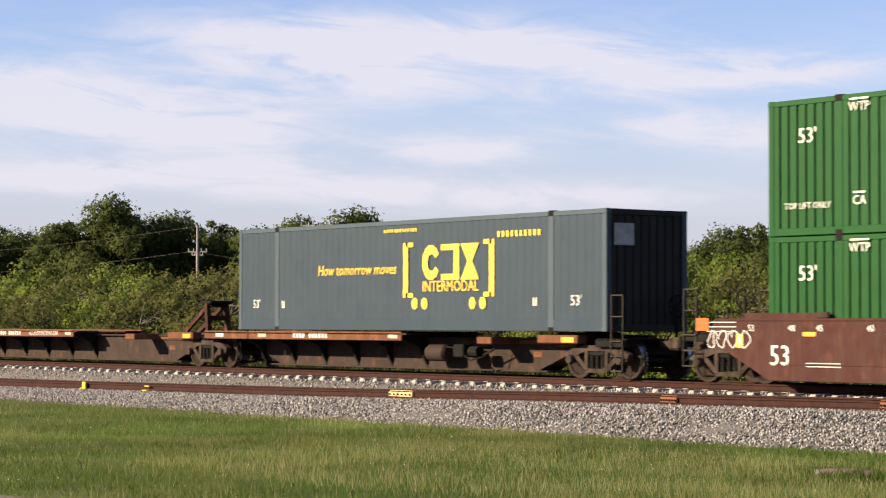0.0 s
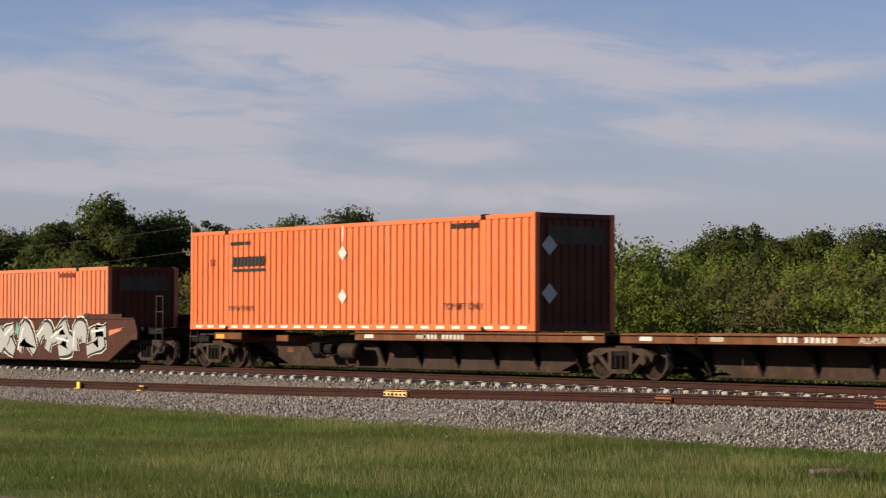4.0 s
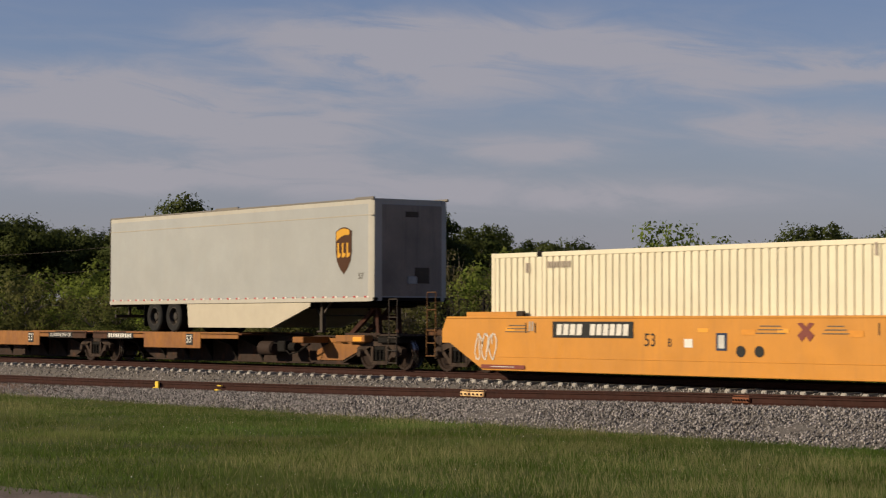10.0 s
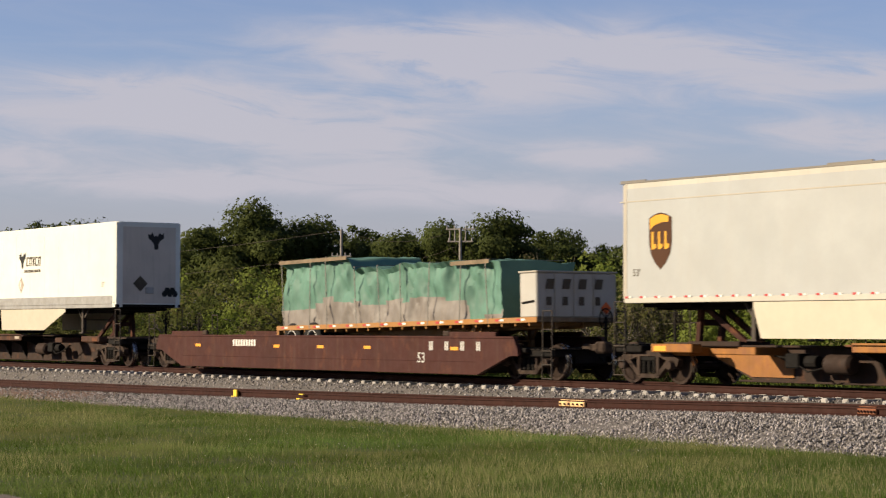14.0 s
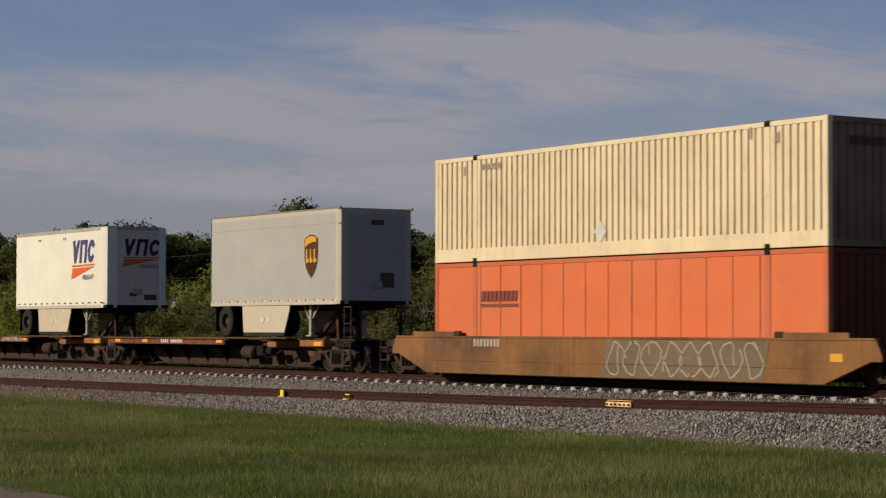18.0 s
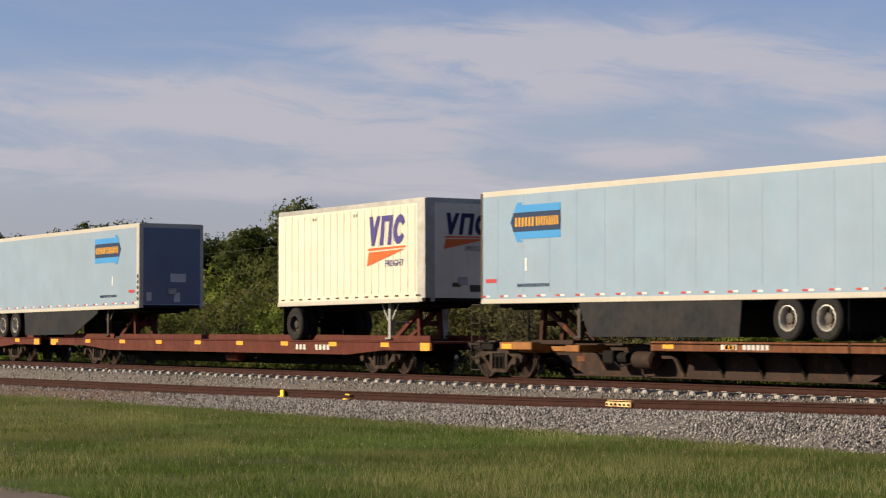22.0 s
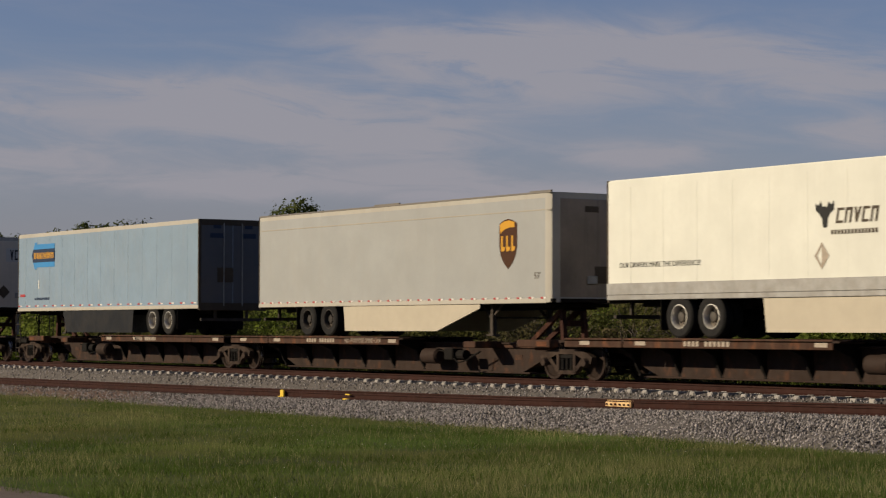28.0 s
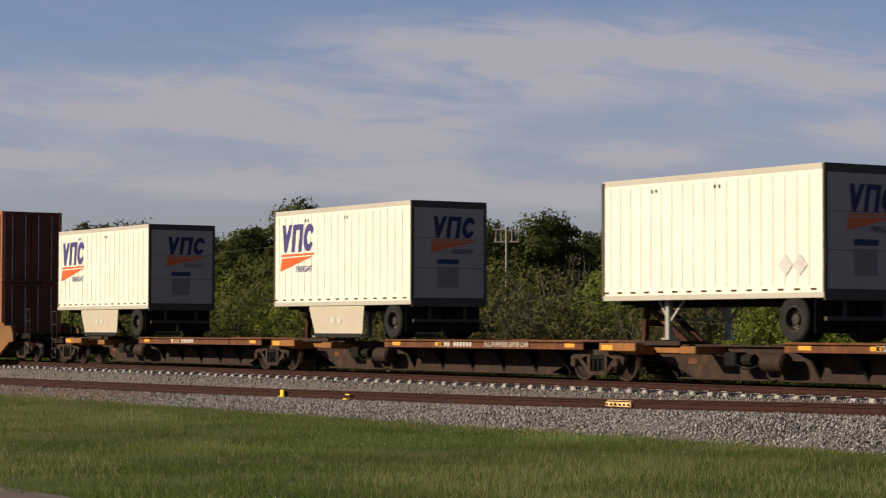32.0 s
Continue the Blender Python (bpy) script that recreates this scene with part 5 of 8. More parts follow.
def yellow_marks(letter, ends, emblem=None, plate=None):
    def f(ob, a, b, top):
        o = -WELL_HW - 0.026
        writing("53", 0.44, "black_mark", ob, NEAR, -1.45, 0.91, o)
        writing(letter, 0.28, "black_mark", ob, NEAR, -0.75, 0.86, o)
        if plate is not None:
            shape("car_mark_plate", [rect(3.1, 0.4)], "black_mark", ob, NEAR, plate, 1.16, o)
            shape("car_mark", bars(4, 1.05, 0.27, 0.25, 0.12), "white_mark", ob, NEAR, plate - 0.85, 1.16, o - 0.005, "white bars of lettering")
            shape("car_mark", bars(6, 1.5, 0.27, 0.25, 0.12), "white_mark", ob, NEAR, plate + 0.68, 1.16, o - 0.005, "white bars of lettering")
            shape("patch", [[(-0.26, 0.2), (-0.1, 0.06), (-0.26, -0.06), (-0.12, -0.2), (0, -0.08), (0.12, -0.2), (0.26, -0.06), (0.1, 0.06), (0.26, 0.2), (0.1, 0.22), (0, 0.12), (-0.1, 0.22)]], "l_maroon", ob, NEAR, -6.7 if letter == "A" else 3.7, 1.12, o, "faded maroon cross")
            shape("patch", [rect(0.36, 0.4)], "l_navy", ob, NEAR, 1.02, 0.9, o, "dark square tag")
            shape("patch", [rect(0.2, 0.3)], "l_tag", ob, NEAR, 1.02, 0.9, o - 0.005)
        if emblem is not None:
            shape("emblem", [[(u * 1.4, v) for u, v in p] for p in ([(-0.87, 0.35), (-0.37, 0.35), (-0.37, 0.2), (-0.54, 0.2), (-0.54, -0.33), (-0.70, -0.33), (-0.70, 0.2), (-0.87, 0.2)], [(-0.27, 0.35), (0.27, 0.35), (0.27, 0.2), (0.08, 0.2), (0.08, -0.33), (-0.08, -0.33), (-0.08, 0.2), (-0.27, 0.2)], [(0.30, -0.33), (0.50, -0.33), (0.62, -0.1), (0.74, -0.33), (0.94, -0.33), (0.72, 0.01), (0.94, 0.35), (0.74, 0.35), (0.62, 0.12), (0.50, 0.35), (0.30, 0.35), (0.52, 0.01)])], "l_maroon", ob, NEAR, emblem, 1.04, o, "maroon block emblem")
        if letter == "B":
            graffiti(ob, -7.95, 0.71, 0.95, 0.75, o, "white_mark", False)
            for x in (1.65, 2.25):
                shape("patch", [disc(0.13, 12, 1.2)], "black_mark", ob, NEAR, x, 0.69, o)
        for x, wdt in ((-5.2 if letter != "B" else -6.6, 1.0), (2.6, 0.95), (4.6, 0.8)):
            for i in range(3):
                shape("small_print", [rect(wdt - 0.15 * i, 0.025)], "l_drab", ob, NEAR, x, 1.18 + 0.08 * (i - 1), o)
        shape("small_print", bars(2, 0.24, 0.24), "grey_mark", ob, NEAR, -6.0, 1.24, o)
        shape("patch", [rect(0.28, 0.2)], "refl_white", ob, NEAR, -0.1, 0.86, o)
        shape("patch", [rect(0.45, 0.12)], "ttx_patch", ob, NEAR, 1.9, 1.12, o)
        shape("patch", [rect(0.42, 0.14)], "ttx_patch", ob, NEAR, 5.2, 1.1, o)
        for e in (-1, 1):
            shape("warning_stripe", [rect(1.85, 0.1)], "l_maroon", ob, NEAR, b - 2.0 if e > 0 and e in ends else e * (a - 0.9), 0.2, o - 0.018)
            shape("warning_line", [rect(1.0, 0.018)], "l_tag", ob, NEAR, b - 2.0 if e > 0 and e in ends else e * (a - 0.9), 0.2, o - 0.022)
            for d in (-0.75, -0.35):
                shape("tick_mark", [rect(0.035, 0.26)], "black_mark", ob, NEAR, e * (a - 1.5 + d), 1.2, o)
            if e in ends:
                o2 = -WELL_HW - 0.046
                if e > 0:
                    c = b - 0.73
                    pl = [(c + 0.01, top + 0.016), (c + 0.0, 0.14), (c - 1.16, 0.14), (c - 1.28, 0.6), (c - 1.35, 1.0), (c - 1.35, top + 0.016)]
                    mid = c - 0.62
                else:
                    c = -b - 0.22
                    pl = [(c - 0.01, top + 0.016), (c - 0.01, 0.92), (c + 1.2, 0.37), (c + 1.6, 0.14), (c + 2.2, 0.14), (c + 1.95, 0.7), (c + 1.95, top + 0.016)]
                    mid = c + 1.4
                g = Geo().prism(pl, "y", -WELL_HW - 0.044, -WELL_HW - 0.02)
                part("end_panel", g, "panel_black", ob, "black end panel")
                shape("patch", [rect(0.46, 0.26)], "reflector", ob, NEAR, mid - 0.1, 1.0, o2)
                for i, word in enumerate(("48", "53")):
                    writing(word, 0.22, "white_mark", ob, NEAR, mid - 0.48 + i * 0.72, 1.27, o2)
                    shape("tick_mark", [rect(0.035, 0.26)], "white_mark", ob, NEAR, mid - 0.28 + i * 0.72, 1.24, o2)
                shape("patch", [rect(0.16, 0.26)], "l_tag", ob, NEAR, mid + 0.52, 1.22, o2)
                if e < 0:
                    writing("125T", 0.42, "white_mark", ob, NEAR, c + 0.62, 1.0, o2, 0, 0.85)
                for i in range(3):
                    shape("small_print", [rect(0.34, 0.03)], "white_mark", ob, NEAR, mid + 0.1, 0.52 + 0.11 * i, o2)
    return f


def mark_ochre_well(ob, a, b, top):
    o = -WELL_HW - 0.026
    graffiti(ob, 3.2, 0.60, 5.9, 0.92, o, "grey_mark", False, True)
    shape("car_mark", bars(8, 1.3, 0.2), "grey_mark", ob, NEAR, -a + 3.1, 0.95, o)
    shape("patch", [rect(0.4, 0.18)], "l_gold", ob, NEAR, a + 0.4, 0.7, o)


def mark_fec_well(ob, a, b, top):
    o = -WELL_HW - 0.026
    shape("car_mark", bars(9, 1.5, 0.2), "white_mark", ob, NEAR, -4.2, 0.88, o)
    writing("53", 0.4, "l_tag", ob, NEAR, a - 2.7, 0.52, o)
    for i in range(4):
        shape("small_print", bars(2, 0.2, 0.24), "l_tag", ob, NEAR, a - 2.2 + i * 0.75, 0.86, o)


def graffiti(ob, x, z, w, h, o, mat, filled, outline=False):
    """Sprayed, unreadable loops and swashes."""
    rnd = random.Random(int(abs(x) * 100) + 7)
    n = max(3, int(w / (h * 0.75)))
    step = w / n
    pol = []
    for i in range(n):
        cx = -w / 2 + step * (i + 0.5)
        if not filled:
            k = 12
            t = 0.022 if h < 0.7 else 0.035
            prev = None
            for j in range(k + 1):
                a = 2 * math.pi * j / k * 1.15 + i
                p = (cx + step * 0.62 * math.cos(a) * (0.6 + 0.4 * math.cos(a * 1.5 + i)), h * 0.46 * math.sin(a))
                if prev:
                    d = Vector((p[0] - prev[0], p[1] - prev[1]))
                    if d.length > 1e-4:
                        nrm = Vector((-d.y, d.x)).normalized() * t / 2
                        pol.append([(prev[0] - nrm.x, prev[1] - nrm.y), (p[0] - nrm.x, p[1] - nrm.y), (p[0] + nrm.x, p[1] + nrm.y), (prev[0] + nrm.x, prev[1] + nrm.y)])
                prev = p
    if filled:
        def ribbon(pts, wide):
            """A fat stroke with blunt ends, as one outline."""
            P = [Vector(p) for p in pts]
            fine = []
            for k in range(len(P) - 1):
                p0, p1, p2, p3 = P[max(0, k - 1)], P[k], P[k + 1], P[min(len(P) - 1, k + 2)]
                for j in range(5):
                    t = j / 5
                    fine.append(0.5 * (2 * p1 + (p2 - p0) * t + (2 * p0 - 5 * p1 + 4 * p2 - p3) * t * t + (3 * p1 - p0 - 3 * p2 + p3) * t ** 3))
            fine.append(P[-1])
            left, right = [], []
            for k, p in enumerate(fine):
                d = (fine[min(k + 1, len(fine) - 1)] - fine[max(k - 1, 0)]).normalized()
                q = Vector((-d.y, d.x)) * wide * h * (0.46 + 0.16 * math.sin(k * 0.55 + len(fine)))
                left.append((p.x + q.x, p.y + q.y))
                right.append((p.x - q.x, p.y - q.y))
            return left + right[::-1]

        strokes = [[(-3.9, 0.42), (-3.7, 0.0), (-3.85, -0.48)], [(-2.75, 0.45), (-3.35, 0.08), (-2.7, -0.48)],
                   [(-2.35, -0.48), (-1.95, 0.4), (-1.2, -0.48)], [(-1.0, 0.05), (-0.55, 0.42), (-0.2, 0.1), (-0.35, -0.42)],
                   [(0.0, 0.0), (0.9, 0.44), (0.55, 0.0)], [(0.35, 0.02), (1.25, -0.12), (0.45, -0.44)],
                   [(1.55, -0.42), (1.6, 0.3), (2.1, 0.36), (2.15, -0.1)], [(3.6, 0.34), (2.75, 0.26), (3.3, -0.05), (2.35, -0.40)]]
        for s in (-1, 1):
            for j in range(4):
                a = rnd.uniform(-0.9, 0.9)
                shape("spray_flare", [[(s * w * 0.46, h * 0.4 * a), (s * (w * 0.48 + rnd.uniform(0.3, 0.8)), h * 0.9 * a), (s * w * 0.46, h * 0.4 * a + 0.14)]], "l_flare", ob, NEAR, x, z, o + 0.001 - 0.0003 * j)
        for j in range(6):
            c = -2.6 + j * 1.15
            shape("spray_flare", [[(c - 0.16, 0.2), (c + 0.2, 0.15), (c + 0.03, 0.62)]], "l_flare" if j % 3 else "l_teal", ob, NEAR, x, z, o + 0.001 - 0.0003 * (j % 2))
        for i, st in enumerate(strokes):
            st = [(p[0] * w / 8.2, p[1] * h / 1.1) for p in st]
            shape("spray_halo", [ribbon(st, 0.80)], "white_mark", ob, NEAR, x, z, o - 0.0012 * (i % 3))
            shape("spray_outline", [ribbon(st, 0.72)], "black_mark", ob, NEAR, x, z, o - 0.006 - 0.0012 * (i % 3))
            shape("spray_paint", [ribbon(st, 0.52)], "galv_spray", ob, NEAR, x, z, o - 0.012 - 0.0012 * (i % 3), "silver and white sprayed shapes" if i == 0 else "")
            shape("spray_shine", [ribbon([(p[0] - 0.1, p[1] + 0.06) for p in st[:2]], 0.06)], "white_mark", ob, NEAR, x, z, o - 0.018)
    else:
        if outline:
            shape("spray_ground", [[(-w / 2 - 0.2, -h / 2), (w / 2, -h / 2), (w / 2 + 0.25, h / 2), (-w / 2, h / 2)]], "l_drab", ob, NEAR, x, z, o + 0.001)
        shape("spray_paint", pol, mat, ob, NEAR, x, z, o - 0.004, "thin white sprayed lines")


box_paint("galv_spray", (0.38, 0.395, 0.42), 0.1, 0.2)
box_paint("l_amber", (0.78, 0.26, 0.035), 0, 0.05)
M["ttx_patch"] = material("faded_orange_patch", (0.5, 0.20, 0.02), 0.5, 0, 0.1, 6)
M["panel_black"] = material("black_end_panel", (0.006, 0.006, 0.0065), 0.7, 0, 0.2, 3)
# purple of end emblems, darkened to hold the shade there
box_paint("l_purple_deep", (0.028, 0.022, 0.085), 0, 0)
box_paint("t_panel", (0.215, 0.19, 0.165), 0, 0.2)
box_paint("l_flare", (0.62, 0.20, 0.10), 0, 0)
box_paint("l_teal", (0.12, 0.33, 0.27), 0, 0)
box_paint("l_drab", (0.15, 0.115, 0.08), 0.2, 0.3)


def shield(ob, a, z, o, side=NEAR, sc=1.0):
    p = [(-0.42, 0.55), (-0.42, -0.05), (-0.36, -0.3), (-0.2, -0.52), (0, -0.68), (0.2, -0.52), (0.36, -0.3), (0.42, -0.05), (0.42, 0.55), (0.2, 0.64), (0, 0.67), (-0.2, 0.64)]
    shape("emblem_shield", [[(x * sc, y * sc) for x, y in p]], "l_brown", ob, side, a, z, o, "brown shield emblem with gold")
    q = [(-0.38, 0.28), (-0.38, 0.53), (-0.18, 0.61), (0.04, 0.63), (0.3, 0.58), (0.3, 0.44), (0.05, 0.44), (-0.2, 0.38)]
    g = [[(x * sc, y * sc) for x, y in q]]
    for i in range(3):
        c = -0.24 + i * 0.24
        g += [[((c - 0.085 + u * 0.17) * sc, (-0.2 + v * 0.42) * sc) for u, v in ((0, 0), (0.45, 0), (0.45, 1), (0, 1))], [((c - 0.085 + u * 0.17) * sc, (-0.2 + v * 0.42) * sc) for u, v in ((0.45, 0), (1, 0.1), (1, 0.3), (0.45, 0.3))]]
    shape("emblem_gold", g, "l_gold", ob, side, a, z, o + (0.004 if side == FRONT else -0.004))


def slant(ob, a, z, o, side=NEAR, sc=1.0, tone="l_purple"):
    """The purple block emblem with an orange wedge and the word under it; z is the middle of the blocks."""
    d = 0.004 if side == FRONT else -0.004
    shape("emblem", glyphs(3, 2.15 * sc, 0.86 * sc, 0.12, 0.16, "vnc"), tone, ob, side, a, z, o, "purple block emblem")
    shape("emblem_wedge", [[(-1.1 * sc, -1.02 * sc), (1.0 * sc, -0.58 * sc), (-1.0 * sc, -0.62 * sc)], [(-1.05 * sc, -0.57 * sc), (-1.03 * sc, -0.5 * sc), (1.05 * sc, -0.48 * sc), (1.05 * sc, -0.53 * sc)]], "l_orange", ob, side, a, z, o + d * 0.5, "orange wedge")
    writing("FREIGHT", 0.27 * sc, tone, ob, side, a + 0.42 * sc, z - 0.98 * sc, o, 0.15)


def arrow(ob, a, z, o, s, sc=1.0):
    w, h = 1.15 * sc, 0.3 * sc
    shape("emblem_arrow", [[(-s * w, -h * 1.5), (s * w * 0.6, -h * 1.5), (s * w * 0.5, -h * 1.75), (s * w * 0.72, -h * 1.75), (s * w, 0), (s * w * 0.72, h * 1.75), (s * w * 0.5, h * 1.75), (s * w * 0.6, h * 1.5), (-s * w, h * 1.5)]], "l_blue", ob, NEAR, a, z, o, "blue arrow emblem with a dark band")
    shape("emblem_band", [[(-s * w, -h * 0.85), (s * w * 0.86, -h * 0.85), (s * w * 0.98, 0), (s * w * 0.86, h * 0.85), (-s * w, h * 0.85)]], "l_navy", ob, NEAR, a, z, o - 0.004)
    shape("emblem_letters", bars(6, 0.92 * sc, 0.24 * sc, 0.45) , "l_gold", ob, NEAR, a - 0.52 * sc - s * 0.08, z, o - 0.008)
    shape("emblem_letters", bars(9, 1.05 * sc, 0.24 * sc, 0.45), "l_gold", ob, NEAR, a + 0.5 * sc - s * 0.08, z, o - 0.008)


def bird(ob, a, z, o, side, sc=1.0):
    p = [(0.0, -0.55), (0.14, -0.5), (0.16, -0.2), (0.3, 0.0), (0.5, 0.12), (0.5, 0.45), (0.36, 0.3), (0.22, 0.42), (0.1, 0.2), (0.0, 0.28), (-0.1, 0.2), (-0.22, 0.46), (-0.34, 0.28), (-0.5, 0.38), (-0.48, 0.1), (-0.3, -0.02), (-0.14, -0.22), (-0.1, -0.5)]
    shape("emblem_bird", [[(x * sc, y * sc) for x, y in p]], "black_mark", ob, side, a, z, o, "black bird emblem")


def mark_shield(a_from_nose, low=1.47, nose_tag=True, tag=True):
    def f(ob, h, w, z0, z1, ):
        k = ob["nose"]
        shield(ob, k * (h - a_from_nose), z0 + low, -w - 0.006)
        if tag:
            writing("53'", 0.24, "trim_dark", ob, NEAR, k * (h - 0.65), z0 + 0.72, -w - 0.006)
        if k > 0 and nose_tag:
            shape("panel", [rect(0.5, 0.45)], "trim_dark", ob, FRONT, 0.35, z0 + 0.75, h + 0.006)
            shape("panel", [rect(0.45, 0.16)], "trim_dark", ob, FRONT, 0.0, z1 - 0.42, h + 0.006)
        if k < 0:
            shape("panel", [rect(0.4, 0.3)], "l_yellow", ob, FRONT, 0.75, z0 + 0.72, h + 0.014)
    return f


def mark_slant(side_emblem=None, end=True, dia=None, end_tag=True):
    def f(ob, h, w, z0, z1):
        k = ob["nose"]
        if side_emblem is not None:
            slant(ob, side_emblem, z0 + 2.13, -w - 0.014)
        if end:
            # the end emblem uses the purple with shade in its colour
            slant(ob, 0.15, z0 + 2.25, h + 0.014 if k < 0 else h + 0.008, FRONT, 0.72, "l_purple_deep")
        if dia is not None:
            shape("placard", [diamond(0.25, -0.2), diamond(0.25, 0.28)], "l_tag", ob, NEAR, dia, z0 + 0.75, -w - 0.014, "blank diamond placards")
        for x in (-h * 0.45, h * 0.12):
            shape("marker_lamp", [rect(0.05, 0.09, -0.08), rect(0.05, 0.09, 0.08)], "black_mark", ob, NEAR, x, z1 - 0.34, -w - 0.014)
        if k < 0 and end_tag:
            shape("panel", [rect(0.75, 0.14)], "l_navy", ob, FRONT, -0.05, z0 + 1.25, h + 0.014)
            shape("panel", [rect(0.7, 0.6)], "t_panel", ob, FRONT, -0.05, z0 + 0.8, h + 0.012)
        if k > 0:
            shape("panel", [rect(0.5, 0.2, 0, 0), rect(0.3, 0.12, -0.7, 0.1)], "trim_dark", ob, FRONT, 0.5, z0 + 0.4, h + 0.008)
    return f


def mark_arrow(ob, h, w, z0, z1):
    k = ob["nose"]
    arrow(ob, k * (h - 2.66), z0 + 2.16, -w - 0.006, k)
    shape("stripe", [rect(0.07, 0.34)], "refl_white", ob, NEAR, k * (h - 2.25), z0 + 1.03, -w - 0.006)
    shape("web_line", bars(14, 1.5, 0.09), "l_navy", ob, NEAR, k * (h - 2.6), z0 + 0.48, -w - 0.006)
    shape("tape_tag", [rect(0.5, 0.1)], "refl_red", ob, NEAR, k * (h - 0.6), z0 + 0.62, -w - 0.006)
    if k > 0:
        shape("panel", [rect(0.62, 0.3)], "l_tag", ob, FRONT, 0.25, z0 + 1.1, h + 0.008)
        shape("panel", [rect(0.24, 0.34), rect(0.2, 0.3, -1.1, 0.02)], "l_tag", ob, FRONT, 0.2, z0 + 0.4, h + 0.008)
        shape("stencil", [rect(0.05, 0.12, 0, -0.2 * i) for i in range(5)], "black_mark", ob, NEAR, k * (h - 0.1), z0 + 1.15, -w - 0.012)
    else:
        for s in (-0.6, 0.6):
            shape("panel", [rect(0.55, 0.16), rect(0.3, 0.12, 0, 0.3)], "l_navy", ob, FRONT, s, z1 - 0.55, h + 0.014)
        shape("panel", [rect(0.6, 0.5)], "trim_dark", ob, FRONT, -0.3, z0 + 1.15, h + 0.014)


def mark_white(ob, h, w, z0, z1):
    k = ob["nose"]
    x = k * (h - 1.95)
    shape("emblem", glyphs(6, 3.5, 0.8, 0.16, 0.0, "uhnnhn"), "l_amber", ob, NEAR, x, z0 + 2.18, -w - 0.006, "orange block emblem")
    writing("WE KEEP AMERICA MOVING", 0.26, "l_navy", ob, NEAR, x, z0 + 1.58, -w - 0.006)
    shape("stripe", [rect(0.04, 0.34)], "black_mark", ob, NEAR, x + 0.25, z0 + 1.02, -w - 0.006)
    shape("web_line", bars(12, 2.45, 0.16), "black_mark", ob, NEAR, 4.78, z0 + 0.5, -w - 0.006)
    shape("placard", [diamond(0.17, 0, 0.1), diamond(0.17, 0, -0.12)], "l_tag", ob, NEAR, 0.2, z0 + 0.75, -w - 0.006)
    if k < 0:
        shape("emblem", glyphs(6, 2.05, 0.42, 0.16, 0, "uhnnhn"), "l_amber", ob, FRONT, 0, z1 - 0.62, h + 0.014)
        for s in (-1, 1):
            for i in range(4):
                shape("hinge", [rect(0.1, 0.06)], "black_mark", ob, FRONT, s * 1.16, z0 + 0.4 + 0.68 * i, h + 0.014)
        shape("panel", [rect(0.62, 0.55)], "black_mark", ob, FRONT, -0.62, z0 + 1.2, h + 0.014)
        shape("panel", [rect(0.62, 0.16, 0, 0.1), rect(0.5, 0.05, 0, -0.15)], "l_navy", ob, FRONT, 0.62, z0 + 1.35, h + 0.014)


def mark_bird(ob, h, w, z0, z1):
    o = -w - 0.006
    bird(ob, -0.05, z0 + 1.85, o, NEAR, 0.6)
    shape("emblem", glyphs(5, 1.35, 0.34, 0.18, 0.2, "hnvhn"), "trim_dark", ob, NEAR, 0.98, z0 + 1.78, o, "grey block lettering")
    shape("small_print", bars(14, 1.5, 0.1), "trim_dark", ob, NEAR, 0.9, z0 + 1.42, o)
    writing("OUR DRIVERS MAKE THE DIFFERENCE!", 0.185, "black_mark", ob, NEAR, -5.95, z0 + 0.86, o)
    shape("placard", [[(-0.24, 0), (0, -0.3), (0, -0.22), (-0.16, 0), (0, 0.22), (0, 0.3)], [(0.24, 0), (0, 0.3), (0, -0.3)]], "grey_mark", ob, NEAR, -0.15, z0 + 0.91, o, "diamond placard")
    writing("53'", 0.24, "grey_mark", ob, NEAR, h - 1.0, z0 + 0.82, o)
    bird(ob, 0.25, z1 - 0.62, h + 0.008, FRONT, 0.62)
    shape("emblem_track", [disc(0.12, 6, 1, 0.1 * i, 0.12 * (i % 2)) for i in range(-2, 3)], "black_mark", ob, FRONT, 0.8, z0 + 0.5, h + 0.008)
    shape("placard", [diamond(0.28)], "trim_dark", ob, FRONT, -0.35, z0 + 0.85, h + 0.008)
    g = Geo()
    g.box(-h, h - 0.25, -w - 0.02, -w + 0.02, z0 + 0.13, z0 + 0.42, 0.01)
    part("rub_band", g, "galv", ob, "grey aluminium lower band")


def mark_sign(ob, h, w, z0, z1):
    shape("emblem_sign", [[(-1.52, -0.38), (1.52, -0.41), (1.6, 0), (1.52, 0.41), (-1.52, 0.38), (-1.6, 0)]], "l_sign", ob, NEAR, -1.87, z1 - 0.72, -w - 0.014, "orange sign with dark block lettering")
    shape("emblem_letters", glyphs(6, 2.5, 0.5, 0.34, 0, "vhgunh"), "l_brown", ob, NEAR, -1.87, z1 - 0.72, -w - 0.019)
    shape("emblem_sign", [rect(1.75, 0.5)], "l_maroon", ob, FRONT, 0.0, z1 - 0.55, h + 0.014)
    shape("emblem_letters", bars(6, 1.2, 0.16, 0.3), "l_sign", ob, FRONT, 0.0, z1 - 0.55, h + 0.019)
    shape("placard", [diamond(0.27)], "l_tag", ob, NEAR, h - 0.75, z0 + 0.75, -w - 0.014)


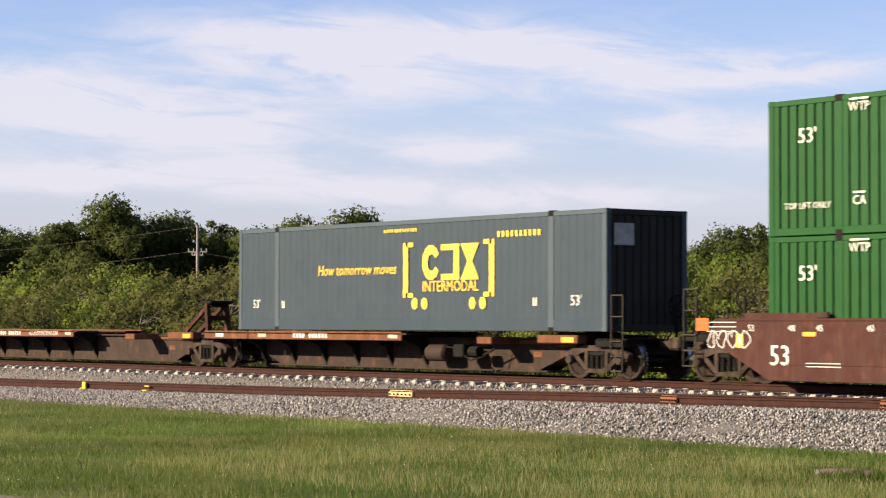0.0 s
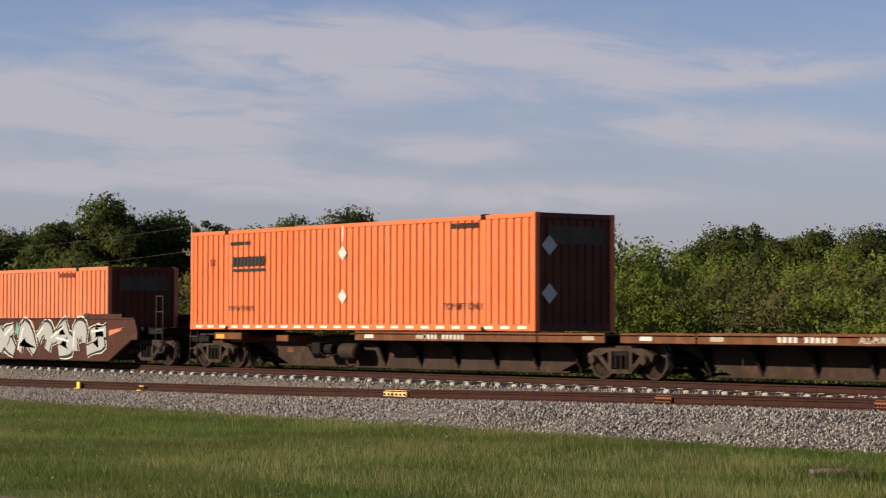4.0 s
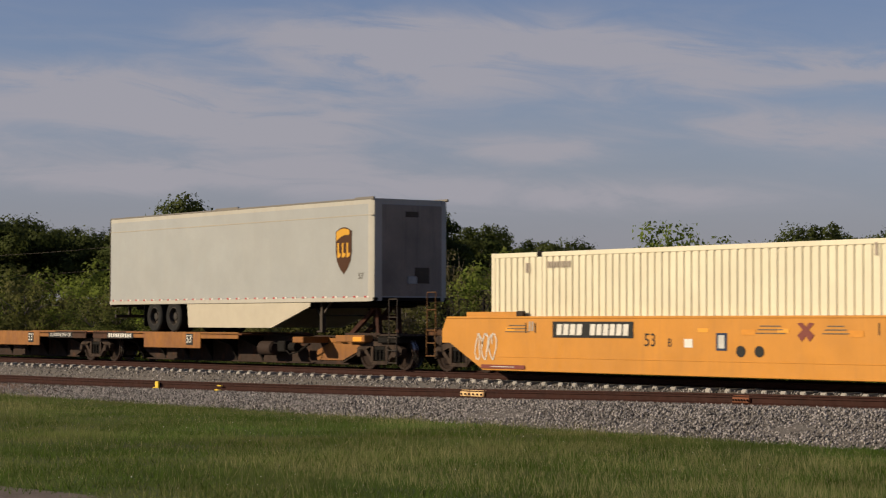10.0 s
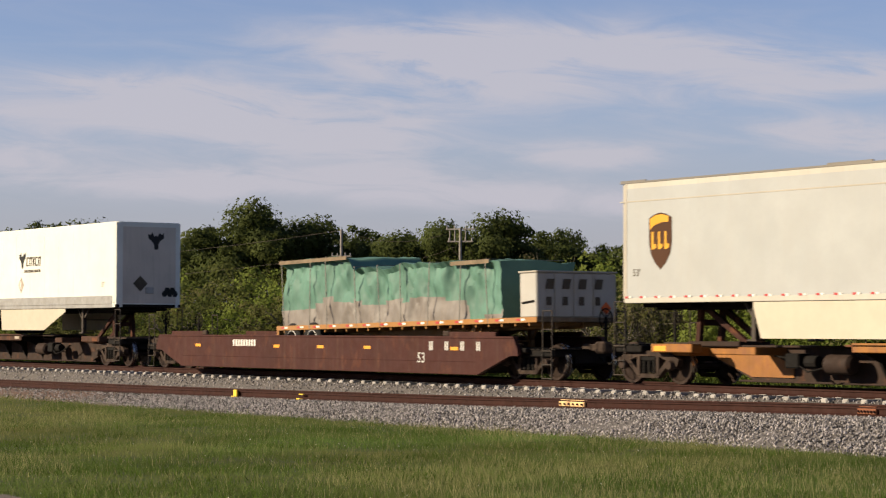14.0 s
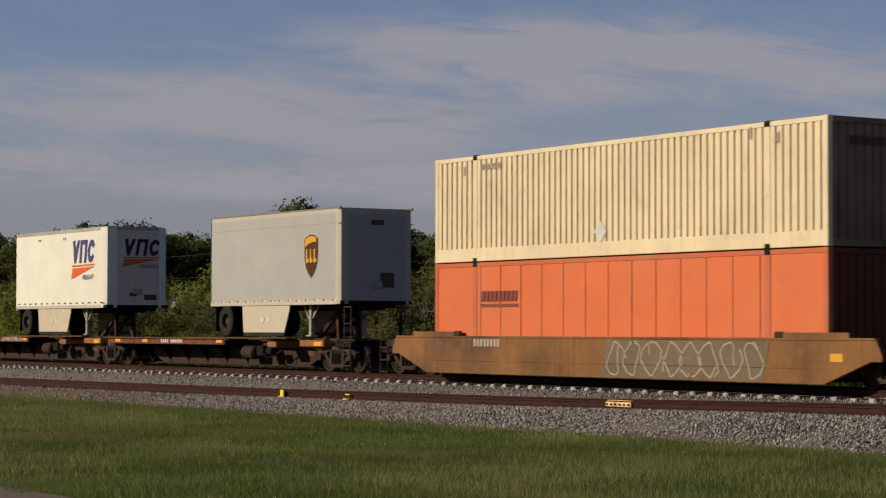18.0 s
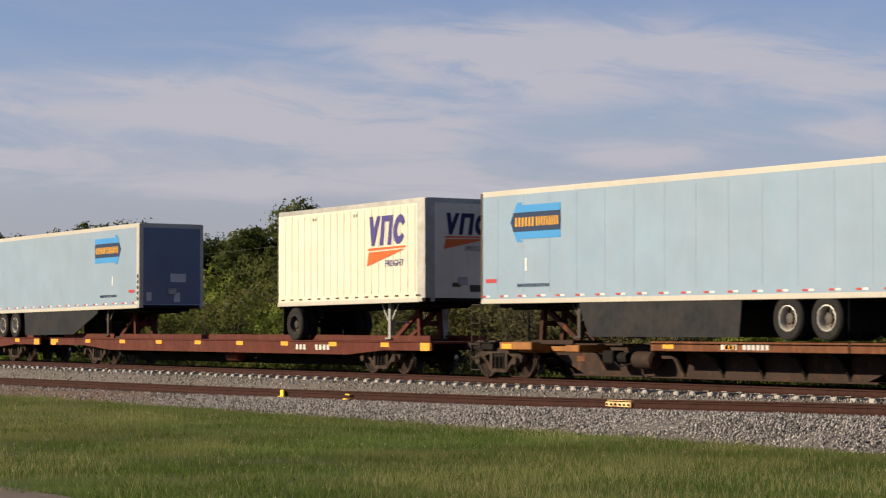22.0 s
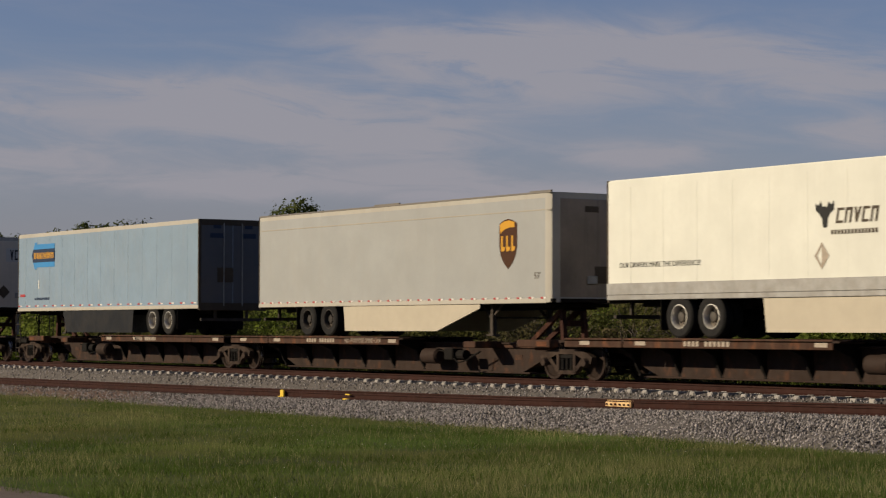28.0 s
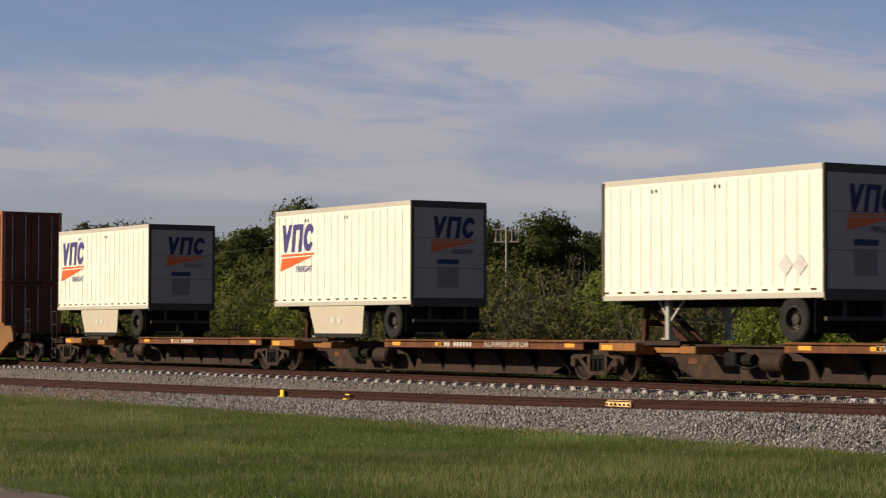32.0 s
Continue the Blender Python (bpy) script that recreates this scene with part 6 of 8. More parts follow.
def mark_stripe(ob, h, w, z0, z1):
    shape("stripe_band", [rect(5.7, 0.5)], "l_yellow_faded", ob, NEAR, 1.28, z1 - 0.62, -w - 0.014, "faded yellow band")
    shape("emblem_sign", [rect(1.5, 0.58)], "refl_white", ob, NEAR, 1.38, z1 - 0.64, -w - 0.016)
    shape("emblem_letters", glyphs(6, 1.3, 0.46, 0.3, 0, "vhgunh"), "black_mark", ob, NEAR, 1.38, z1 - 0.64, -w - 0.02, "black block lettering")
    shape("emblem_sign", [rect(1.5, 0.56)], "l_tag", ob, FRONT, 0.2, z1 - 0.72, h + 0.006)
    shape("emblem_letters", glyphs(6, 1.2, 0.42, 0.3, 0, "vhgunh"), "black_mark", ob, FRONT, 0.2, z1 - 0.72, h + 0.01)
    shape("placard", [diamond(0.25, -0.28), diamond(0.25, 0.26)], "l_tag", ob, NEAR, -h + 0.75, z0 + 0.6, -w - 0.014, "blank diamond placards")
    shape("placard", [diamond(0.28), rect(0.5, 0.3, 1.3, 0.1)], "trim_dark", ob, FRONT, -0.65, z0 + 0.75, h + 0.008)


def flatbed(place, L, deck, zb, tarp_mat, tarp_name, profile, label, frame_mat, tilt):
    """A flatbed trailer with a tarped load, tie-down straps and a headboard box at its nose, which leads."""
    ob = thing("flatbed_trailer", label, "trailer", "trailers on the train")
    h, w = L / 2, HW - 0.005
    z0 = zb - deck
    part("bed", Geo().box(-h, h, -w, w, z0 - 0.12, z0, 0.015), "bed_wood", ob)
    for s in (-1, 1):
        part("side_rail", Geo().box(-h, h, s * (w + 0.012), s * (w - 0.03), z0 - 0.13, z0 + 0.01, 0.008), frame_mat, ob)
        part("main_beam", Geo().prism([(-h + 0.2, z0 - 0.13), (h - 0.3, z0 - 0.13), (h - 0.3, z0 - 0.28), (h - 3.2, z0 - 0.3), (h - 4.2, z0 - 0.55), (-h + 3.2, z0 - 0.55), (-h + 0.2, z0 - 0.35)], "y", s * 0.5, s * 0.4), frame_mat, ob)
    n = 22
    for i in range(n):
        x = -h + 0.4 + (L - 0.8) * i / (n - 1)
        part("cross_member", Geo().box(x - 0.03, x + 0.03, -w + 0.03, w - 0.03, z0 - 0.22, z0 - 0.12), frame_mat, ob)
    for x in (-h + 0.85, -h + 2.05):
        wheel_set(ob, x, 0.52, 0.52, "rim")
        part("axle", Geo().tube((x, -1, 0.52), (x, 1, 0.52), 0.07, 8), "black", ob)
    part("rear_guard", Geo().box(-h + 0.05, -h + 0.15, -1.1, 1.1, 0.5, 0.6).box(-h, -h + 0.12, -w, w, z0 - 0.3, z0 - 0.12), frame_mat, ob)
    landing_gear(ob, h - 3.3, z0 - 0.14, -0.12, -1, frame_mat)
    # headboard box with stencilled panel
    hb = part("headboard", Geo().box(h - 0.74, h, -w, w, z0, z0 + 1.15, 0.03), "t_grey_pale2", ob, "pale grimy headboard box")
    part("headboard_cap", Geo().box(h - 0.8, h + 0.03, -w - 0.02, w + 0.02, z0 + 1.15, z0 + 1.2, 0.015), "trim_grey_light", hb)
    for y in (-0.72, -0.1, 0.52):
        part("headboard_post", Geo().box(h, h + 0.02, y - 0.02, y + 0.02, z0 + 0.05, z0 + 1.12, 0.005), "trim_grey_light", hb)
    shape("stencil", bars(4, 2.1, 0.26, 0.55, 0.2), "trim_dark", ob, FRONT, 0.05, z0 + 0.86, h + 0.024, "dark stencil bars")
    shape("stencil", bars(4, 2.1, 0.22, 0.7), "trim_dark", ob, FRONT, 0.05, z0 + 0.42, h + 0.024)
    shape("placard", [diamond(0.17)], "l_orange", ob, FRONT, 0.92, z0 + 0.24, h + 0.028, "small red-orange placard")
    part("latch", Geo().tube((h - 0.6, -w - 0.02, z0 + 0.38), (h - 0.1, -w - 0.02, z0 + 0.42), 0.025, 6), "black", hb)
    # the tarp: a lumpy sheet over the load, with folds down its sides
    rnd = random.Random(int(-place))
    nx, nr = 190, 30
    pts, faces = [], []
    x0, x1 = profile[0][0], profile[-1][0]

    def top_at(x):
        return float(np.interp(x, [q[0] for q in profile], [q[1] for q in profile]))

    for i in range(nx + 1):
        x = x0 + (x1 - x0) * i / nx
        hh = top_at(x)
        for j in range(nr + 1):
            f = j / nr
            y, z = (-w + 0.05, hh * f / 0.4) if f < 0.4 else ((w - 0.05, hh * (1 - f) / 0.4) if f > 0.6 else (-w + 0.05 + (2 * w - 0.1) * (f - 0.4) / 0.2, hh))
            lean = x + 0.25 * z * noise.noise((x * 0.5, 0, place))
            fold = abs(noise.noise((lean * 1.1 + place, z * 0.8, 3.0))) * 0.24 + abs(noise.noise((lean * 2.4 + z * 1.4, z * 1.7, place))) * 0.24 + abs(noise.noise((lean * 6.0 - z * 3.0, z * 4.0, place))) * 0.10
            sag = noise.noise((x * 0.9, y * 0.9, place * 0.1)) * 0.14 + noise.noise((x * 3.0, y * 2.0, 5.0)) * 0.06
            if f < 0.4:
                y += fold * (0.5 + f)
            elif f > 0.6:
                y -= fold
            pts.append((x, y, z0 + z + sag * min(1, f / 0.4, (1 - f) / 0.4)))
    for i in range(nx):
        for j in range(nr):
            a = i * (nr + 1) + j
            faces.append((a, a + nr + 1, a + nr + 2, a + 1))
    faces.append(tuple(range(nr, -1, -1)))
    faces.append(tuple(range(nx * (nr + 1), nx * (nr + 1) + nr + 1)))
    tp = part(tarp_name, Geo().add(pts, faces), tarp_mat, ob, "wrinkled tarp lashed over the load")
    if tarp_mat == "tarp_green":
        # a grey lower sheet shows under the green one
        tp.data.materials.append(M["tarp_grey"])
        for f in tp.data.polygons:
            x, y, z = f.center
            hem = 0.62 + 0.3 * noise.noise((x * 0.7, 0, 1.0)) + 0.12 * math.sin(x * 1.3) - (0.45 if x > 3.4 else 0.0)
            if z - z0 < hem and len(f.vertices) == 4:
                f.material_index = 1
    n = 9
    for i in range(n):
        x = x0 + 0.3 + (x1 - x0 - 0.9) * i / (n - 1) + rnd.uniform(-0.25, 0.25)
        hh = top_at(x)
        lean = rnd.uniform(-0.16, 0.16)
        part("strap", Geo().beam((x, -w - 0.012, z0 - 0.1), (x + lean, -w - 0.012, z0 + hh + 0.03), 0.012, 0.032).beam((x + lean, -w, z0 + hh + 0.035), (x + lean, w, z0 + hh + 0.035), 0.05, 0.012), "strap", ob)
    for xa, xb in ((profile[0][0], profile[1][0]), (profile[-1][0] - 2.2, profile[-1][0] - 0.4)):
        za = zb = min(top_at(xa + 0.05), top_at(xb))
        part("edge_board", Geo().beam((xa, -w - 0.005, z0 + za - 0.03), (xb, -w - 0.005, z0 + zb - 0.03), 0.03, 0.11), "bed_wood", ob)
    for i in range(14):
        x = -h + 0.5 + i * (L - 1.2) / 13
        part("tape", TAPE, "refl_red", ob, at=face_pose(NEAR, x, z0 - 0.05, -w - 0.016))
    if tilt:
        ob["tilt"] = tilt
    MOVING.append((ob, place, deck))
    return ob
# grey of the roof bows; on rear doors it stands in for shade
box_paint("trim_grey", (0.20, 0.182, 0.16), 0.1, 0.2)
box_paint("trim_grey_light", (0.45, 0.41, 0.345), 0.1, 0.2)
# rear doors of white trailers: darkened so the colour holds the end's shade
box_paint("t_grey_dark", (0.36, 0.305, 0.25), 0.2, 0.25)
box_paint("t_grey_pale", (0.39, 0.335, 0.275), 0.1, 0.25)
box_paint("t_grey_pale2", (0.493, 0.476, 0.442), 0.3, 0.35, rust=0.05)
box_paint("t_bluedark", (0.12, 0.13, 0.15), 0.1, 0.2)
box_paint("flatbed_orange", (0.39, 0.173, 0.0375), 0.25, 0.3)
box_paint("strap", (0.19, 0.18, 0.16), 0.1, 0.2)
M["bed_wood"] = material("weathered_bed_planks", (0.15, 0.11, 0.07), 0.85, 0, 0.3, 4)
M["tarp_green"] = material("green_tarp", (0.07, 0.145, 0.11), 0.68, 0, 0.25, 0.9, dirt=(0.085, 0.18, 0.14), dirt_amount=0.5, bump=0.25, bump_scale=6)
M["tarp_grey"] = material("grey_tarp_sheet", (0.15, 0.13, 0.115), 0.6, 0, 0.25, 1.2, bump=0.3, bump_scale=7)
M["tarp_black"] = material("black_plastic_tarp", (0.017, 0.0165, 0.0175), 0.5, 0, 0.3, 1.2, bump=0.5, bump_scale=3)


def mark_orange_old(ob, h, w, H):
    mark_orange(ob, h, w, H, "l_maroon", False, 0.0, True)


# ---- the train, from its leading end ----
T_WELL = 1.47
sc_label = "brown weathered spine car platform with rusty tyre runways on rails"
yl_label = "weathered yellow spine car platform with a kingpin hitch"
ol_label = "dark brown spine car platform with yellow reflector patches"


def van(place, L, nose, mat, label, marks, **kw):
    # the nose flag is read by the markings
    def with_nose(ob, h, w, z0, z1):
        ob["nose"] = nose
        marks(ob, h, w, z0, z1)
        del ob["nose"]
    return trailer(place, L, nose, mat, label, marks=with_nose, **kw)


def box_on(left, mat, label, base=1.13, **kw):
    return container(left + 8.12, base, mat, label, **kw)


# green stack in an oxide well car
well_car(-15.4, -35.3, "brown", 1.42, "oxide-brown well car with white 53 numbers and scrawls", marks=mark_green_well)
box_on(-33.85, "c_green", "green ribbed 53 foot container in the well car", 0.27, pitch=0.27, depth=0.04, marks=mark_green)
box_on(-33.85, "c_green", "green ribbed 53 foot container stacked on another", 3.19, pitch=0.27, depth=0.04, marks=mark_green)
# first brown spine car
spine_unit(-39.7, -57.4, "ttrx", 1, False, lead=True, label=sc_label)
box_on(-55.25, "c_teal", "dark teal container with yellow bracket emblem on a spine car", 1.13, pitch=0.30, depth=0.012, band=0.3, post_mat="c_teal_pale", posts_light=True, marks=mark_teal)
spine_unit(-57.4, -76.3, "ttrx", 1, True, label="empty brown spine car platform with its hitch raised", gear=False)
spine_unit(-76.3, -94.3, "ttrx", -1, False, tail=True, label=sc_label)
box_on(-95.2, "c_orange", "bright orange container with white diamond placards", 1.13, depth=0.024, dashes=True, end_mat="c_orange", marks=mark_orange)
# second brown spine car
spine_unit(-98.5, -116.3, "ttrx", 1, False, lead=True, label=sc_label)
box_on(-114.05, "c_faded", "faded pale orange container with white diamond placards", 1.13, depth=0.024, dashes=True, marks=mark_orange_pale)
spine_unit(-116.3, -134.7, "ttrx", 1, False, label="empty brown spine car platform with its hitch folded")
spine_unit(-134.7, -152.7, "ttrx", -1, False, tail=True, label=sc_label)
box_on(-153.7, "c_faded_two", "sun-bleached orange container with streaked sides", 1.13, dashes=True, marks=mark_orange)
# single wells
well_car(-156.7, -176.65, "brown", T_WELL, "oxide-brown well car with silver spray-painted shapes", marks=mark_brown_well)
box_on(-174.95, "c_faded", "faded orange container sunk in the brown well car", 0.22, marks=mark_orange_low)
well_car(-180.5, -200.25, "rib", T_WELL, "rusty ribbed well car with a worn yellow top chord", marks=mark_rib_well)
box_on(-198.4, "c_cream", "cream ribbed container sunk in the rusty well car", 0.22, pitch=0.26, depth=0.030, marks=mark_cream)
well_car(-203.95, -223.7, "rib", T_WELL, "rusty ribbed well car with faded white letter blocks", marks=mark_rib_well_two)
box_on(-221.9, "c_navy", "navy blue container with white posts and diamond placard", 0.22, depth=0.04, post_mat="t_white", marks=mark_navy)
# three yellow wells on shared trucks
well_car(-227.3, -247.0, "yellow", 1.48, "clean yellow well car with a black lettered plate", tail=False, marks=yellow_marks("A", (-1,), None, 3.9))
well_car(-247.0, -266.7, "yellow", 1.48, "clean yellow middle well car with a maroon emblem", lead=False, tail=False, join_front=False, marks=yellow_marks("C", (-1, 1), -3.85))
well_car(-266.7, -286.2, "yellow", 1.48, "clean yellow end well car with a black lettered plate", lead=False, join_front=False, marks=yellow_marks("B", (1,), None, -3.6))
for x in (-245.35, -264.9, -284.45):
    box_on(x, "c_cream", "cream ribbed container sunk in a yellow well car", 0.22, pitch=0.26, depth=0.030, marks=mark_cream)
# yellow spine car of five platforms
WHITE_SKIRT = ("skirt_white", -2.72, 4.69, 0.16, 2.2)
FWD_WHEELS = dict(wheels=(-4.93, -3.62), leg=4.85)
REV_WHEELS = dict(wheels=(3.54, 4.81), leg=-3.6)
spine_unit(-290.0, -307.6, "ttax", 1, True, lead=True, label=yl_label)
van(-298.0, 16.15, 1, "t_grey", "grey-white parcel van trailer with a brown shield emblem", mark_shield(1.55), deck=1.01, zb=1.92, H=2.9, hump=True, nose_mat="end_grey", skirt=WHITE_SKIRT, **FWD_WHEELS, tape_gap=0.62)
spine_unit(-307.6, -325.0, "ttax", -1, False, label="empty weathered yellow spine car platform with its hitch folded")
spine_unit(-325.0, -342.3, "ttax", -1, True, label=yl_label)
SKIRT_REV = ("skirt_white", 2.95, -3.29, 0.10, 0.25)
van(-334.2, 16.15, -1, "t_grey", "grey-white parcel van trailer, its shaded rear doors leading", mark_shield(1.55), deck=1.01, zb=1.94, H=2.9, hump=True, skirt=SKIRT_REV, **REV_WHEELS, tape_gap=0.62, door_bars=False, rear_mat="trim_grey", end_trim="trim_grey_light")
spine_unit(-342.3, -359.8, "ttax", -1, False, label="empty weathered yellow spine car platform with its hitch folded")
spine_unit(-359.8, -376.7, "ttax", -1, True, tail=True, label=yl_label)
van(-369.4, 16.15, -1, "t_grey", "grey-white parcel van trailer, its shaded rear doors leading", mark_shield(1.55), deck=1.01, zb=1.94, H=2.9, hump=True, skirt=SKIRT_REV, **REV_WHEELS, tape_gap=0.62, door_bars=False, rear_mat="trim_grey", end_trim="trim_grey_light")
# low brown well with a flatbed
well_car(-381.6, -401.9, "brown", 1.11, "low oxide-brown well car carrying a tarped flatbed", marks=mark_fec_well)
flatbed(-387.55, 13.4, 1.0 - 0.45, 1.5, "tarp_green", "tarp", [(-6.5, 1.95), (-2.6, 1.95), (-2.3, 1.62), (5.0, 1.55)], "orange-railed flatbed with a green and grey tarped load", "flatbed_orange", 1.0)
# brown spine car, three platforms
spine_unit(-406.5, -423.7, "dark", 1, True, lead=True, label=sc_label)
RAV_SKIRT = ("skirt_white", -2.14, 3.82, 0.15, 1.9)
BIRD_WHEELS = dict(wheels=(-5.21, -4.01), leg=4.69)
van(-413.65, 16.1, 1, "t_white", "white van trailer with a black bird emblem and aluminium band", mark_bird, deck=1.1, zb=2.04, H=3.0, ribs=1.2, rim="rim", top_mat="t_white", rail_mat="galv", skirt=RAV_SKIRT, **BIRD_WHEELS, tape_gap=0.8)
spine_unit(-423.7, -442.5, "dark", 1, True, label=sc_label, second_hitch=(-8.4, -1))
PUP_SKIRT = ("skirt_white", -2.1, 1.1, 0.14, 0.35)
PUP_REV = ("skirt_white", 1.54, -1.76, 0.14, 0.35)
van(-428.5, 8.6, 1, "t_white", "short white ribbed trailer with a purple emblem and orange wedge", mark_slant(2.3), deck=1.1, zb=2.1, H=3.0, ribs=0.4, axles=1, skirt=PUP_SKIRT, top_mat="galv", rail_mat="trim_cream", corner=0.35, end_trim="t_white")
van(-437.75, 8.5, -1, "t_grey", "short grey parcel trailer with a brown shield emblem", mark_shield(1.25, 1.5, tag=False), deck=1.1, zb=2.05, H=2.9, axles=1, hump=True, door_bars=False, end_trim="trim_grey_light", rear_mat="trim_grey")
spine_unit(-442.5, -460.3, "dark", -1, True, tail=True, label=sc_label)
DARK_SKIRT = ("skirt_dark", 3.0, -3.39, 0.03, 0.3)
van(-452.75, 16.2, -1, "t_white", "white van trailer with an orange block emblem", mark_white, deck=1.1, zb=2.03, H=2.98, rim="rim", skirt=DARK_SKIRT, wheels=(3.61, 4.89), leg=-3.94, top_mat="t_white", tape_gap=1.45, rear_mat="t_grey_dark", end_trim="trim_grey_light")
# ochre well with a stack
well_car(-464.6, -484.3, "ochre", 1.12, "ochre-brown well car with thin white sprayed lines", marks=mark_ochre_well)
box_on(-482.5, "c_old_orange", "dull orange smooth-sided container at the foot of a stack", 0.24, pitch=1.22, depth=0.004, post_mat="c_seam", posts_light=True, seams=0.92, marks=mark_orange_old)
box_on(-482.5, "c_cream_old", "dirty cream ribbed container on top of a stack", 3.17, pitch=0.25, depth=0.04, band=0.36, marks=mark_cream_top)
# old spine car of five platforms
spine_unit(-488.4, -505.0, "ttax_old", 1, True, lead=True, label=ol_label)
van(-492.1, 8.65, 1, "t_grey", "short grey parcel trailer with a brown shield emblem", mark_shield(1.8, 1.5, True, False), deck=1.05, zb=2.06, H=2.93, axles=1, hump=True, skirt=PUP_SKIRT)
spine_unit(-505.0, -522.4, "ttax_old", 1, True, label=ol_label)
van(-509.3, 8.65, 1, "t_white", "short white trailer with a purple emblem and orange wedge", mark_slant(2.3), deck=1.05, zb=2.08, H=3.0, axles=1, skirt=PUP_SKIRT, corner=0.4, top_mat="galv", end_trim="t_white")
spine_unit(-522.4, -539.7, "ttax_old", 1, True, label=ol_label)
flatbed(-528.7, 13.1, 1.03, 2.13, "tarp_black", "tarp", [(-6.0, 1.98), (-2.5, 2.05), (-0.9, 2.08), (0.9, 2.02), (1.0, 1.7), (4.2, 1.5), (4.4, 1.2), (5.1, 1.15)], "yellow flatbed with a black plastic-wrapped load", "flatbed_orange", 0.7)
spine_unit(-539.7, -557.3, "ttax_old", 1, True, label=ol_label)
DARK_NOSE = ("skirt_dark", -2.64, 4.44, 0.11, 2.2)
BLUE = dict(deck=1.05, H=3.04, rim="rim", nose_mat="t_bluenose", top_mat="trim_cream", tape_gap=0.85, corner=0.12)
van(-548.1, 16.2, 1, "t_blue", "pale blue van trailer with a blue arrow emblem", mark_arrow, zb=1.97, tilt=0.55, ribs=1.2, skirt=DARK_NOSE, wheels=(-4.92, -3.62), leg=4.75, **BLUE)
spine_unit(-557.3, -573.8, "ttax_old", -1, True, tail=True, label=ol_label)
DARK_REV = ("skirt_dark", 2.86, -3.49, 0.08, 0.4)
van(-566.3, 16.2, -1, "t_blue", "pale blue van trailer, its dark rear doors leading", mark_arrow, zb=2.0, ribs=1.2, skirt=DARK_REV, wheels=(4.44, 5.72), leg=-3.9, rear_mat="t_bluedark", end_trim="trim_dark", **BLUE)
# red flat cars in close-coupled pairs
fec_flat(-576.8, -604.3, -580.0, -600.4, "red oxide flat car with yellow reflectors and rub rails", ((-579.0, 1), (-598.6, 1)), None, 6.2)
fec_flat(-605.3, -632.6, -608.5, -629.2, "red oxide flat car with white lettering bars", (), 5.9, -7.76)
van(-581.55, 8.7, 1, "t_cream", "short cream ribbed trailer with a purple emblem", mark_slant(2.3), deck=0.97, zb=2.05, H=2.98, ribs=0.4, axles=1, corner=0.3, top_mat="galv", tilt=0.5)
van(-604.35, 16.15, 1, "t_blue", "pale blue van trailer with a blue arrow emblem", mark_arrow, zb=1.97, tilt=0.55, skirt=DARK_NOSE, wheels=(-4.92, -3.62), leg=4.75, **{**BLUE, "deck": 0.97})
van(-627.6, 8.3, -1, "t_white", "short white ribbed trailer with an orange sign", mark_sign, deck=0.97, zb=2.06, H=3.03, ribs=0.42, axles=1, top_mat="trim_cream", rear_mat="rear_smeared", end_trim="trim_dark", door_bars=False)
fec_flat(-634.3, -661.9, -637.6, -657.8, "red oxide flat car with yellow reflectors and rub rails", ((-636.5, 1), (-656.3, 1)), None, 6.2)
fec_flat(-663.0, -690.4, -666.2, -686.6, "red oxide flat car with white lettering bars", ((-688.0, -1),), 5.9, -7.76)
van(-639.05, 8.7, 1, "t_white", "short white ribbed trailer with a purple emblem and orange wedge", mark_slant(2.3), deck=0.97, zb=2.06, H=3.0, ribs=0.4, axles=1, skirt=PUP_SKIRT, corner=0.35, top_mat="galv", end_trim="t_white")
van(-662.15, 16.3, 1, "t_white", "white van trailer with a black bird emblem and aluminium band", mark_bird, deck=0.97, zb=1.98, H=3.0, rim="rim", ribs=1.2, top_mat="t_white", rail_mat="galv", skirt=RAV_SKIRT, **BIRD_WHEELS, tape_gap=0.8)
van(-681.6, 16.2, -1, "t_white", "white van trailer with an orange block emblem", mark_white, deck=0.97, zb=1.96, H=2.98, rim="rim", skirt=DARK_SKIRT, wheels=(3.61, 4.89), leg=-3.94, top_mat="t_white", tape_gap=1.45, rear_mat="t_grey_dark", end_trim="trim_grey_light")
# third brown spine car
spine_unit(-692.7, -710.6, "dark", 1, True, lead=True, label=sc_label)
van(-700.45, 16.1, 1, "t_white", "white van trailer with a black bird emblem and aluminium band", mark_bird, deck=1.1, zb=2.04, H=3.0, rim="rim", ribs=1.2, top_mat="t_white", rail_mat="galv", skirt=RAV_SKIRT, **BIRD_WHEELS, tape_gap=0.8)
spine_unit(-710.6, -729.3, "dark", 1, True, label=sc_label)
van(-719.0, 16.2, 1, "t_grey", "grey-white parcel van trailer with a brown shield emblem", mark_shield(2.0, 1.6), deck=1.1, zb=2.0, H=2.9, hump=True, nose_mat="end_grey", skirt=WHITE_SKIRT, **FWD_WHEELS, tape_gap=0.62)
spine_unit(-729.3, -746.8, "dark", -1, True, tail=True, label=sc_label)
van(-739.55, 16.2, -1, "t_blue", "pale blue van trailer, its dark rear doors leading", mark_arrow, zb=2.0, ribs=1.2, skirt=DARK_REV, wheels=(4.44, 5.72), leg=-3.9, rear_mat="t_bluedark", end_trim="trim_dark", **{**BLUE, "deck": 1.1})
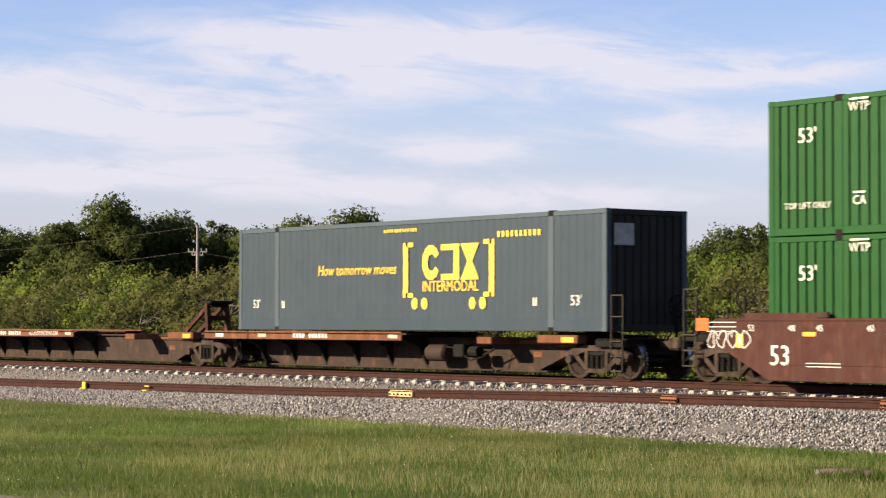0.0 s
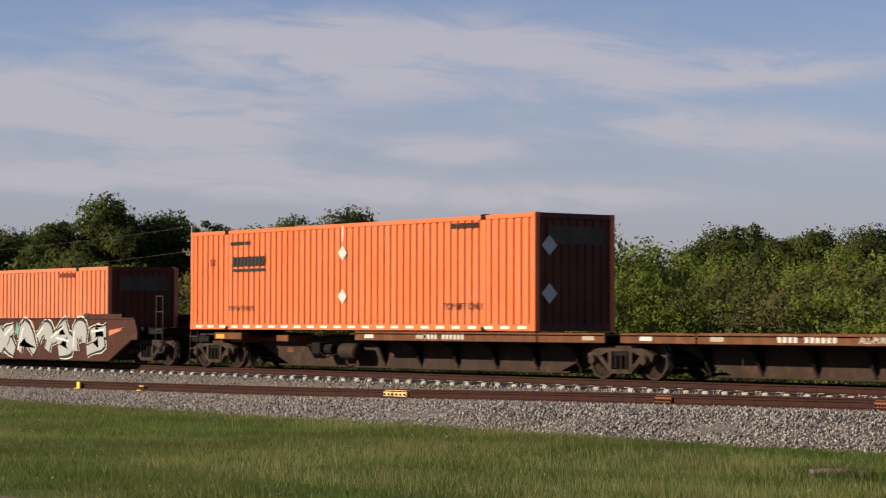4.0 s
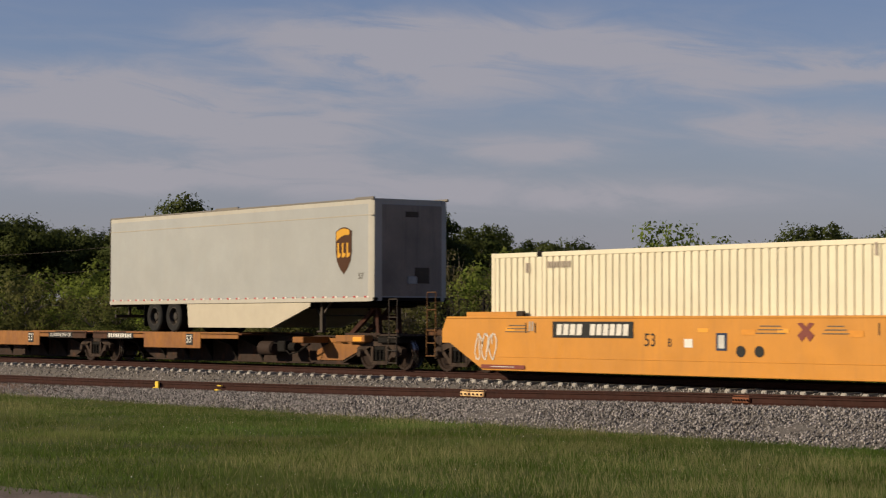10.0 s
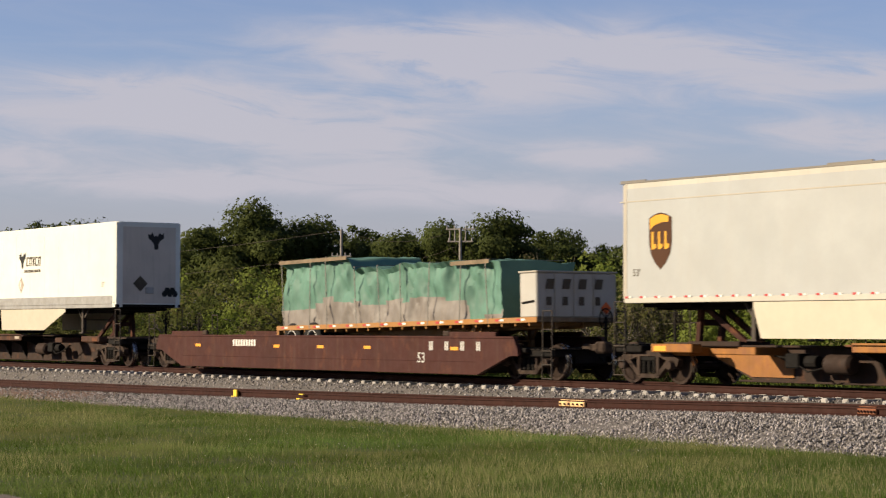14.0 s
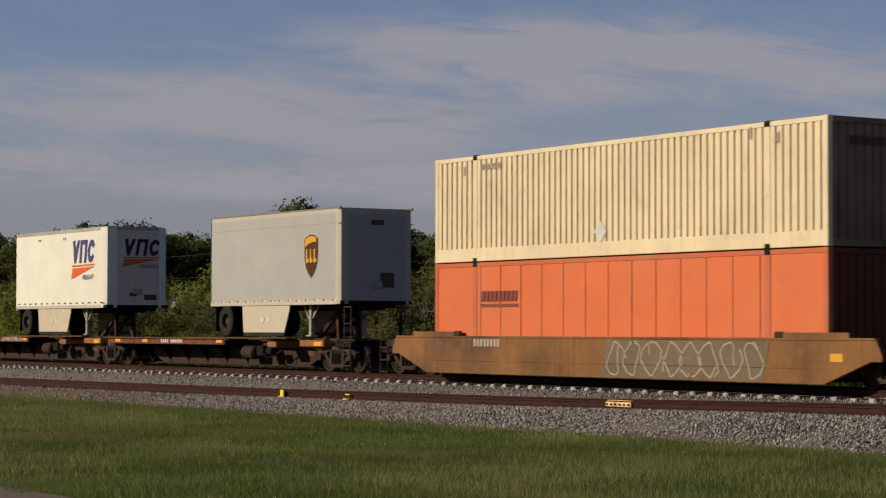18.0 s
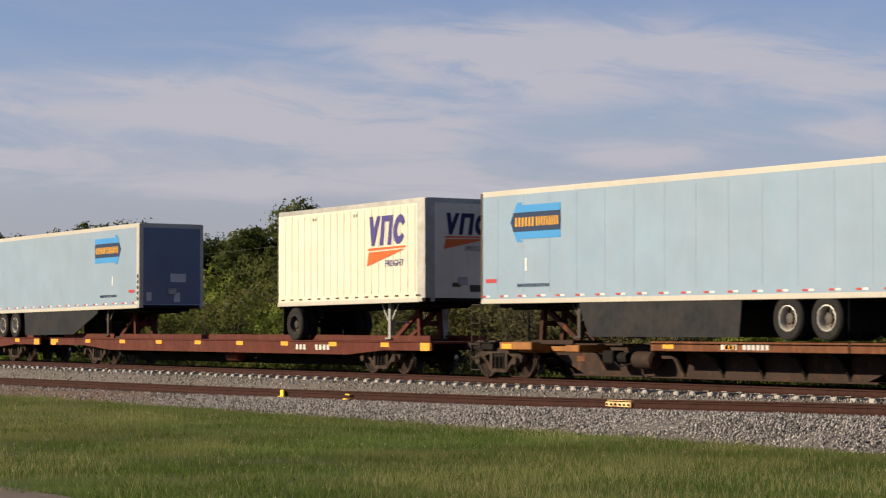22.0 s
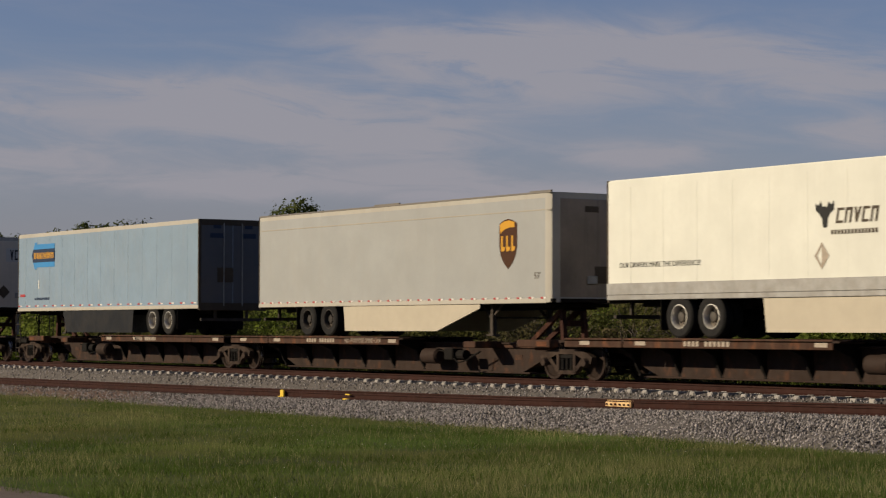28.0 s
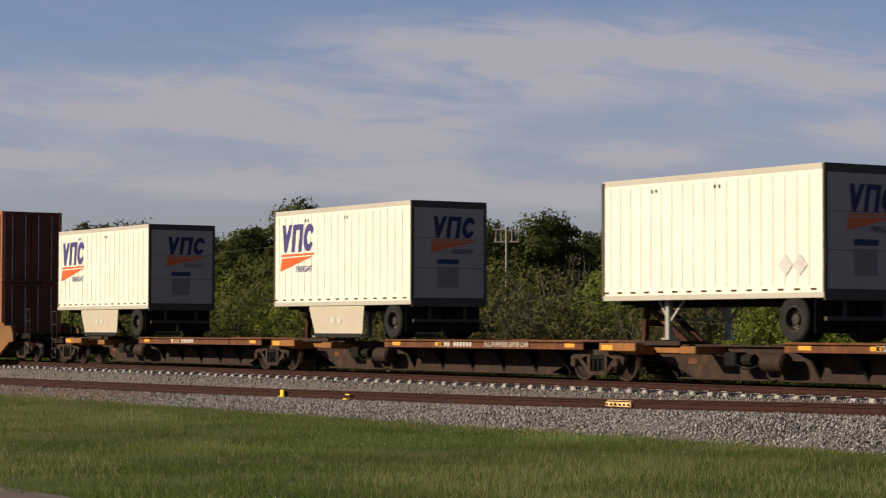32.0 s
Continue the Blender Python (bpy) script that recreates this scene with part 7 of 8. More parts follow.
# last spine car
spine_unit(-751.0, -767.6, "ttax_old", 1, True, lead=True, label=ol_label)
van(-755.1, 8.7, 1, "t_cream", "short cream ribbed trailer with a faded yellow band", mark_stripe, deck=1.03, zb=2.08, H=3.0, ribs=0.42, axles=1, top_mat="galv", end_trim="t_cream")
spine_unit(-767.6, -785.0, "ttax_old", -1, True, label=ol_label)
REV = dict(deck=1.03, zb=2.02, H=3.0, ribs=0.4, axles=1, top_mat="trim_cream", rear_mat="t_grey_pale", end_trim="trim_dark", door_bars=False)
van(-780.4, 8.6, -1, "t_white", "short white ribbed trailer with a purple emblem, doors leading", mark_slant(-2.5), skirt=PUP_REV, **REV)
spine_unit(-785.0, -802.5, "ttax_old", -1, True, label=ol_label)
van(-797.95, 8.35, -1, "t_white", "short plain white trailer with diamond placards, doors leading", mark_slant(None, True, 3.1), **REV)
spine_unit(-802.5, -819.9, "ttax_old", -1, True, label=ol_label)
van(-815.3, 8.45, -1, "t_white", "short white ribbed trailer with a purple emblem, doors leading", mark_slant(-2.5), skirt=PUP_REV, **REV)
spine_unit(-819.9, -836.4, "ttax_old", -1, True, tail=True, label=ol_label)
van(-832.8, 8.35, -1, "t_white", "short white trailer with a purple emblem, doors leading", mark_slant(-2.5), skirt=PUP_REV, **REV)
# rust-red stack behind
well_car(-841.0, -860.7, "ochre", 1.42, "ochre well car carrying a rust-red stack")
box_on(-858.75, "c_rust", "rust-red container at the foot of a stack", 0.27, pitch=0.33, front="doors")
box_on(-858.75, "c_rust", "rust-red container on top of a stack", 3.19, pitch=0.33, front="doors")

# ---- ground, track bed, rails ----
M["soil"] = material("grass_soil", (0.0479, 0.0609, 0.0218), 0.95, 0, 0.3, 0.35, dirt=(0.075, 0.066, 0.026), dirt_amount=0.4, bump=0.4, bump_scale=9)
M["ballast"] = material("ballast_bed", (0.115, 0.105, 0.099), 0.95, 0, 0.35, 9, dirt=(0.11, 0.08, 0.062), dirt_amount=0.3, bump=0.8, bump_scale=22)


def earth_patch(m, x0, x1, earth):
    """Trodden brown earth covers the bed from x0 down to x1 along the track."""
    nt = m.node_tree
    N, Lk = nt.nodes, nt.links
    b = N["Principled BSDF"]
    co = N.new("ShaderNodeTexCoord")
    sp = N.new("ShaderNodeSeparateXYZ")
    Lk.new(co.outputs["Object"], sp.inputs[0])
    no = N.new("ShaderNodeTexNoise")
    no.inputs["Scale"].default_value, no.inputs["Detail"].default_value = 0.5, 6.0
    Lk.new(co.outputs["Object"], no.inputs["Vector"])
    ad = N.new("ShaderNodeMath")
    ad.operation = "MULTIPLY_ADD"
    Lk.new(no.outputs["Fac"], ad.inputs[0])
    ad.inputs[1].default_value = 16.0
    Lk.new(sp.outputs[0], ad.inputs[2])
    mr = N.new("ShaderNodeMapRange")
    mr.inputs["From Min"].default_value, mr.inputs["From Max"].default_value = x0 + 8, x1 + 8
    Lk.new(ad.outputs[0], mr.inputs["Value"])
    side = N.new("ShaderNodeMapRange")
    side.inputs["From Min"].default_value, side.inputs["From Max"].default_value = 32.9, 32.2
    Lk.new(sp.outputs[1], side.inputs["Value"])
    both = N.new("ShaderNodeMath")
    both.operation = "MULTIPLY"
    Lk.new(mr.outputs[0], both.inputs[0])
    Lk.new(side.outputs[0], both.inputs[1])
    mx = N.new("ShaderNodeMix")
    mx.data_type = "RGBA"
    Lk.new(both.outputs[0], mx.inputs["Factor"])
    Lk.new(b.inputs["Base Color"].links[0].from_socket, mx.inputs["A"])
    mx.inputs["B"].default_value = (*earth, 1)
    Lk.new(mx.outputs["Result"], b.inputs["Base Color"])


earth_patch(M["ballast"], -56, -66, (0.135, 0.088, 0.066))
M["stone"] = material("ballast_stone", (0.182, 0.166, 0.162), 0.9, 0, 0.22, 14, per_island=0.85)
M["road"] = material("pale_gravel_lane", (0.118, 0.0963, 0.0839), 0.95, 0, 0.2, 3, dirt_amount=0.2, bump=0.4, bump_scale=30)
M["rail"] = material("rusty_rail", (0.02784, 0.01008, 0.0072), 0.75, 0.1, 0.25, 3, dirt=(0.042, 0.0145, 0.0105), dirt_amount=0.4)
M["rail_top"] = material("worn_rail_head", (0.10, 0.07, 0.055), 0.5, 0.6, 0.15, 3)
M["tie"] = material("concrete_tie", (0.25, 0.235, 0.22), 0.85, 0, 0.15, 5, dirt=(0.25, 0.2, 0.15), dirt_amount=0.3, per_object=0.15)
M["tie_wood"] = material("old_timber_tie", (0.10, 0.075, 0.055), 0.9, 0, 0.3, 5, per_object=0.2)
M["joint"] = material("orange_painted_joint", (0.6, 0.4, 0.19), 0.6, 0, 0.12, 12, rust=0.5)
M["joint_rust"] = material("rust_orange_joint", (0.16, 0.055, 0.025), 0.8, 0, 0.2, 8, rust=0.4)
M["grass"] = material("mown_grass", (0.066, 0.104, 0.024), 0.85, 0, 0.45, 0.22, dirt=(0.140, 0.132, 0.052), dirt_amount=0.75, per_island=0.32)
M["straw"] = material("seeding_grass", (0.21, 0.20, 0.094), 0.85, 0, 0.2, 0.6, per_island=0.3)
M["tuft"] = material("leafy_tuft", (0.045, 0.075, 0.012), 0.85, 0, 0.3, 0.6, per_island=0.3)
M["weed"] = material("track_weeds", (0.0252, 0.0418, 0.00806), 0.8, 0, 0.3, 0.6, per_island=0.35)
M["log"] = material("grey_driftwood", (0.095, 0.075, 0.065), 0.9, 0, 0.3, 6, dirt=(0.12, 0.06, 0.035), dirt_amount=0.4, bump=0.5, bump_scale=25)



def soft_leaf(m, through):
    """Lets some light through thin leaves and blades."""
    nt = m.node_tree
    b = nt.nodes["Principled BSDF"]
    b.inputs["Specular IOR Level"].default_value = 0.08
    tr = nt.nodes.new("ShaderNodeBsdfTranslucent")
    nt.links.new(b.inputs["Base Color"].links[0].from_socket, tr.inputs["Color"])
    mx = nt.nodes.new("ShaderNodeMixShader")
    mx.inputs[0].default_value = through
    nt.links.new(b.outputs[0], mx.inputs[1])
    nt.links.new(tr.outputs[0], mx.inputs[2])
    nt.links.new(mx.outputs[0], nt.nodes["Material Output"].inputs["Surface"])


for key in ("grass", "straw", "weed", "tuft"):
    soft_leaf(M[key], 0.4)


SIDING = [-400, -95, -63, -47, -36.5, -27.5, -10, 400], [-0.62, -0.60, -0.48, -0.355, -0.195, -0.10, 0.0, 0.0]


def siding_top(x):
    """The height of the siding's rail tops, which climb to the main track's level."""
    return float(np.interp(x, *SIDING))


def stations(lo, hi, dense_lo, dense_hi, step):
    xs = list(np.linspace(lo, dense_lo, 24)) + list(np.arange(dense_lo + step, dense_hi, step)) + list(np.linspace(dense_hi, hi, 24))
    return [float(x) for x in xs]


def make_ground():
    g = Geo().add([(-4500, -4500, GROUND), (4500, -4500, GROUND), (4500, 4500, GROUND), (-4500, 4500, GROUND)], [(0, 1, 2, 3)])
    ob = new("ground", g.mesh("ground"))
    ob.data.materials.append(M["soil"])
    tagged(ob, "mown green verge with worn patches beside the tracks", "ground", kind="structure")
    # the gently uneven sheet of the track bed
    xs = stations(-1300, 1300, -100, -10, 0.5)
    ys = [27.7, 28.1, 28.8, 29.5, 30.1, 30.6, 31.9, 33.2, 33.7, 34.15, 34.5, 34.85, 35.85, 37.2, 37.6, 38.4, 39.2]
    pts, faces = [], []
    for x in xs:
        s = siding_top(x) - 0.20
        zs = [GROUND - 0.05, GROUND + 0.03, GROUND * 0.62 + s * 0.38, GROUND * 0.25 + s * 0.75, s - 0.01, s, s, s - 0.01, (s - 0.3) * 0.55 - 0.05, -0.33, -0.262, -0.203, -0.19, -0.21, -0.36, -0.7, GROUND - 0.03]
        for y, z in zip(ys, zs):
            n = noise.noise((x * 0.8, y * 1.3, 0)) * (0.035 if y < 34 else 0.008)
            pts.append((x, y + noise.noise((x * 0.35, y, 7.0)) * (0.25 if y < 29 else 0.05), z + n))
    k = len(ys)
    for i in range(len(xs) - 1):
        for j in range(k - 1):
            a = i * k + j
            faces.append((a, a + k, a + k + 1, a + 1))
    ob = new("track_bed", Geo().add(pts, faces).mesh("track_bed"))
    ob.data.materials.append(M["ballast"])
    tagged(ob, "grey crushed-stone ballast under both tracks", "ballast", kind="structure")
    # the lane by the camera
    pts, faces = [], []
    xs = np.linspace(-300, 300, 241)
    for i, x in enumerate(xs):
        e = 12.3 + noise.noise((float(x) * 0.5, 0, 4)) * 0.3
        pts += [(x, 6.5, GROUND + 0.012), (x, e, GROUND + 0.012)]
        if i:
            faces.append((2 * i - 2, 2 * i, 2 * i + 1, 2 * i - 1))
    ob = new("lane", Geo().add(pts, faces).mesh("lane"))
    ob.data.materials.append(M["road"])
    tagged(ob, "pale worn gravel lane along the verge", "lane", kind="structure")


make_ground()


def rail(y, top, xs, label, bright):
    prof = [(-0.07, -0.17), (0.07, -0.17), (0.07, -0.155), (0.012, -0.13), (0.012, -0.045), (0.036, -0.035), (0.036, -0.004), (0.028, 0.0), (-0.028, 0.0), (-0.036, -0.004), (-0.036, -0.035), (-0.012, -0.045), (-0.012, -0.13), (-0.07, -0.155)]
    k = len(prof)
    pts, faces = [], []
    for x in xs:
        z = top(x)
        pts += [(x, y + a, z + b) for a, b in prof]
    for i in range(len(xs) - 1):
        for j in range(k):
            a, b = i * k + j, i * k + (j + 1) % k
            faces.append((a, a + k, b + k, b))
    me = Geo().add(pts, faces).mesh("rail")
    me.materials.append(M["rail"])
    me.materials.append(M["rail_top"])
    for p in me.polygons:
        if bright and p.normal.z > 0.95 and p.center.z > top(p.center.x) - 0.003:
            p.material_index = 1
    ob = new("rail", me)
    tagged(ob, label, "rail", "rails", "structure")


for y in (YC - 0.7525, YC + 0.7525):
    rail(y, lambda x: 0.0, [-1300, 1300], "brown steel rail of the main track with a bright head", True)
SX = stations(-1300, 1300, -100, -10, 3.0)
for y in (31.2, 32.705):
    rail(y, siding_top, SX, "rust-brown steel rail of the siding", False)


def pieces(name, mesh, spots, kind_label, group):
    for m in spots:
        ob = new(name, mesh)
        ob.matrix_basis = m
        tagged(ob, kind_label, "sleeper", group, "structure")


tie = Geo().box(-0.10, 0.10, -1.3, 1.3, -0.24, 0.0, 0.03).box(-0.10, 0.10, -0.86, -0.64, 0.0, 0.012).box(-0.10, 0.10, 0.64, 0.86, 0.0, 0.012).mesh("tie")
tie.materials.append(M["tie"])
rnd = random.Random(5)
pieces("railway_tie", tie, [pose(-96 + i * 0.61, YC + rnd.uniform(-0.03, 0.03), -0.172 + rnd.uniform(-0.012, 0.012), 0, 0, rnd.uniform(-1.2, 1.2)) for i in range(140)], "pale concrete tie of the main track", "ties of the main track")
tie2 = Geo().box(-0.11, 0.11, -1.25, 1.25, -0.2, 0.0, 0.02).mesh("tie_wood")
tie2.materials.append(M["tie_wood"])
pieces("railway_tie", tie2, [pose(-96 + i * 0.56, 31.95 + rnd.uniform(-0.06, 0.06), siding_top(-96 + i * 0.56) - 0.175 + rnd.uniform(-0.015, 0.01), 0, 0, rnd.uniform(-2.5, 2.5)) for i in range(150)], "old dark timber tie of the siding", "ties of the siding")

# joint bars and markers on the siding's near rail
for x, l, lab in ((-42.54, 0.95, "orange-painted"), (-33.3, 0.5, "rust-orange"), (-27.4, 0.5, "rust-orange")):
    z = siding_top(x)
    ob = thing("rail_joint", lab + " joint bar bolted to the siding's rail", "rail joint", "rail joints")
    ob.matrix_basis = pose(x, 31.2, z)
    jm = "joint" if lab == "orange-painted" else "joint_rust"
    part("joint_bar", Geo().box(-l / 2, l / 2, -0.075, -0.015, -0.135, -0.025, 0.012), jm, ob)
    for i in range(6):
        a = -l / 2 + l * (i + 0.5) / 6
        part("bolt", Geo().tube((a, -0.075, -0.08), (a, -0.11, -0.08), 0.022, 6), "rail", ob)
    part("cap", Geo().box(-l * 0.47, l * 0.47, -0.05, 0.05, 0.0, 0.012, 0.004), jm, ob)
for x, w, hgt in ((-58.13, 0.20, 0.17), (-54.45, 0.24, 0.06)):
    z = siding_top(x)
    ob = thing("rail_marker", "bright yellow marker clamped to the siding's rail", "marker", "rail markers")
    ob.matrix_basis = pose(x, 31.12, z - 0.05)
    part("marker_plate", Geo().box(-w / 2, w / 2, -0.06, 0.0, -0.12 if hgt > 0.1 else 0.0, hgt * 0.5, 0.015), "yellow_mark", ob)
    part("marker_foot", Geo().box(-w * 0.8, w * 0.1, -0.1, 0.02, -0.15, -0.09, 0.01), "yellow_mark", ob)

# a weathered timber lying in the grass
ob = thing("timber_log", "grey weathered timber lying in the grass", "log")
ob.matrix_basis = pose(-21.1, 23.1, GROUND - 0.05, 0, 0, 28)
g = Geo()
prof = [(-0.4, 0.085), (-0.25, 0.11), (0.05, 0.115), (0.28, 0.10), (0.42, 0.08)]
for (a, r), (b, q) in zip(prof, prof[1:]):
    g.tube((a, 0, 0.11), (b, 0, 0.11), r, 10, q)
part("trunk", g, "log", ob)
part("split_end", Geo().prism([(-0.47, 0.03), (-0.4, 0.01), (-0.38, 0.18), (-0.45, 0.2)], "y", -0.07, 0.06), "tie", ob, "pale split end")


def scatter(name, label, category, mat, points, build, up=0.0):
    """Many small pieces joined into one object that nobody could count."""
    v, f = build(points)
    me = bpy.data.meshes.new(name)
    me.vertices.add(len(v))
    me.vertices.foreach_set("co", v.astype(np.float32).ravel())
    n, k = f.shape
    me.loops.add(n * k)
    me.loops.foreach_set("vertex_index", f.astype(np.int32).ravel())
    me.polygons.add(n)
    me.polygons.foreach_set("loop_start", np.arange(0, n * k, k, dtype=np.int32))
    me.polygons.foreach_set("loop_total", np.full(n, k, dtype=np.int32))
    me.update(calc_edges=True)
    me.materials.append(M[mat])
    if up:
        # blades take most of their shading from the sward as a whole
        nv = np.random.default_rng(3).normal(0, 0.34, (len(v), 3))
        nv[:, 1] -= 0.35
        nv[:, 2] += up
        me.normals_split_custom_set_from_vertices((nv / np.linalg.norm(nv, axis=1)[:, None]).tolist())
    ob = new(name, me)
    tagged(ob, label, category, kind="stuff")
    return ob


def stones(rng):
    def build(p):
        n = len(p)
        base = np.array([(1, 0, 0), (-1, 0, 0), (0, 1, 0), (0, -1, 0), (0, 0, 1), (0, 0, -1)], float)
        tri = np.array([(0, 2, 4), (2, 1, 4), (1, 3, 4), (3, 0, 4), (2, 0, 5), (1, 2, 5), (3, 1, 5), (0, 3, 5)])
        s = rng.uniform(0.016, 0.038, (n, 1, 1)) * rng.uniform(0.6, 1.25, (n, 6, 1))
        a = rng.uniform(0, 2 * np.pi, n)
        c, d = np.cos(a)[:, None], np.sin(a)[:, None]
        b = base[None] + rng.uniform(-0.35, 0.35, (n, 6, 3))
        b = b * s
        x = b[..., 0] * c - b[..., 1] * d
        y = b[..., 0] * d + b[..., 1] * c
        v = np.stack([x, y, b[..., 2]], -1) + p[:, None, :]
        f = (tri[None] + (np.arange(n) * 6)[:, None, None]).reshape(-1, 3)
        return v.reshape(-1, 3), f
    return build


def stones_small(rng):
    make = stones(rng)

    def build(p):
        v, f = make(p)
        v = v.reshape(-1, 6, 3)
        v = p[:, None, :] + (v - p[:, None, :]) * 0.22
        return v.reshape(-1, 3), f
    return build


def bed_height(x, y):
    s = np.interp(x, *SIDING) - 0.20
    z = np.empty_like(x)
    ys = np.array([27.7, 28.1, 28.8, 29.5, 30.1, 30.6, 31.9, 33.2, 33.7, 34.15, 34.5, 34.85, 35.85, 37.2])
    zs = np.stack([s * 0 + GROUND - 0.05, s * 0 + GROUND + 0.03, GROUND * 0.62 + s * 0.38, GROUND * 0.25 + s * 0.75, s - 0.01, s, s, s - 0.01, (s - 0.3) * 0.55 - 0.05, s * 0 - 0.33, s * 0 - 0.262, s * 0 - 0.203, s * 0 - 0.19, s * 0 - 0.21], -1)
    i = np.clip(np.searchsorted(ys, y) - 1, 0, len(ys) - 2)
    f = (y - ys[i]) / (ys[i + 1] - ys[i])
    r = np.arange(len(x))
    return zs[r, i] * (1 - f) + zs[r, i + 1] * f


rng = np.random.default_rng(11)
n = 88000
x = -112 + 90 * rng.random(n) ** 0.72
y = np.where(rng.random(n) < 0.72, 27.9 + 3.1 * rng.random(n), 31.0 + 4.0 * rng.random(n))
edge = 28.15 + 0.35 * np.sin(x * 0.9) + 0.25 * np.sin(x * 2.3 + 1)
bare = np.clip((-57 - x) / 9, 0, 0.85) * (y < 32.4)          # few stones where the siding lies in earth
keep = (y > edge - 0.7 * rng.random(n)) & (y < 1.45 * -x) & (rng.random(n) > bare)
p = np.stack([x, y, bed_height(x, y) + 0.012], -1)[keep]
scatter("ballast_stones", "loose grey and white crushed stones of the track bed", "gravel", "stone", p, stones(rng))


def blades(rng, hmin, hmax, wid, lean):
    def build(p):
        n = len(p)
        a = rng.uniform(-1.3, 1.3, n)          # blades turn their broad side to the open, sunny verge
        h = rng.uniform(hmin, hmax, n) * p[:, 3]
        w = rng.uniform(0.6, 1.2, n) * wid
        dx, dy = np.cos(a) * w, np.sin(a) * w
        lx, ly = rng.normal(0, lean, n) * h, rng.normal(0, lean, n) * h
        b0 = np.stack([p[:, 0] - dx, p[:, 1] - dy, p[:, 2]], -1)
        b1 = np.stack([p[:, 0] + dx, p[:, 1] + dy, p[:, 2]], -1)
        tp = np.stack([p[:, 0] + lx, p[:, 1] + ly, p[:, 2] + h], -1)
        v = np.stack([b0, b1, tp], 1).reshape(-1, 3)
        f = np.arange(n * 3).reshape(-1, 3)
        return v, f
    return build


def verge_points(rng, n, clump):
    """Random places on the verge, thicker in tufts, in the wedge of ground that lies before the tracks."""
    y = rng.uniform(11.9, 29.6, n)
    a = np.radians(rng.uniform(20.0, 49.2, n))
    x = -y / np.tan(a)
    if clump:
        x += rng.normal(0, 0.06, n)
    f = 0.5 + 0.5 * np.sin(x * 0.7 + 1.3 * np.sin(y * 0.5)) * np.sin(y * 0.9 + 0.6 * np.sin(x * 0.31))
    g = 0.5 + 0.5 * np.sin(x * 2.1 + np.sin(y * 1.7)) * np.sin(y * 2.7 + np.sin(x * 1.1))
    s = 0.55 + 0.5 * f + 0.35 * g
    ok = (x * x + y * y > 650) & (y < 28.35 + 0.3 * np.sin(x * 0.9) + np.clip((-60 - x) / 12, 0, 1) * rng.random(n)) & (y > 12.35 + 0.2 * np.sin(x * 1.9) - 0.45 * rng.random(n) ** 2) & (rng.random(n) < 0.45 + 0.4 * f + 0.3 * g)
    return np.stack([x, y, np.full(n, GROUND), s], -1)[ok]


scatter("grass", "short mown green grass with seeding stems", "grass", "grass", verge_points(rng, 560000, True), blades(rng, 0.03, 0.085, 0.006, 0.6), 1.0)
stems = verge_points(rng, 90000, False)
scatter("grass", "thin pale seeding grass stems", "grass", "straw", stems[rng.random(len(stems)) < 0.25 + 0.75 * (np.sin(stems[:, 0] * 0.21 + 0.4) * np.sin(stems[:, 1] * 0.33 + 1.0) > 0.1)], blades(rng, 0.07, 0.23, 0.0032, 0.3), 1.0)
# leafy tufts among the grass
q = verge_points(rng, 420, False)
rep = np.repeat(q, 90, 0)
rep[:, :2] += rng.normal(0, 0.3, (len(rep), 2)) * np.array((1.0, 1.6))
rep[:, 3] = 1.0
scatter("grass", "darker leafy tufts in the verge", "grass", "tuft", rep, blades(rng, 0.05, 0.15, 0.012, 0.6), 0.8)
# rank weeds round the timber
n = 1400
rep = np.stack([-21.0 + rng.normal(0, 0.45, n), 23.15 + rng.normal(0, 0.3, n), np.full(n, GROUND), 0.6 + 0.8 * rng.random(n)], -1)
scatter("grass", "rank leafy weeds round the timber", "grass", "tuft", rep, blades(rng, 0.08, 0.2, 0.014, 0.5), 0.8)
# tiny white flower heads
q = verge_points(rng, 500, False)
q[:, 2] += 0.07
scatter("verge_flowers", "tiny white clover flowers in the verge", "flowers", "refl_white", q[:, :3], stones_small(rng))
# weeds behind the tracks
n = 46000
x = -125 + 100 * rng.random(n)
y = 39.0 + 11 * rng.random(n) ** 1.3
rep = np.stack([x, y, np.full(n, GROUND), 0.6 + 0.6 * rng.random(n)], -1)
scatter("weeds", "rough green weeds behind the main track", "weeds", "weed", rep, blades(rng, 0.25, 0.75, 0.04, 0.45), 0.6)

# ---- trees, bushes and the power line ----


def foliage(name, col, var, second):
    m = material(name, col, 0.75, 0, var, 0.9, dirt=second, dirt_amount=0.6, per_island=0.15)
    M[name] = m
    soft_leaf(m, 0.5)
    return m


foliage("leaf_oak", (0.058, 0.074, 0.022), 0.3, (0.095, 0.105, 0.03))
foliage("leaf_light", (0.13, 0.17, 0.030), 0.3, (0.16, 0.165, 0.045))
foliage("leaf_bush", (0.066, 0.084, 0.020), 0.3, (0.12, 0.102, 0.04))
foliage("leaf_olive", (0.082, 0.086, 0.025), 0.3, (0.14, 0.12, 0.055))
foliage("leaf_dry", (0.075, 0.07, 0.032), 0.3, (0.17, 0.13, 0.075))
M["bark"] = material("grey_bark", (0.12, 0.10, 0.08), 0.9, 0, 0.3, 3, bump=0.5, bump_scale=12)
M["twig"] = material("bare_twigs", (0.095, 0.08, 0.055), 0.9, 0, 0.2, 3)
M["pole"] = material("weathered_pole", (0.20, 0.18, 0.16), 0.9, 0, 0.25, 2)


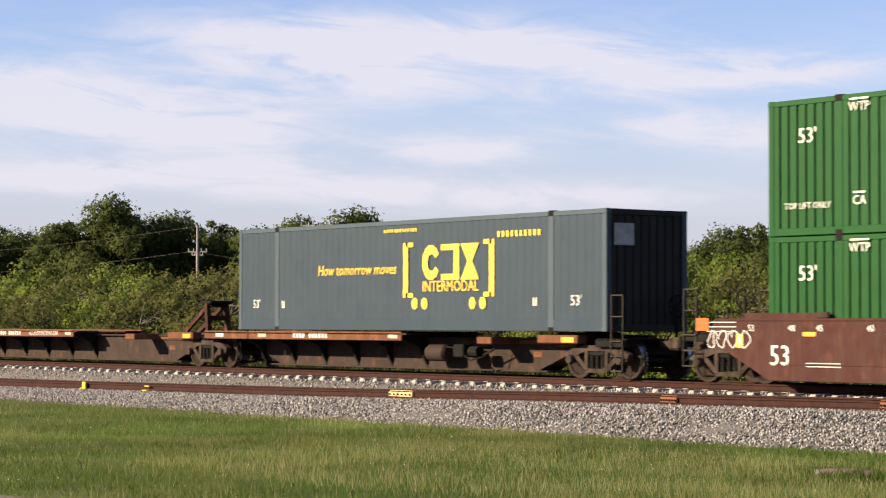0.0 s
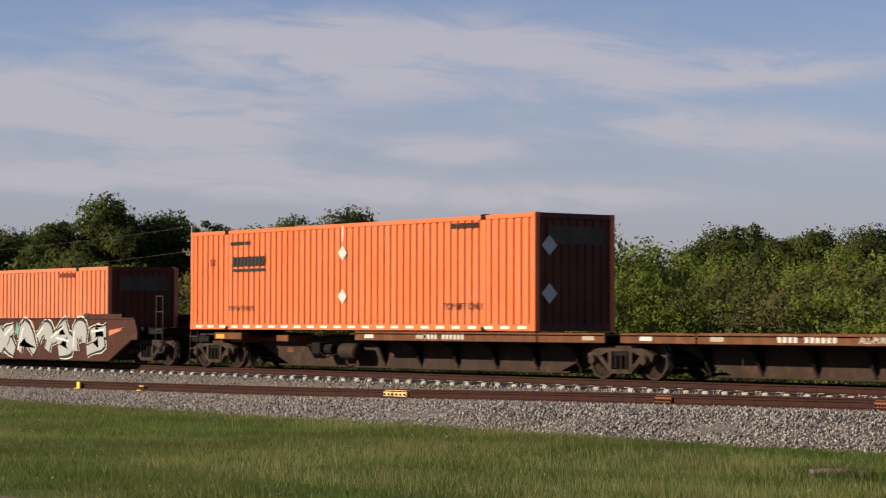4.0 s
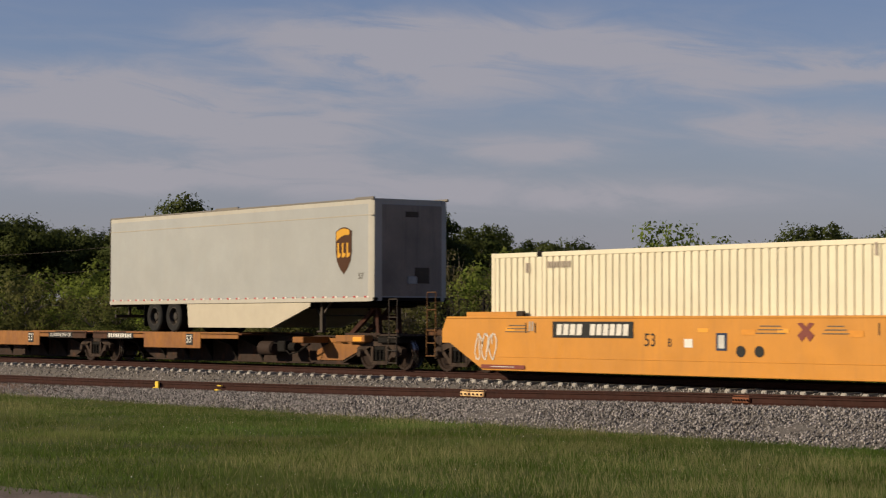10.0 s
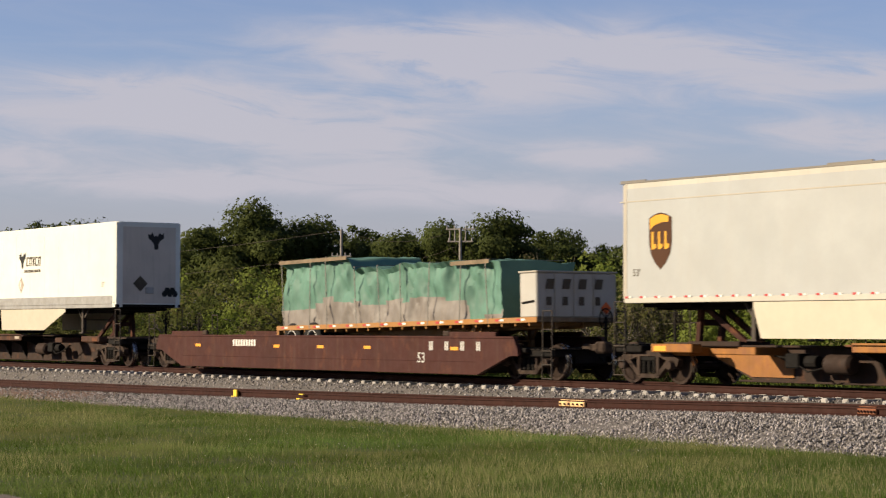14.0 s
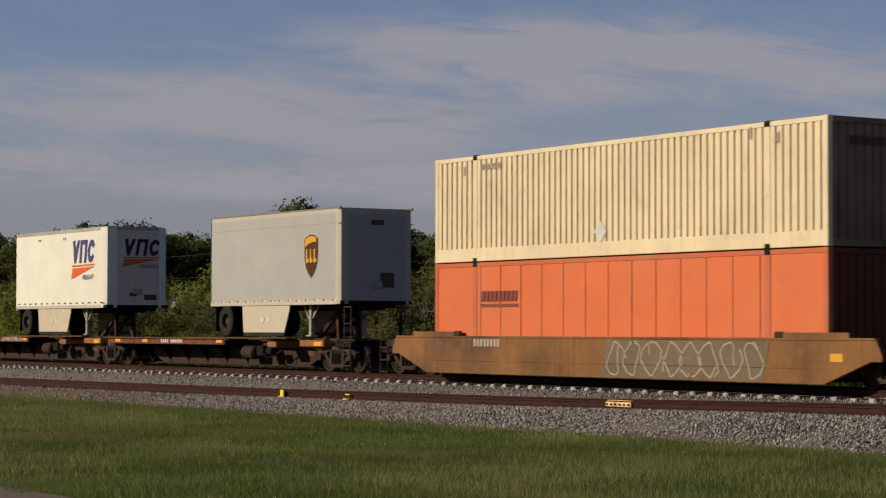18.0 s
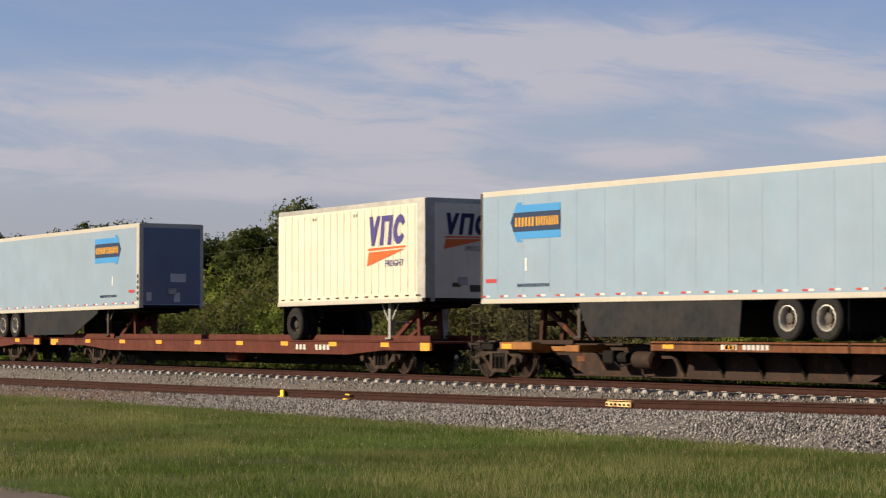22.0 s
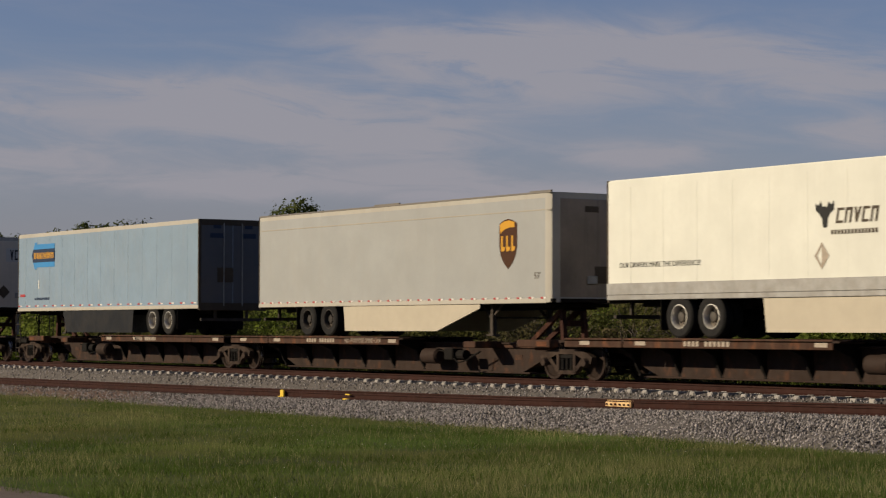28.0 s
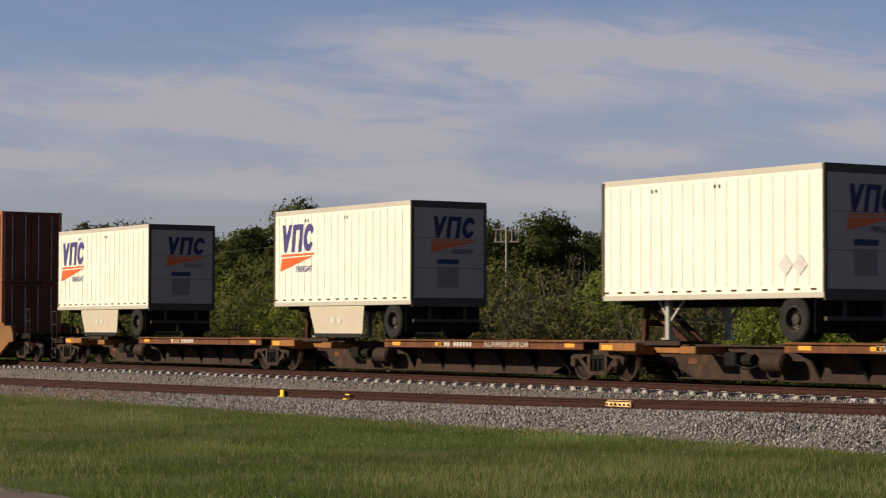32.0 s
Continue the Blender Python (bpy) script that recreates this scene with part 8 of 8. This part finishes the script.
def leaf_mesh(name, blobs, count, size, mat, seed, droop=0.0):
    """Leaf clumps on and inside a set of rounded masses (x, y, z, rx, ry, rz)."""
    r = np.random.default_rng(seed)
    w = np.array([b[3] * b[5] ** 0.8 for b in blobs])
    pick = r.choice(len(blobs), count, p=w / w.sum())
    B = np.array(blobs)[pick]
    d = r.normal(0, 1, (count, 3))
    d /= np.linalg.norm(d, axis=1)[:, None]
    rad = 0.68 + 0.32 * r.random(count) ** 0.6
    lump = 1 + 0.26 * np.sin(d[:, 0] * 7 + B[:, 0] * 3) * np.sin(d[:, 2] * 8 + B[:, 2] * 5) + 0.2 * np.sin(d[:, 1] * 13 + d[:, 2] * 11 + B[:, 1] * 7) + 0.25 * (r.random(count) > 0.9)
    c = B[:, :3] + d * B[:, 3:6] * (rad * lump)[:, None]
    c[:, 2] = np.maximum(c[:, 2], 0.05)
    # leaf sprays lie loosely tangent to the mass that they clothe
    n = d + np.array((0.0, 0.0, 0.25)) + r.normal(0, 0.42, (count, 3))
    n /= np.linalg.norm(n, axis=1)[:, None] + 1e-9
    a = r.normal(0, 1, (count, 3))
    a[:, 2] -= droop * 2
    a -= n * (a * n).sum(1)[:, None]
    a /= np.linalg.norm(a, axis=1)[:, None] + 1e-9
    b = np.cross(n, a)
    s = size * r.uniform(0.5, 1.4, count)[:, None]
    p0 = c - a * s * 0.7 - b * s * 0.45
    p1 = c + b * s * 0.75
    p2 = c + a * s * 0.7 - b * s * 0.45
    v = np.stack([p0, p2, p1], 1).reshape(-1, 3)
    me = bpy.data.meshes.new(name)
    me.vertices.add(len(v))
    me.vertices.foreach_set("co", v.astype(np.float32).ravel())
    me.loops.add(count * 3)
    me.loops.foreach_set("vertex_index", np.arange(count * 3, dtype=np.int32))
    me.polygons.add(count)
    me.polygons.foreach_set("loop_start", np.arange(0, count * 3, 3, dtype=np.int32))
    me.polygons.foreach_set("loop_total", np.full(count, 3, dtype=np.int32))
    me.update(calc_edges=True)
    me.materials.append(M[mat])
    # a spray of leaves takes most of its shading from the mass that it clothes
    nv = d * 1.0 + n * 0.35 + r.normal(0, 0.2, (count, 3))
    nv /= np.linalg.norm(nv, axis=1)[:, None]
    me.normals_split_custom_set_from_vertices(np.repeat(nv, 3, 0).tolist())
    return me


def oak_blobs(rn, H, W, lumps, foot=0.45, flat=0.5):
    """Rounded masses over a dome W wide; foot is where the crown begins, flat how level its top is."""
    out = []
    for i in range(lumps):
        a = 2.4 * i + rn.uniform(-0.5, 0.5)
        q = W * 0.45 * math.sqrt((i + 0.5) / lumps) * rn.uniform(0.7, 1.2)
        dome = max(0.0, 1 - (q / (0.54 * W)) ** 2) ** flat
        z = H * (foot + (0.90 - foot) * dome * rn.uniform(0.55, 1.08))
        r = W * rn.choice((0.06, 0.08, 0.11, 0.15)) * rn.uniform(0.9, 1.15)
        out.append((q * math.cos(a), q * math.sin(a), z, r, r, r * rn.uniform(0.55, 0.85)))
    for i in range(5):
        a = 1.26 * i
        out.append((0.2 * W * math.cos(a), 0.2 * W * math.sin(a), H * (foot + 0.12), W * 0.2, W * 0.2, H * 0.13))
    return out


def trunk_geo(rn, H, blobs, r0):
    g = Geo()
    top = (rn.uniform(-0.3, 0.3), rn.uniform(-0.3, 0.3), H * 0.55)
    mid = (top[0] * 0.3, top[1] * 0.3, H * 0.25)
    g.tube((0, 0, 0), mid, r0, 8, r0 * 0.75)
    g.tube(mid, top, r0 * 0.75, 8, r0 * 0.4)
    for b in blobs:
        s = mid if b[2] < H * 0.6 else top
        e = (b[0] * 0.9, b[1] * 0.9, b[2])
        m = tuple((s[k] + e[k]) / 2 + (0.25 if k == 2 else rn.uniform(-0.25, 0.25)) for k in range(3))
        g.tube(s, m, r0 * 0.36, 5, r0 * 0.22)
        g.tube(m, e, r0 * 0.22, 4, r0 * 0.07)
    return g


def make_tree(name, label, H, W, lumps, count, size, mat, seed, r0=0.24, droop=0.0, low=False, foot=0.45, flat=0.5):
    rn = random.Random(seed)
    blobs = oak_blobs(rn, H, W, lumps, foot, flat)
    if low:
        for i in range(lumps):
            a = rn.uniform(0, 6.28)
            q = rn.uniform(0.1, 0.5) * W
            blobs.append((q * math.cos(a), q * math.sin(a), H * rn.uniform(0.12, 0.4), W * 0.24, W * 0.24, H * 0.17))
    top = max(b[2] + b[5] * 1.1 for b in blobs)
    blobs = [(b[0], b[1], b[2] * H / top, b[3], b[4], b[5] * H / top) for b in blobs]
    ob = thing(name, label, "tree" if "tree" in name else "bush", "trees behind the track" if "tree" in name else "bushes behind the track")
    part("trunk", trunk_geo(rn, H, blobs, r0), "bark", ob)
    if mat == "leaf_dry":
        g = Geo()
        for i in range(30):
            a, q = rn.uniform(0, 6.28), rn.uniform(0.05, 0.5) * W
            p0 = (q * 0.3 * math.cos(a), q * 0.3 * math.sin(a), H * rn.uniform(0.0, 0.3))
            p1 = (q * math.cos(a), q * math.sin(a), H * rn.uniform(0.55, 1.02))
            m = tuple((p0[k] + p1[k]) / 2 + rn.uniform(-0.3, 0.3) for k in range(3))
            g.tube(p0, m, 0.028, 4, 0.018)
            g.tube(m, p1, 0.018, 4, 0.006)
            for k in range(2):
                e = tuple(m[c] * 0.5 + p1[c] * 0.5 + rn.uniform(-0.5, 0.5) for c in range(3))
                g.tube(m, e, 0.012, 3, 0.005)
        part("twig_tangle", g, "twig", ob, "bare grey twigs")
    part("crown", leaf_mesh("crown", blobs, count, size, mat, seed, droop), mat, ob)
    return ob


PARK = pose(0, 0, -60)
oaks = [make_tree("oak_tree", "dark green live oak with a broken rounded crown", 10.0, 7.8, 26, 17000, 0.14, "leaf_oak", 21),
        make_tree("oak_tree", "dark green live oak with a spreading crown", 9.0, 8.6, 28, 17000, 0.14, "leaf_oak", 22, foot=0.5, flat=0.35),
        make_tree("oak_tree", "dark green live oak with an open top", 10.0, 6.8, 20, 14000, 0.14, "leaf_oak", 23, flat=0.7)]
lights = [make_tree("willow_tree", "light green feathery tree behind the track", 6.0, 5.0, 26, 22000, 0.09, "leaf_light", 31, 0.14, 0.5, True, 0.3, 0.55)]
bushes = [make_tree("wild_bush", "dense green wild shrub by the railway", 4.0, 4.6, 14, 7200, 0.095, "leaf_bush", 41, 0.07, 0.2, True, 0.35),
          make_tree("wild_bush", "olive green wild shrub by the railway", 4.0, 5.2, 15, 7200, 0.095, "leaf_olive", 42, 0.07, 0.3, True, 0.35),
          make_tree("wild_bush", "fresh light green shrub by the railway", 4.0, 4.4, 14, 7200, 0.09, "leaf_light", 43, 0.07, 0.3, True, 0.3),
          make_tree("wild_bush", "dry brownish shrub with bare twigs", 4.0, 4.2, 12, 4800, 0.085, "leaf_dry", 44, 0.06, 0.1, True, 0.3, 0.8)]
SPENT = set()


def plant(src, H0, x, y, H, turn, wide=1.0):
    s = H / H0
    m = pose(x, y, GROUND, 0, 0, turn) @ Matrix.Diagonal((s * wide, s * wide, s, 1))
    if src.name in SPENT:
        ob = copy_thing(src, m)
        ob.matrix_basis = m
    else:
        SPENT.add(src.name)
        src.matrix_basis = m
        ob = src
    return ob


def on_line(px, Y):
    """A point at depth Y across, on the sight line of a picture column (first stand of the camera)."""
    a = radians(37.41) + math.atan((px - 784) / 3932.85)
    return -Y / math.tan(a), Y


def height(px, py, Y):
    a = radians(37.41) + math.atan((px - 784) / 3932.85)
    return (575 - py) / 3932.85 * Y / math.sin(a) * math.cos(math.atan((px - 784) / 3932.85)) + 1.28 - GROUND
rn = random.Random(77)
OAKS = [(-395, 428, 66, 0), (-330, 410, 70, 1), (-260, 402, 70, 0), (-205, 400, 72, 2), (-150, 386, 74, 1), (-95, 388, 76, 0), (-40, 406, 84, 1), (5, 410, 86, 0), (40, 420, 84, 2), (75, 410, 82, 1), (125, 398, 82, 2), (182, 352, 80, 0), (232, 384, 82, 1), (278, 380, 84, 0), (330, 408, 88, 1), (368, 396, 90, 2),
        (412, 424, 92, 0), (452, 408, 90, 1), (500, 386, 88, 0), (545, 398, 90, 1), (592, 370, 86, 0), (636, 388, 88, 2), (690, 402, 96, 1), (728, 404, 100, 0), (775, 436, 104, 1), (838, 426, 104, 1), (885, 440, 108, 0),
        (1240, 440, 108, 0), (1312, 400, 104, 1), (1340, 436, 108, 0), (1395, 426, 96, 2), (1440, 408, 92, 1), (1515, 400, 92, 0), (1560, 420, 92, 1)]
for px, py, Y, i in OAKS:
    x, y = on_line(px, Y)
    plant(oaks[i], (10.0, 9.0, 10.0)[i], x, y, height(px, py, Y) * 1.02, rn.uniform(0, 360), 1.0)
for px, py, Y in ((1062, 386, 52), (1098, 392, 53), (1022, 420, 51), (1136, 430, 54), (1000, 462, 50), (1080, 440, 49), (1150, 470, 50), (1205, 446, 61), (1265, 442, 60), (1330, 438, 62), (1400, 440, 61), (1455, 436, 60), (1510, 430, 60), (1600, 420, 60)):
    x, y = on_line(px, Y)
    plant(lights[0], 6.0, x, y, height(px, py, Y), rn.uniform(0, 360), 1.0)
for row, (Y, top, step) in enumerate(((50, 505, 52), (55, 482, 46), (62, 462, 84))):
    px = -430
    while px < 1630:
        x, y = on_line(px, Y + rn.uniform(-2, 2))
        t = top + rn.uniform(-30, 34) + (14 if px < 350 else 0)
        i = rn.choice((0, 1, 1, 2, 3, 1) if 480 < px < 930 else (2, 2, 0, 2, 1) if px > 1150 else (0, 2, 0, 2, 1) if px > 930 else (0, 1, 0, 2, 1))
        if 440 < px < 960 and row == 0 and rn.random() < 0.2:
            i = 3
        if 985 < px < 1160 and row < 2:
            px += step * 0.6
            continue
        plant(bushes[i], 4.0, x, y, height(px, t, Y), rn.uniform(0, 360), rn.uniform(0.95, 1.25))
        px += step * rn.uniform(0.75, 1.25) * (1.0 if px > 300 else 0.85)
# the far wood that closes the view all along the line
far = leaf_mesh("far_wood", [(-620 + i * 26 + rn.uniform(-6, 6), 150 + rn.uniform(-8, 8), 1.2, 16, 9, rn.uniform(2.2, 3.6)) for i in range(60)], 30000, 0.7, "leaf_oak", 55)
ob = new("far_woods", far)
ob.matrix_basis = pose(0, 0, GROUND)
tagged(ob, "far dark green woods along the horizon", "woods", kind="stuff")


def power_pole(px, py, Y, arms, label):
    x, y = on_line(px, Y)
    h = height(px, py, Y)
    ob = thing("utility_pole", label, "utility pole", "power line poles")
    ob.matrix_basis = pose(x, y, GROUND)
    part("pole", Geo().tube((0, 0, 0), (0, 0, h), 0.12, 10, 0.08), "pole", ob)
    for z, l in arms:
        arm = part("crossarm", Geo().beam((-l / 2 * 0.77, -l / 2 * 0.64, h - z), (l / 2 * 0.77, l / 2 * 0.64, h - z), 0.06, 0.08), "pole", ob)
        for k in (-0.46, -0.2, 0.2, 0.46):
            part("insulator", Geo().tube((k * l * 0.77, k * l * 0.64, h - z), (k * l * 0.77, k * l * 0.64, h - z + 0.2), 0.045, 8, 0.03), "tie", arm)
    return Vector((x, y, GROUND + h))


pa = power_pole(341, 400, 68, ((1.55, 1.2), (1.75, 0.7)), "grey wooden power pole with a short crossarm")
pb = power_pole(548, 398, 72, ((0.05, 1.7), (0.75, 1.5)), "grey wooden power pole with transformer brackets")
for k in (-0.62, -0.32, 0.32):
    hung = bpy.data.objects["utility_pole.001"]
    part("hung_insulator", Geo().tube((k * 0.77, k * 0.64, pb.z - GROUND - 0.72), (k * 0.77, k * 0.64, pb.z - GROUND - 0.12), 0.042, 8, 0.035), "pole", hung)
pc = Vector((pa.x - 60, pa.y - 8, pa.z - 0.4))


def wire(p, q, sag, label):
    pts = []
    for i in range(13):
        f = i / 12
        c = p.lerp(q, f)
        c.z -= 4 * sag * f * (1 - f)
        pts.append(c)
    ob = new("power_line", Geo().path(pts, 0.010, 5).mesh("power_line"))
    ob.data.materials.append(M["rail_grey"])
    tagged(ob, label, "cable", "power lines")


for dz in (-0.05, -1.5):
    wire(pc + Vector((0, 0, dz)), pa + Vector((0, 0, dz)), 0.9, "thin grey power line sagging between poles")
    wire(pa + Vector((0, 0, dz)), pb + Vector((0, 0, dz * 0.6)), 0.7, "thin grey power line sagging between poles")

# ---- the train's run ----
SPEED = [(0, 24.2), (5, 23.72), (9, 23.6), (10.3, 23.62), (11.15, 23.36), (12, 23.63), (14, 23.66), (19, 23.6), (22, 23.45), (25, 23.28), (29, 23.26), (32, 23.4)]


def run(t):
    """How far the train has run after t seconds."""
    d = 0.0
    for (t0, v0), (t1, v1) in zip(SPEED, SPEED[1:]):
        if t <= t0:
            break
        e = min(t, t1)
        v = v0 + (v1 - v0) * (e - t0) / (t1 - t0)
        d += (v0 + v) / 2 * (e - t0)
    return d


def motions():
    times = [i * 2.0 for i in range(17)]
    for ob, place, base in MOVING:
        tilt = ob.get("tilt", 0.0)
        walk(ob, [(t, pose(place + run(t), YC, base, 0, -tilt, 0)) for t in times])
        if "tilt" in ob:
            del ob["tilt"]
    for w, a, place in WHEELS:
        # the wheels turn frame by frame while they pass the open stretch of track
        seen = [i / FPS for i in range(32 * FPS + 1) if -82 < place + run(i / FPS) < -20]
        seen = [t for t in seen if 0 < t < 32] or [1.0]
        keys = [(0.0, seen[0])] + [(t, t) for t in seen] + [(32.0, seen[-1])]
        walk(w, [(t, pose(a, 0, 0.46, 0, math.degrees((run(r) / 0.46) % (2 * math.pi)), 0)) for t, r in keys])


motions()
